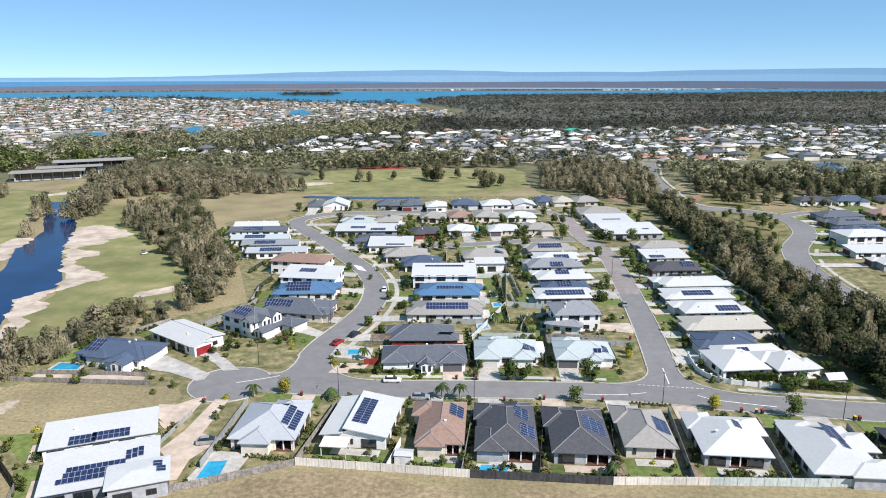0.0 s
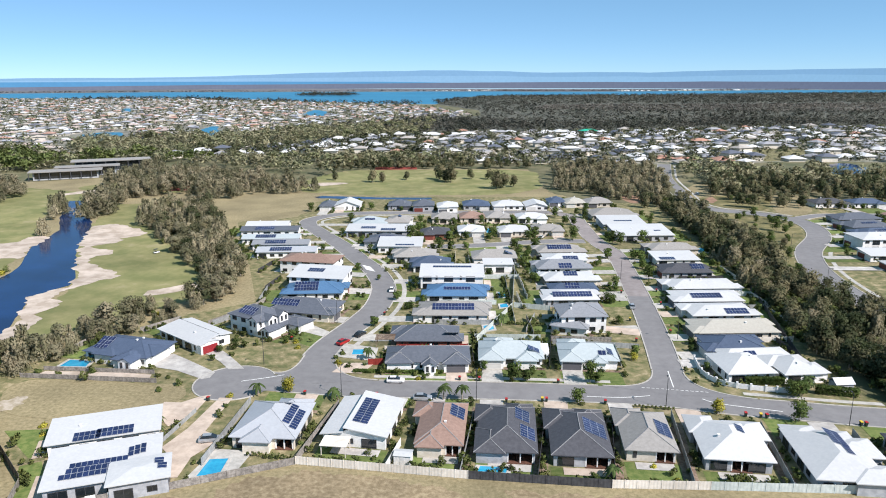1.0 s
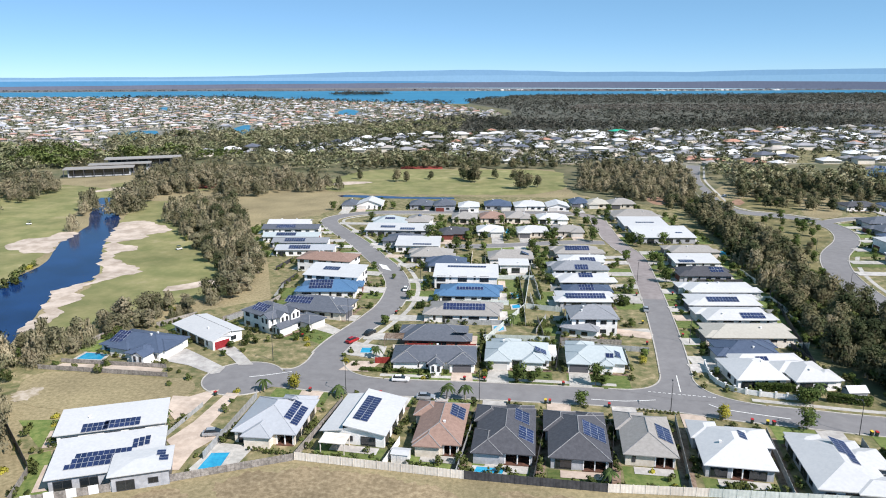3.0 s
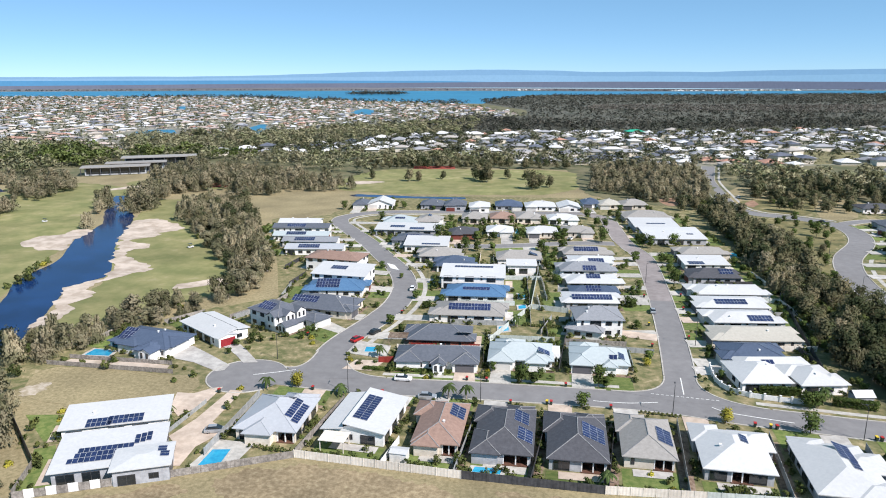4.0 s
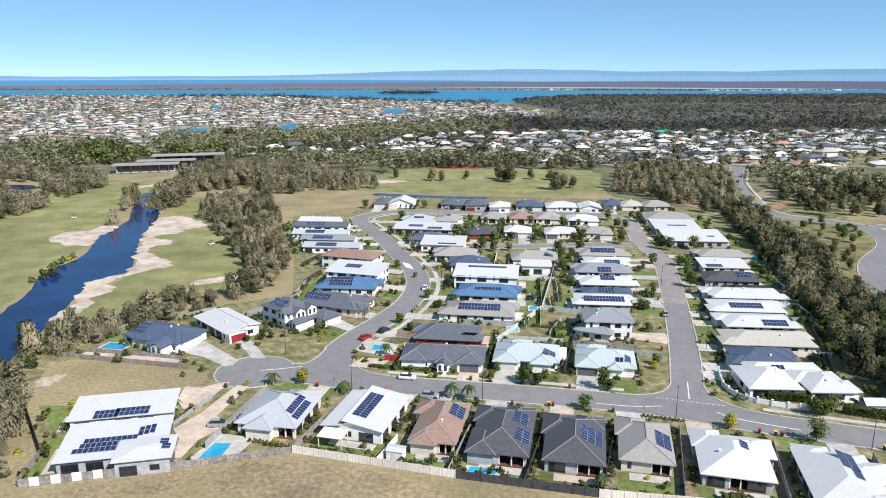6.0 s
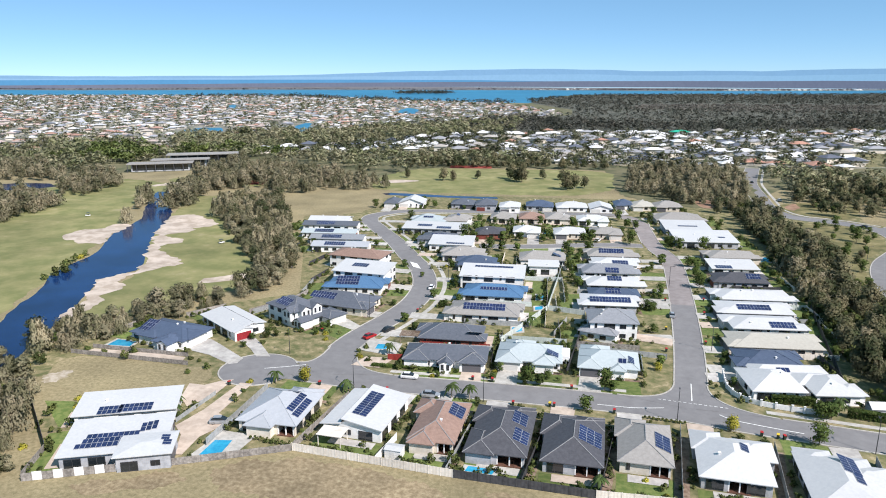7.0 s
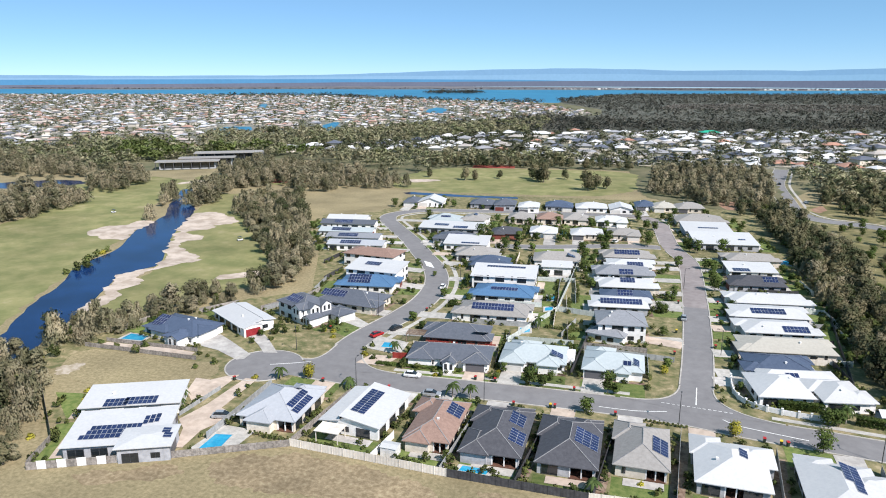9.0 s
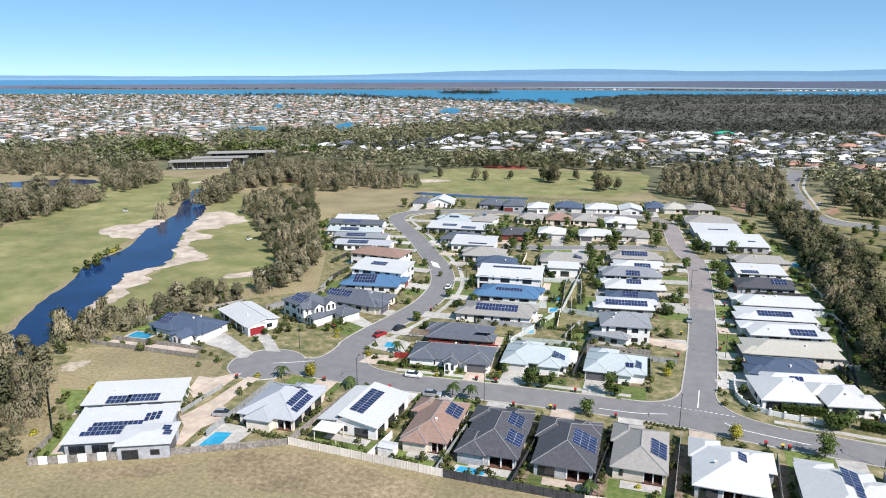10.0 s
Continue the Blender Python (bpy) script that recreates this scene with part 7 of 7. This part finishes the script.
for i, (x, y, h) in enumerate(((-17.2, 150.0, 3.6), (-21.6, 149.6, 3.6), (-66.4, 144.6, 2.8), (-47.5, 146.0, 2.2), (-13.0, 203.0, 3.5), (64.5, 168.5, 4.2), (-81.5, 126.0, 2.6), (-79.5, 122.5, 2.4), (-46.0, 170.0, 3.0), (16.4, 122.0, 2.6))):
    palm(x, y, h, i)
for x, y, k, s in ((-59.7, 147.0, GOLD, 1.1), (41.1, 153.6, GOLD, 0.95), (-6.0, 163.2, STREET, 1.0), (-2.6, 163.2, STREET, 0.8), (9.8, 153.2, STREET, 0.95), (13.0, 165.0, STREET, 1.0), (15.0, 165.6, STREET, 0.8), (58.0, 152.4, STREET, 1.05), (-71.0, 190.0, STREET, 0.8), (-51.4, 195.4, STREET, 0.85), (60.5, 165.4, STREET, 1.0),
                    (62.8, 166.0, STREET, 1.0), (-87.0, 266.0, STREET, 0.8), (-51.0, 222.0, STREET, 0.8), (25.5, 185, STREET, 0.9), (25.0, 182, GOLD, 0.6), (-63.5, 245, STREET, 0.7), (24, 250, STREET, 0.8), (36.5, 292, STREET, 1.2), (38, 270, STREET, 0.9), 
                    (-40.5, 316, STREET, 1.3), (-48, 312, STREET, 1.2), (-29, 322, STREET, 1.2), (-9, 328, STREET, 1.1), (-66, 330, STREET, 1.1), (-64, 300, STREET, 1.1), (-11.0, 270, STREET, 0.9)):
    plant(k, x, y, s)
for x, y in ((-60, 127), (-58, 122), (-47.5, 124), (-47, 130), (-28.0, 126), (-28.5, 131), (-27.8, 136), (-13.5, 126), (-12.8, 122), (-13.0, 132), (-13.6, 137), (-24, 146), (-5, 150), (-71, 137), (-70, 132), (-72.5, 142), (-86, 170), (-84, 166), (-70, 178), (-68, 174), (-54, 172), (-55, 169), (-53, 166), (-50, 164), (-46, 166), (-40, 162), (-36, 162), (-31, 162), (-26, 163), (-97, 110), (-96, 115), (-106, 121), (-101, 124), (-96, 126), (-91, 142), (-88, 146), (-113, 144), (-122, 146)):
    plant(SHRUBS, x, y, 1.0)
for i in range(16):
    PLANTING.append((-64 + i * 1.3, 117.4 + 0.02 * i + 0.1 * (i % 3), 0.7))
    PLANTING.append((22 + i * 0.95, 153.6, 0.55))
    PLANTING.append((-43.5 + i * 1.05, 118.2, 0.6))
    PLANTING.append((-11 + i * 0.72, 204.6, 0.75))
scrub = random.Random(77)
BELT = [(60, 440), (67, 330), (69, 290), (73, 262), (74, 210), (77, 192), (85, 162), (108, 172), (103, 205), (97, 235), (94, 262), (92, 285), (89, 335), (79, 375), (75, 404), (72, 425)]
for i in range(2400):
    x, y = scrub.uniform(58, 116), scrub.uniform(160, 440)
    if inside(x, y, BELT):
        PLANTING.append((x, y, scrub.uniform(1.2, 2.6)))
planting_mesh()


# ---- special buildings ----
def pergola(x, y, rot, w, d, high, material, label, slat=0.24):
    root = new("pergola")
    root.matrix_basis = pose(x, y, 0, 0, 0, rot)
    tagged(root, label, "pergola")
    for sx in (-w / 2, w / 2):
        for sy in (-d / 2, d / 2):
            part("post", solid([(sx - 0.08, sy - 0.08, 0, sx + 0.08, sy + 0.08, high)]), material, root)
    for i in range(7):
        yy = -d / 2 + i * d / 6
        part("slat", solid([(-w / 2 - 0.3, yy - slat / 2, high, w / 2 + 0.3, yy + slat / 2, high + 0.14)]), material, root)


pergola(-39.0, 121.9, 3, 5.0, 3.6, 2.6, M_FENCE["cream"], "cream awning on posts over a back terrace", 0.62)


def garden_shed(x, y, rot, w, d, label):
    root = new("garden_shed")
    root.matrix_basis = pose(x, y, 0, 0, 0, rot)
    tagged(root, label, "shed")
    part("wall", solid([(-w / 2, -d / 2, 0, w / 2, d / 2, 2.05)]), M_FENCE["white"], root)
    bm = bmesh.new()
    shell(bm, roof_faces("gable", w + 0.3, d + 0.3, 2.05, 12)[0], 0.06)
    part("roof", bm, ROOFS["white"], root)
    part("door", solid([(-0.5, -d / 2 - 0.04, 0.03, 0.5, -d / 2 - 0.005, 1.95)]), M_TRIM, root)


garden_shed(-24.6, 121.0, 2, 3.4, 2.6, "small white metal shed behind a brown-roofed house")
pergola(-43.5, 180.8, 10, 6.0, 4.0, 2.6, M_MULCH, "brown timber pergola between two houses")


def clubhouse():
    root = new("clubhouse")
    root.matrix_basis = pose(-372, 480, 0, 0, 0, 33)
    tagged(root, "low modern golf clubhouse with flat grey roofs", "clubhouse")
    for x, y, w, d, h in ((-4, -10, 50, 16, 6.0), (10, 4, 46, 14, 7.0), (26, 34, 60, 18, 8.0)):
        part("roof", solid([(x - w / 2, y - d / 2, h, x + w / 2, y + d / 2, h + 0.5)]), ROOFS["taupe"], root)
        part("wall", solid([(x - w / 2 + 3, y - d / 2 + 3, 0, x + w / 2 - 3, y + d / 2 - 1, h)]), WALLS["grey"], root)
        part("window_band", solid([(x - w / 2 + 4, y - d / 2 + 2.9, 1, x + w / 2 - 4, y - d / 2 + 2.98, h - 0.6)]), M_GLASS, root)
        for i in range(8):
            px = x - w / 2 + 0.6 + i * (w - 1.2) / 7
            part("column", solid([(px - 0.25, y - d / 2 + 0.4, 0, px + 0.25, y - d / 2 + 0.9, h)]), M_FRAME, root)


clubhouse()
M_RED = mat("red_clay", (0.24, 0.045, 0.035), (0.30, 0.07, 0.05), 0.3, 0.9)
patch("court_red", [(-263, 424), (-236, 436), (-244, 452), (-270, 442)], M_RED, 0.13, "red clay court among the trees", "court", smooth=False)
patch("court_far", [(-152, 556), (-118, 564), (-122, 580), (-156, 573)], M_RED, 0.13, "red clay strip beyond the far fairway", "court", smooth=False)
patch("court_east_red", [(193, 541), (216, 545), (212, 520), (186, 517)], M_RED, 0.13, "red clay strip beyond the eastern houses", "court", smooth=False)


def corner_wall():
    """The white garden wall with piers round the street corner."""
    root = new("garden_wall")
    tagged(root, "white rendered garden wall with piers round a corner house", "wall")
    line = spline([(41.0, 184.5), (41.4, 176.0), (44.0, 170.6), (48.5, 168.4), (55.0, 167.6), (62.0, 167.6)], 2.2)
    for i, (a, b) in enumerate(zip(line, line[1:])):
        v = b - a
        m = pose(a.x, a.y, 0, 0, 0, math.degrees(math.atan2(v.y, v.x)))
        part("wall_panel", solid([(0.2, -0.07, 0.1, v.length - 0.2, 0.07, 1.35)]), M_FENCE["white"], root).matrix_basis = m
        part("pier", solid([(-0.2, -0.2, 0, 0.2, 0.2, 1.6), (-0.26, -0.26, 1.6, 0.26, 0.26, 1.7)]), M_TRIM, root).matrix_basis = m


corner_wall()


def hedge(x0, y0, x1, y1, high, thick):
    r = random.Random(int(x0))
    verts, faces = [], []
    a, b = Vector((x0, y0)), Vector((x1, y1))
    side = Vector((-(b - a).y, (b - a).x)).normalized()
    for i in range(int((b - a).length * 420)):
        q = a.lerp(b, r.random()) + side * r.uniform(-thick / 2, thick / 2)
        p = Vector((q.x, q.y, high * min(1.0, r.uniform(0.1, 1.6))))
        t = [Vector((r.gauss(0, 0.17), r.gauss(0, 0.17), r.gauss(0, 0.14))) for _ in range(3)]
        k = len(verts)
        verts += [p + v for v in t]
        faces.append((k, k + 1, k + 2))
    tagged(new("hedge", mesh_of("hedge", verts, faces, LEAF["street"])), "clipped dark green hedge along a wall", "hedge")


hedge(66.5, 168.6, 76.0, 168.2, 2.0, 1.6)
hedge(51.0, 171.0, 60.5, 172.6, 1.9, 1.3)
hedge(-47.5, 161.4, -24.5, 164.6, 0.6, 1.2)


def garden_tent():
    root = new("garden_shed")
    root.matrix_basis = pose(73.5, 172.5, 0, 0, 0, 15)
    tagged(root, "small white gabled garden shed behind a hedge", "shed")
    part("wall", solid([(-2.2, -1.6, 0, 2.2, 1.6, 2.0)]), WALLS["grey"], root)
    for s in (-1, 1):
        bm = bmesh.new()
        loop = [(-2.5, s * 1.9, 1.95), (2.5, s * 1.9, 1.95), (2.5, 0, 3.1), (-2.5, 0, 3.1)]
        prism(bm, loop if s < 0 else loop[::-1], 0.08)
        part("roof", bm, ROOFS["white"], root)


garden_tent()


# ---- golf course things ----
def golf_cart(x, y, rot):
    root = new("golf_cart")
    root.matrix_basis = pose(x, y, 0.05, 0, 0, rot)
    tagged(root, "small white golf cart with dark canopy on the fairway", "golf cart", "golf carts")
    bm = bmesh.new()
    loft(bm, [(-1.2, 0.55, 0.3, 0.75, 0.06), (-0.3, 0.58, 0.28, 0.7, 0.05), (0.5, 0.58, 0.28, 0.6, 0.05), (1.2, 0.5, 0.3, 0.8, 0.1)])
    part("body", bm, M_CAR["white"], root)
    part("seat", solid([(-0.5, -0.5, 0.7, 0.0, 0.5, 0.85), (-0.6, -0.5, 0.85, -0.48, 0.5, 1.25)]), M_CAR["black"], root)
    part("canopy", solid([(-1.0, -0.6, 1.85, 0.7, 0.6, 1.93)]), M_CAR["black"], root)
    for sx in (-0.9, 0.6):
        for sy in (-0.52, 0.52):
            part("canopy_post", solid([(sx - 0.03, sy - 0.03, 0.6, sx + 0.03, sy + 0.03, 1.86)]), M_POLE, root)
    for sx in (-0.8, 0.85):
        for sy in (-0.5, 0.5):
            bm = bmesh.new()
            bar(bm, (sx, sy - 0.09, 0.23), (sx, sy + 0.09, 0.23), 0.23, 12)
            part("wheel", bm, M_TYRE, root)


golf_cart(-170.1, 268.1, 60)
golf_cart(-278.3, 299.5, 200)


def footbridge(x, y, rot, long, wide):
    root = new("footbridge")
    root.matrix_basis = pose(x, y, 0, 0, 0, rot)
    tagged(root, "low dark timber footbridge over the creek", "bridge")
    part("deck", solid([(-long / 2, -wide / 2, 0.9, long / 2, wide / 2, 1.15)]), M_FENCE["timber"], root)
    for s in (-1, 1):
        part("rail", solid([(-long / 2, s * wide / 2 - 0.06, 2.0, long / 2, s * wide / 2 + 0.06, 2.12)]), M_FENCE["timber"], root)
        for i in range(7):
            px = -long / 2 + i * long / 6
            part("post", solid([(px - 0.08, s * wide / 2 - 0.08, 0.0, px + 0.08, s * wide / 2 + 0.08, 2.0)]), M_FENCE["timber"], root)


footbridge(-270.5, 350, 40, 16.0, 2.4)
for x, y in ((-198.5, 197), (-199.0, 203), (-198.3, 206), (-200.5, 209), (-202.5, 212), (-209.0, 222), (-210.5, 226), (-212, 230)):
    plant(SHRUBS, x, y, 1.7)
for x, y, s in ((-118, 205, 0.6), (-114, 206, 0.65), (-126, 233, 0.7), (-121, 228, 0.75), (-124, 238, 0.8)):
    plant(GUMS, x, y, s)


def shade_sail(x, y):
    root = new("shade_sail")
    root.matrix_basis = pose(x, y, 0, 0, 0, 20)
    tagged(root, "bright green shade roof beside far estate houses", "shade roof")
    bm = bmesh.new()
    shell(bm, roof_faces("hip", 24, 14, 4.0, 18)[0], 0.15)
    part("canopy", bm, mat("green_sheet", (0.02, 0.30, 0.19), (0.03, 0.38, 0.24), 0.5, 0.5), root)
    for sx in (-10, 10):
        for sy in (-5, 5):
            part("post", solid([(sx - 0.15, sy - 0.15, 0, sx + 0.15, sy + 0.15, 4.2)]), M_POLE, root)


shade_sail(29, 968)
for x, y, k in ((-66, 312, 1.2), (-61, 310, 1.1), (-57, 308, 1.0), (-49, 292, 1.1), (-44, 294, 1.2), (-38, 297, 1.0), (-36, 314, 1.2), (-30, 317, 1.1), (-12, 322, 1.2), (-8, 306, 1.1), (-14, 294, 1.3), (-17, 302, 1.1), (-1, 378, 1.1), 
                (-70, 352, 1.0), (-52, 348, 1.0), (-38, 352, 1.0), (-22, 355, 1.1), (-100, 330, 1.0), (-106, 345, 1.0), (-138, 372, 1.1), (-106, 384, 1.0), (-84, 382, 0.9), (-55, 384, 0.9), (-38, 390, 1.0), (-20, 394, 0.9), (2, 400, 1.1), (16, 402, 1.2), (36, 306, 1.2), (40, 322, 1.2), (30, 318, 1.0), (37, 262, 1.0), (36, 278, 1.1), (22, 272, 0.9), (24, 286, 1.0)):
    if clear(x, y, 0.6):
        plant(STREET, x, y, k)
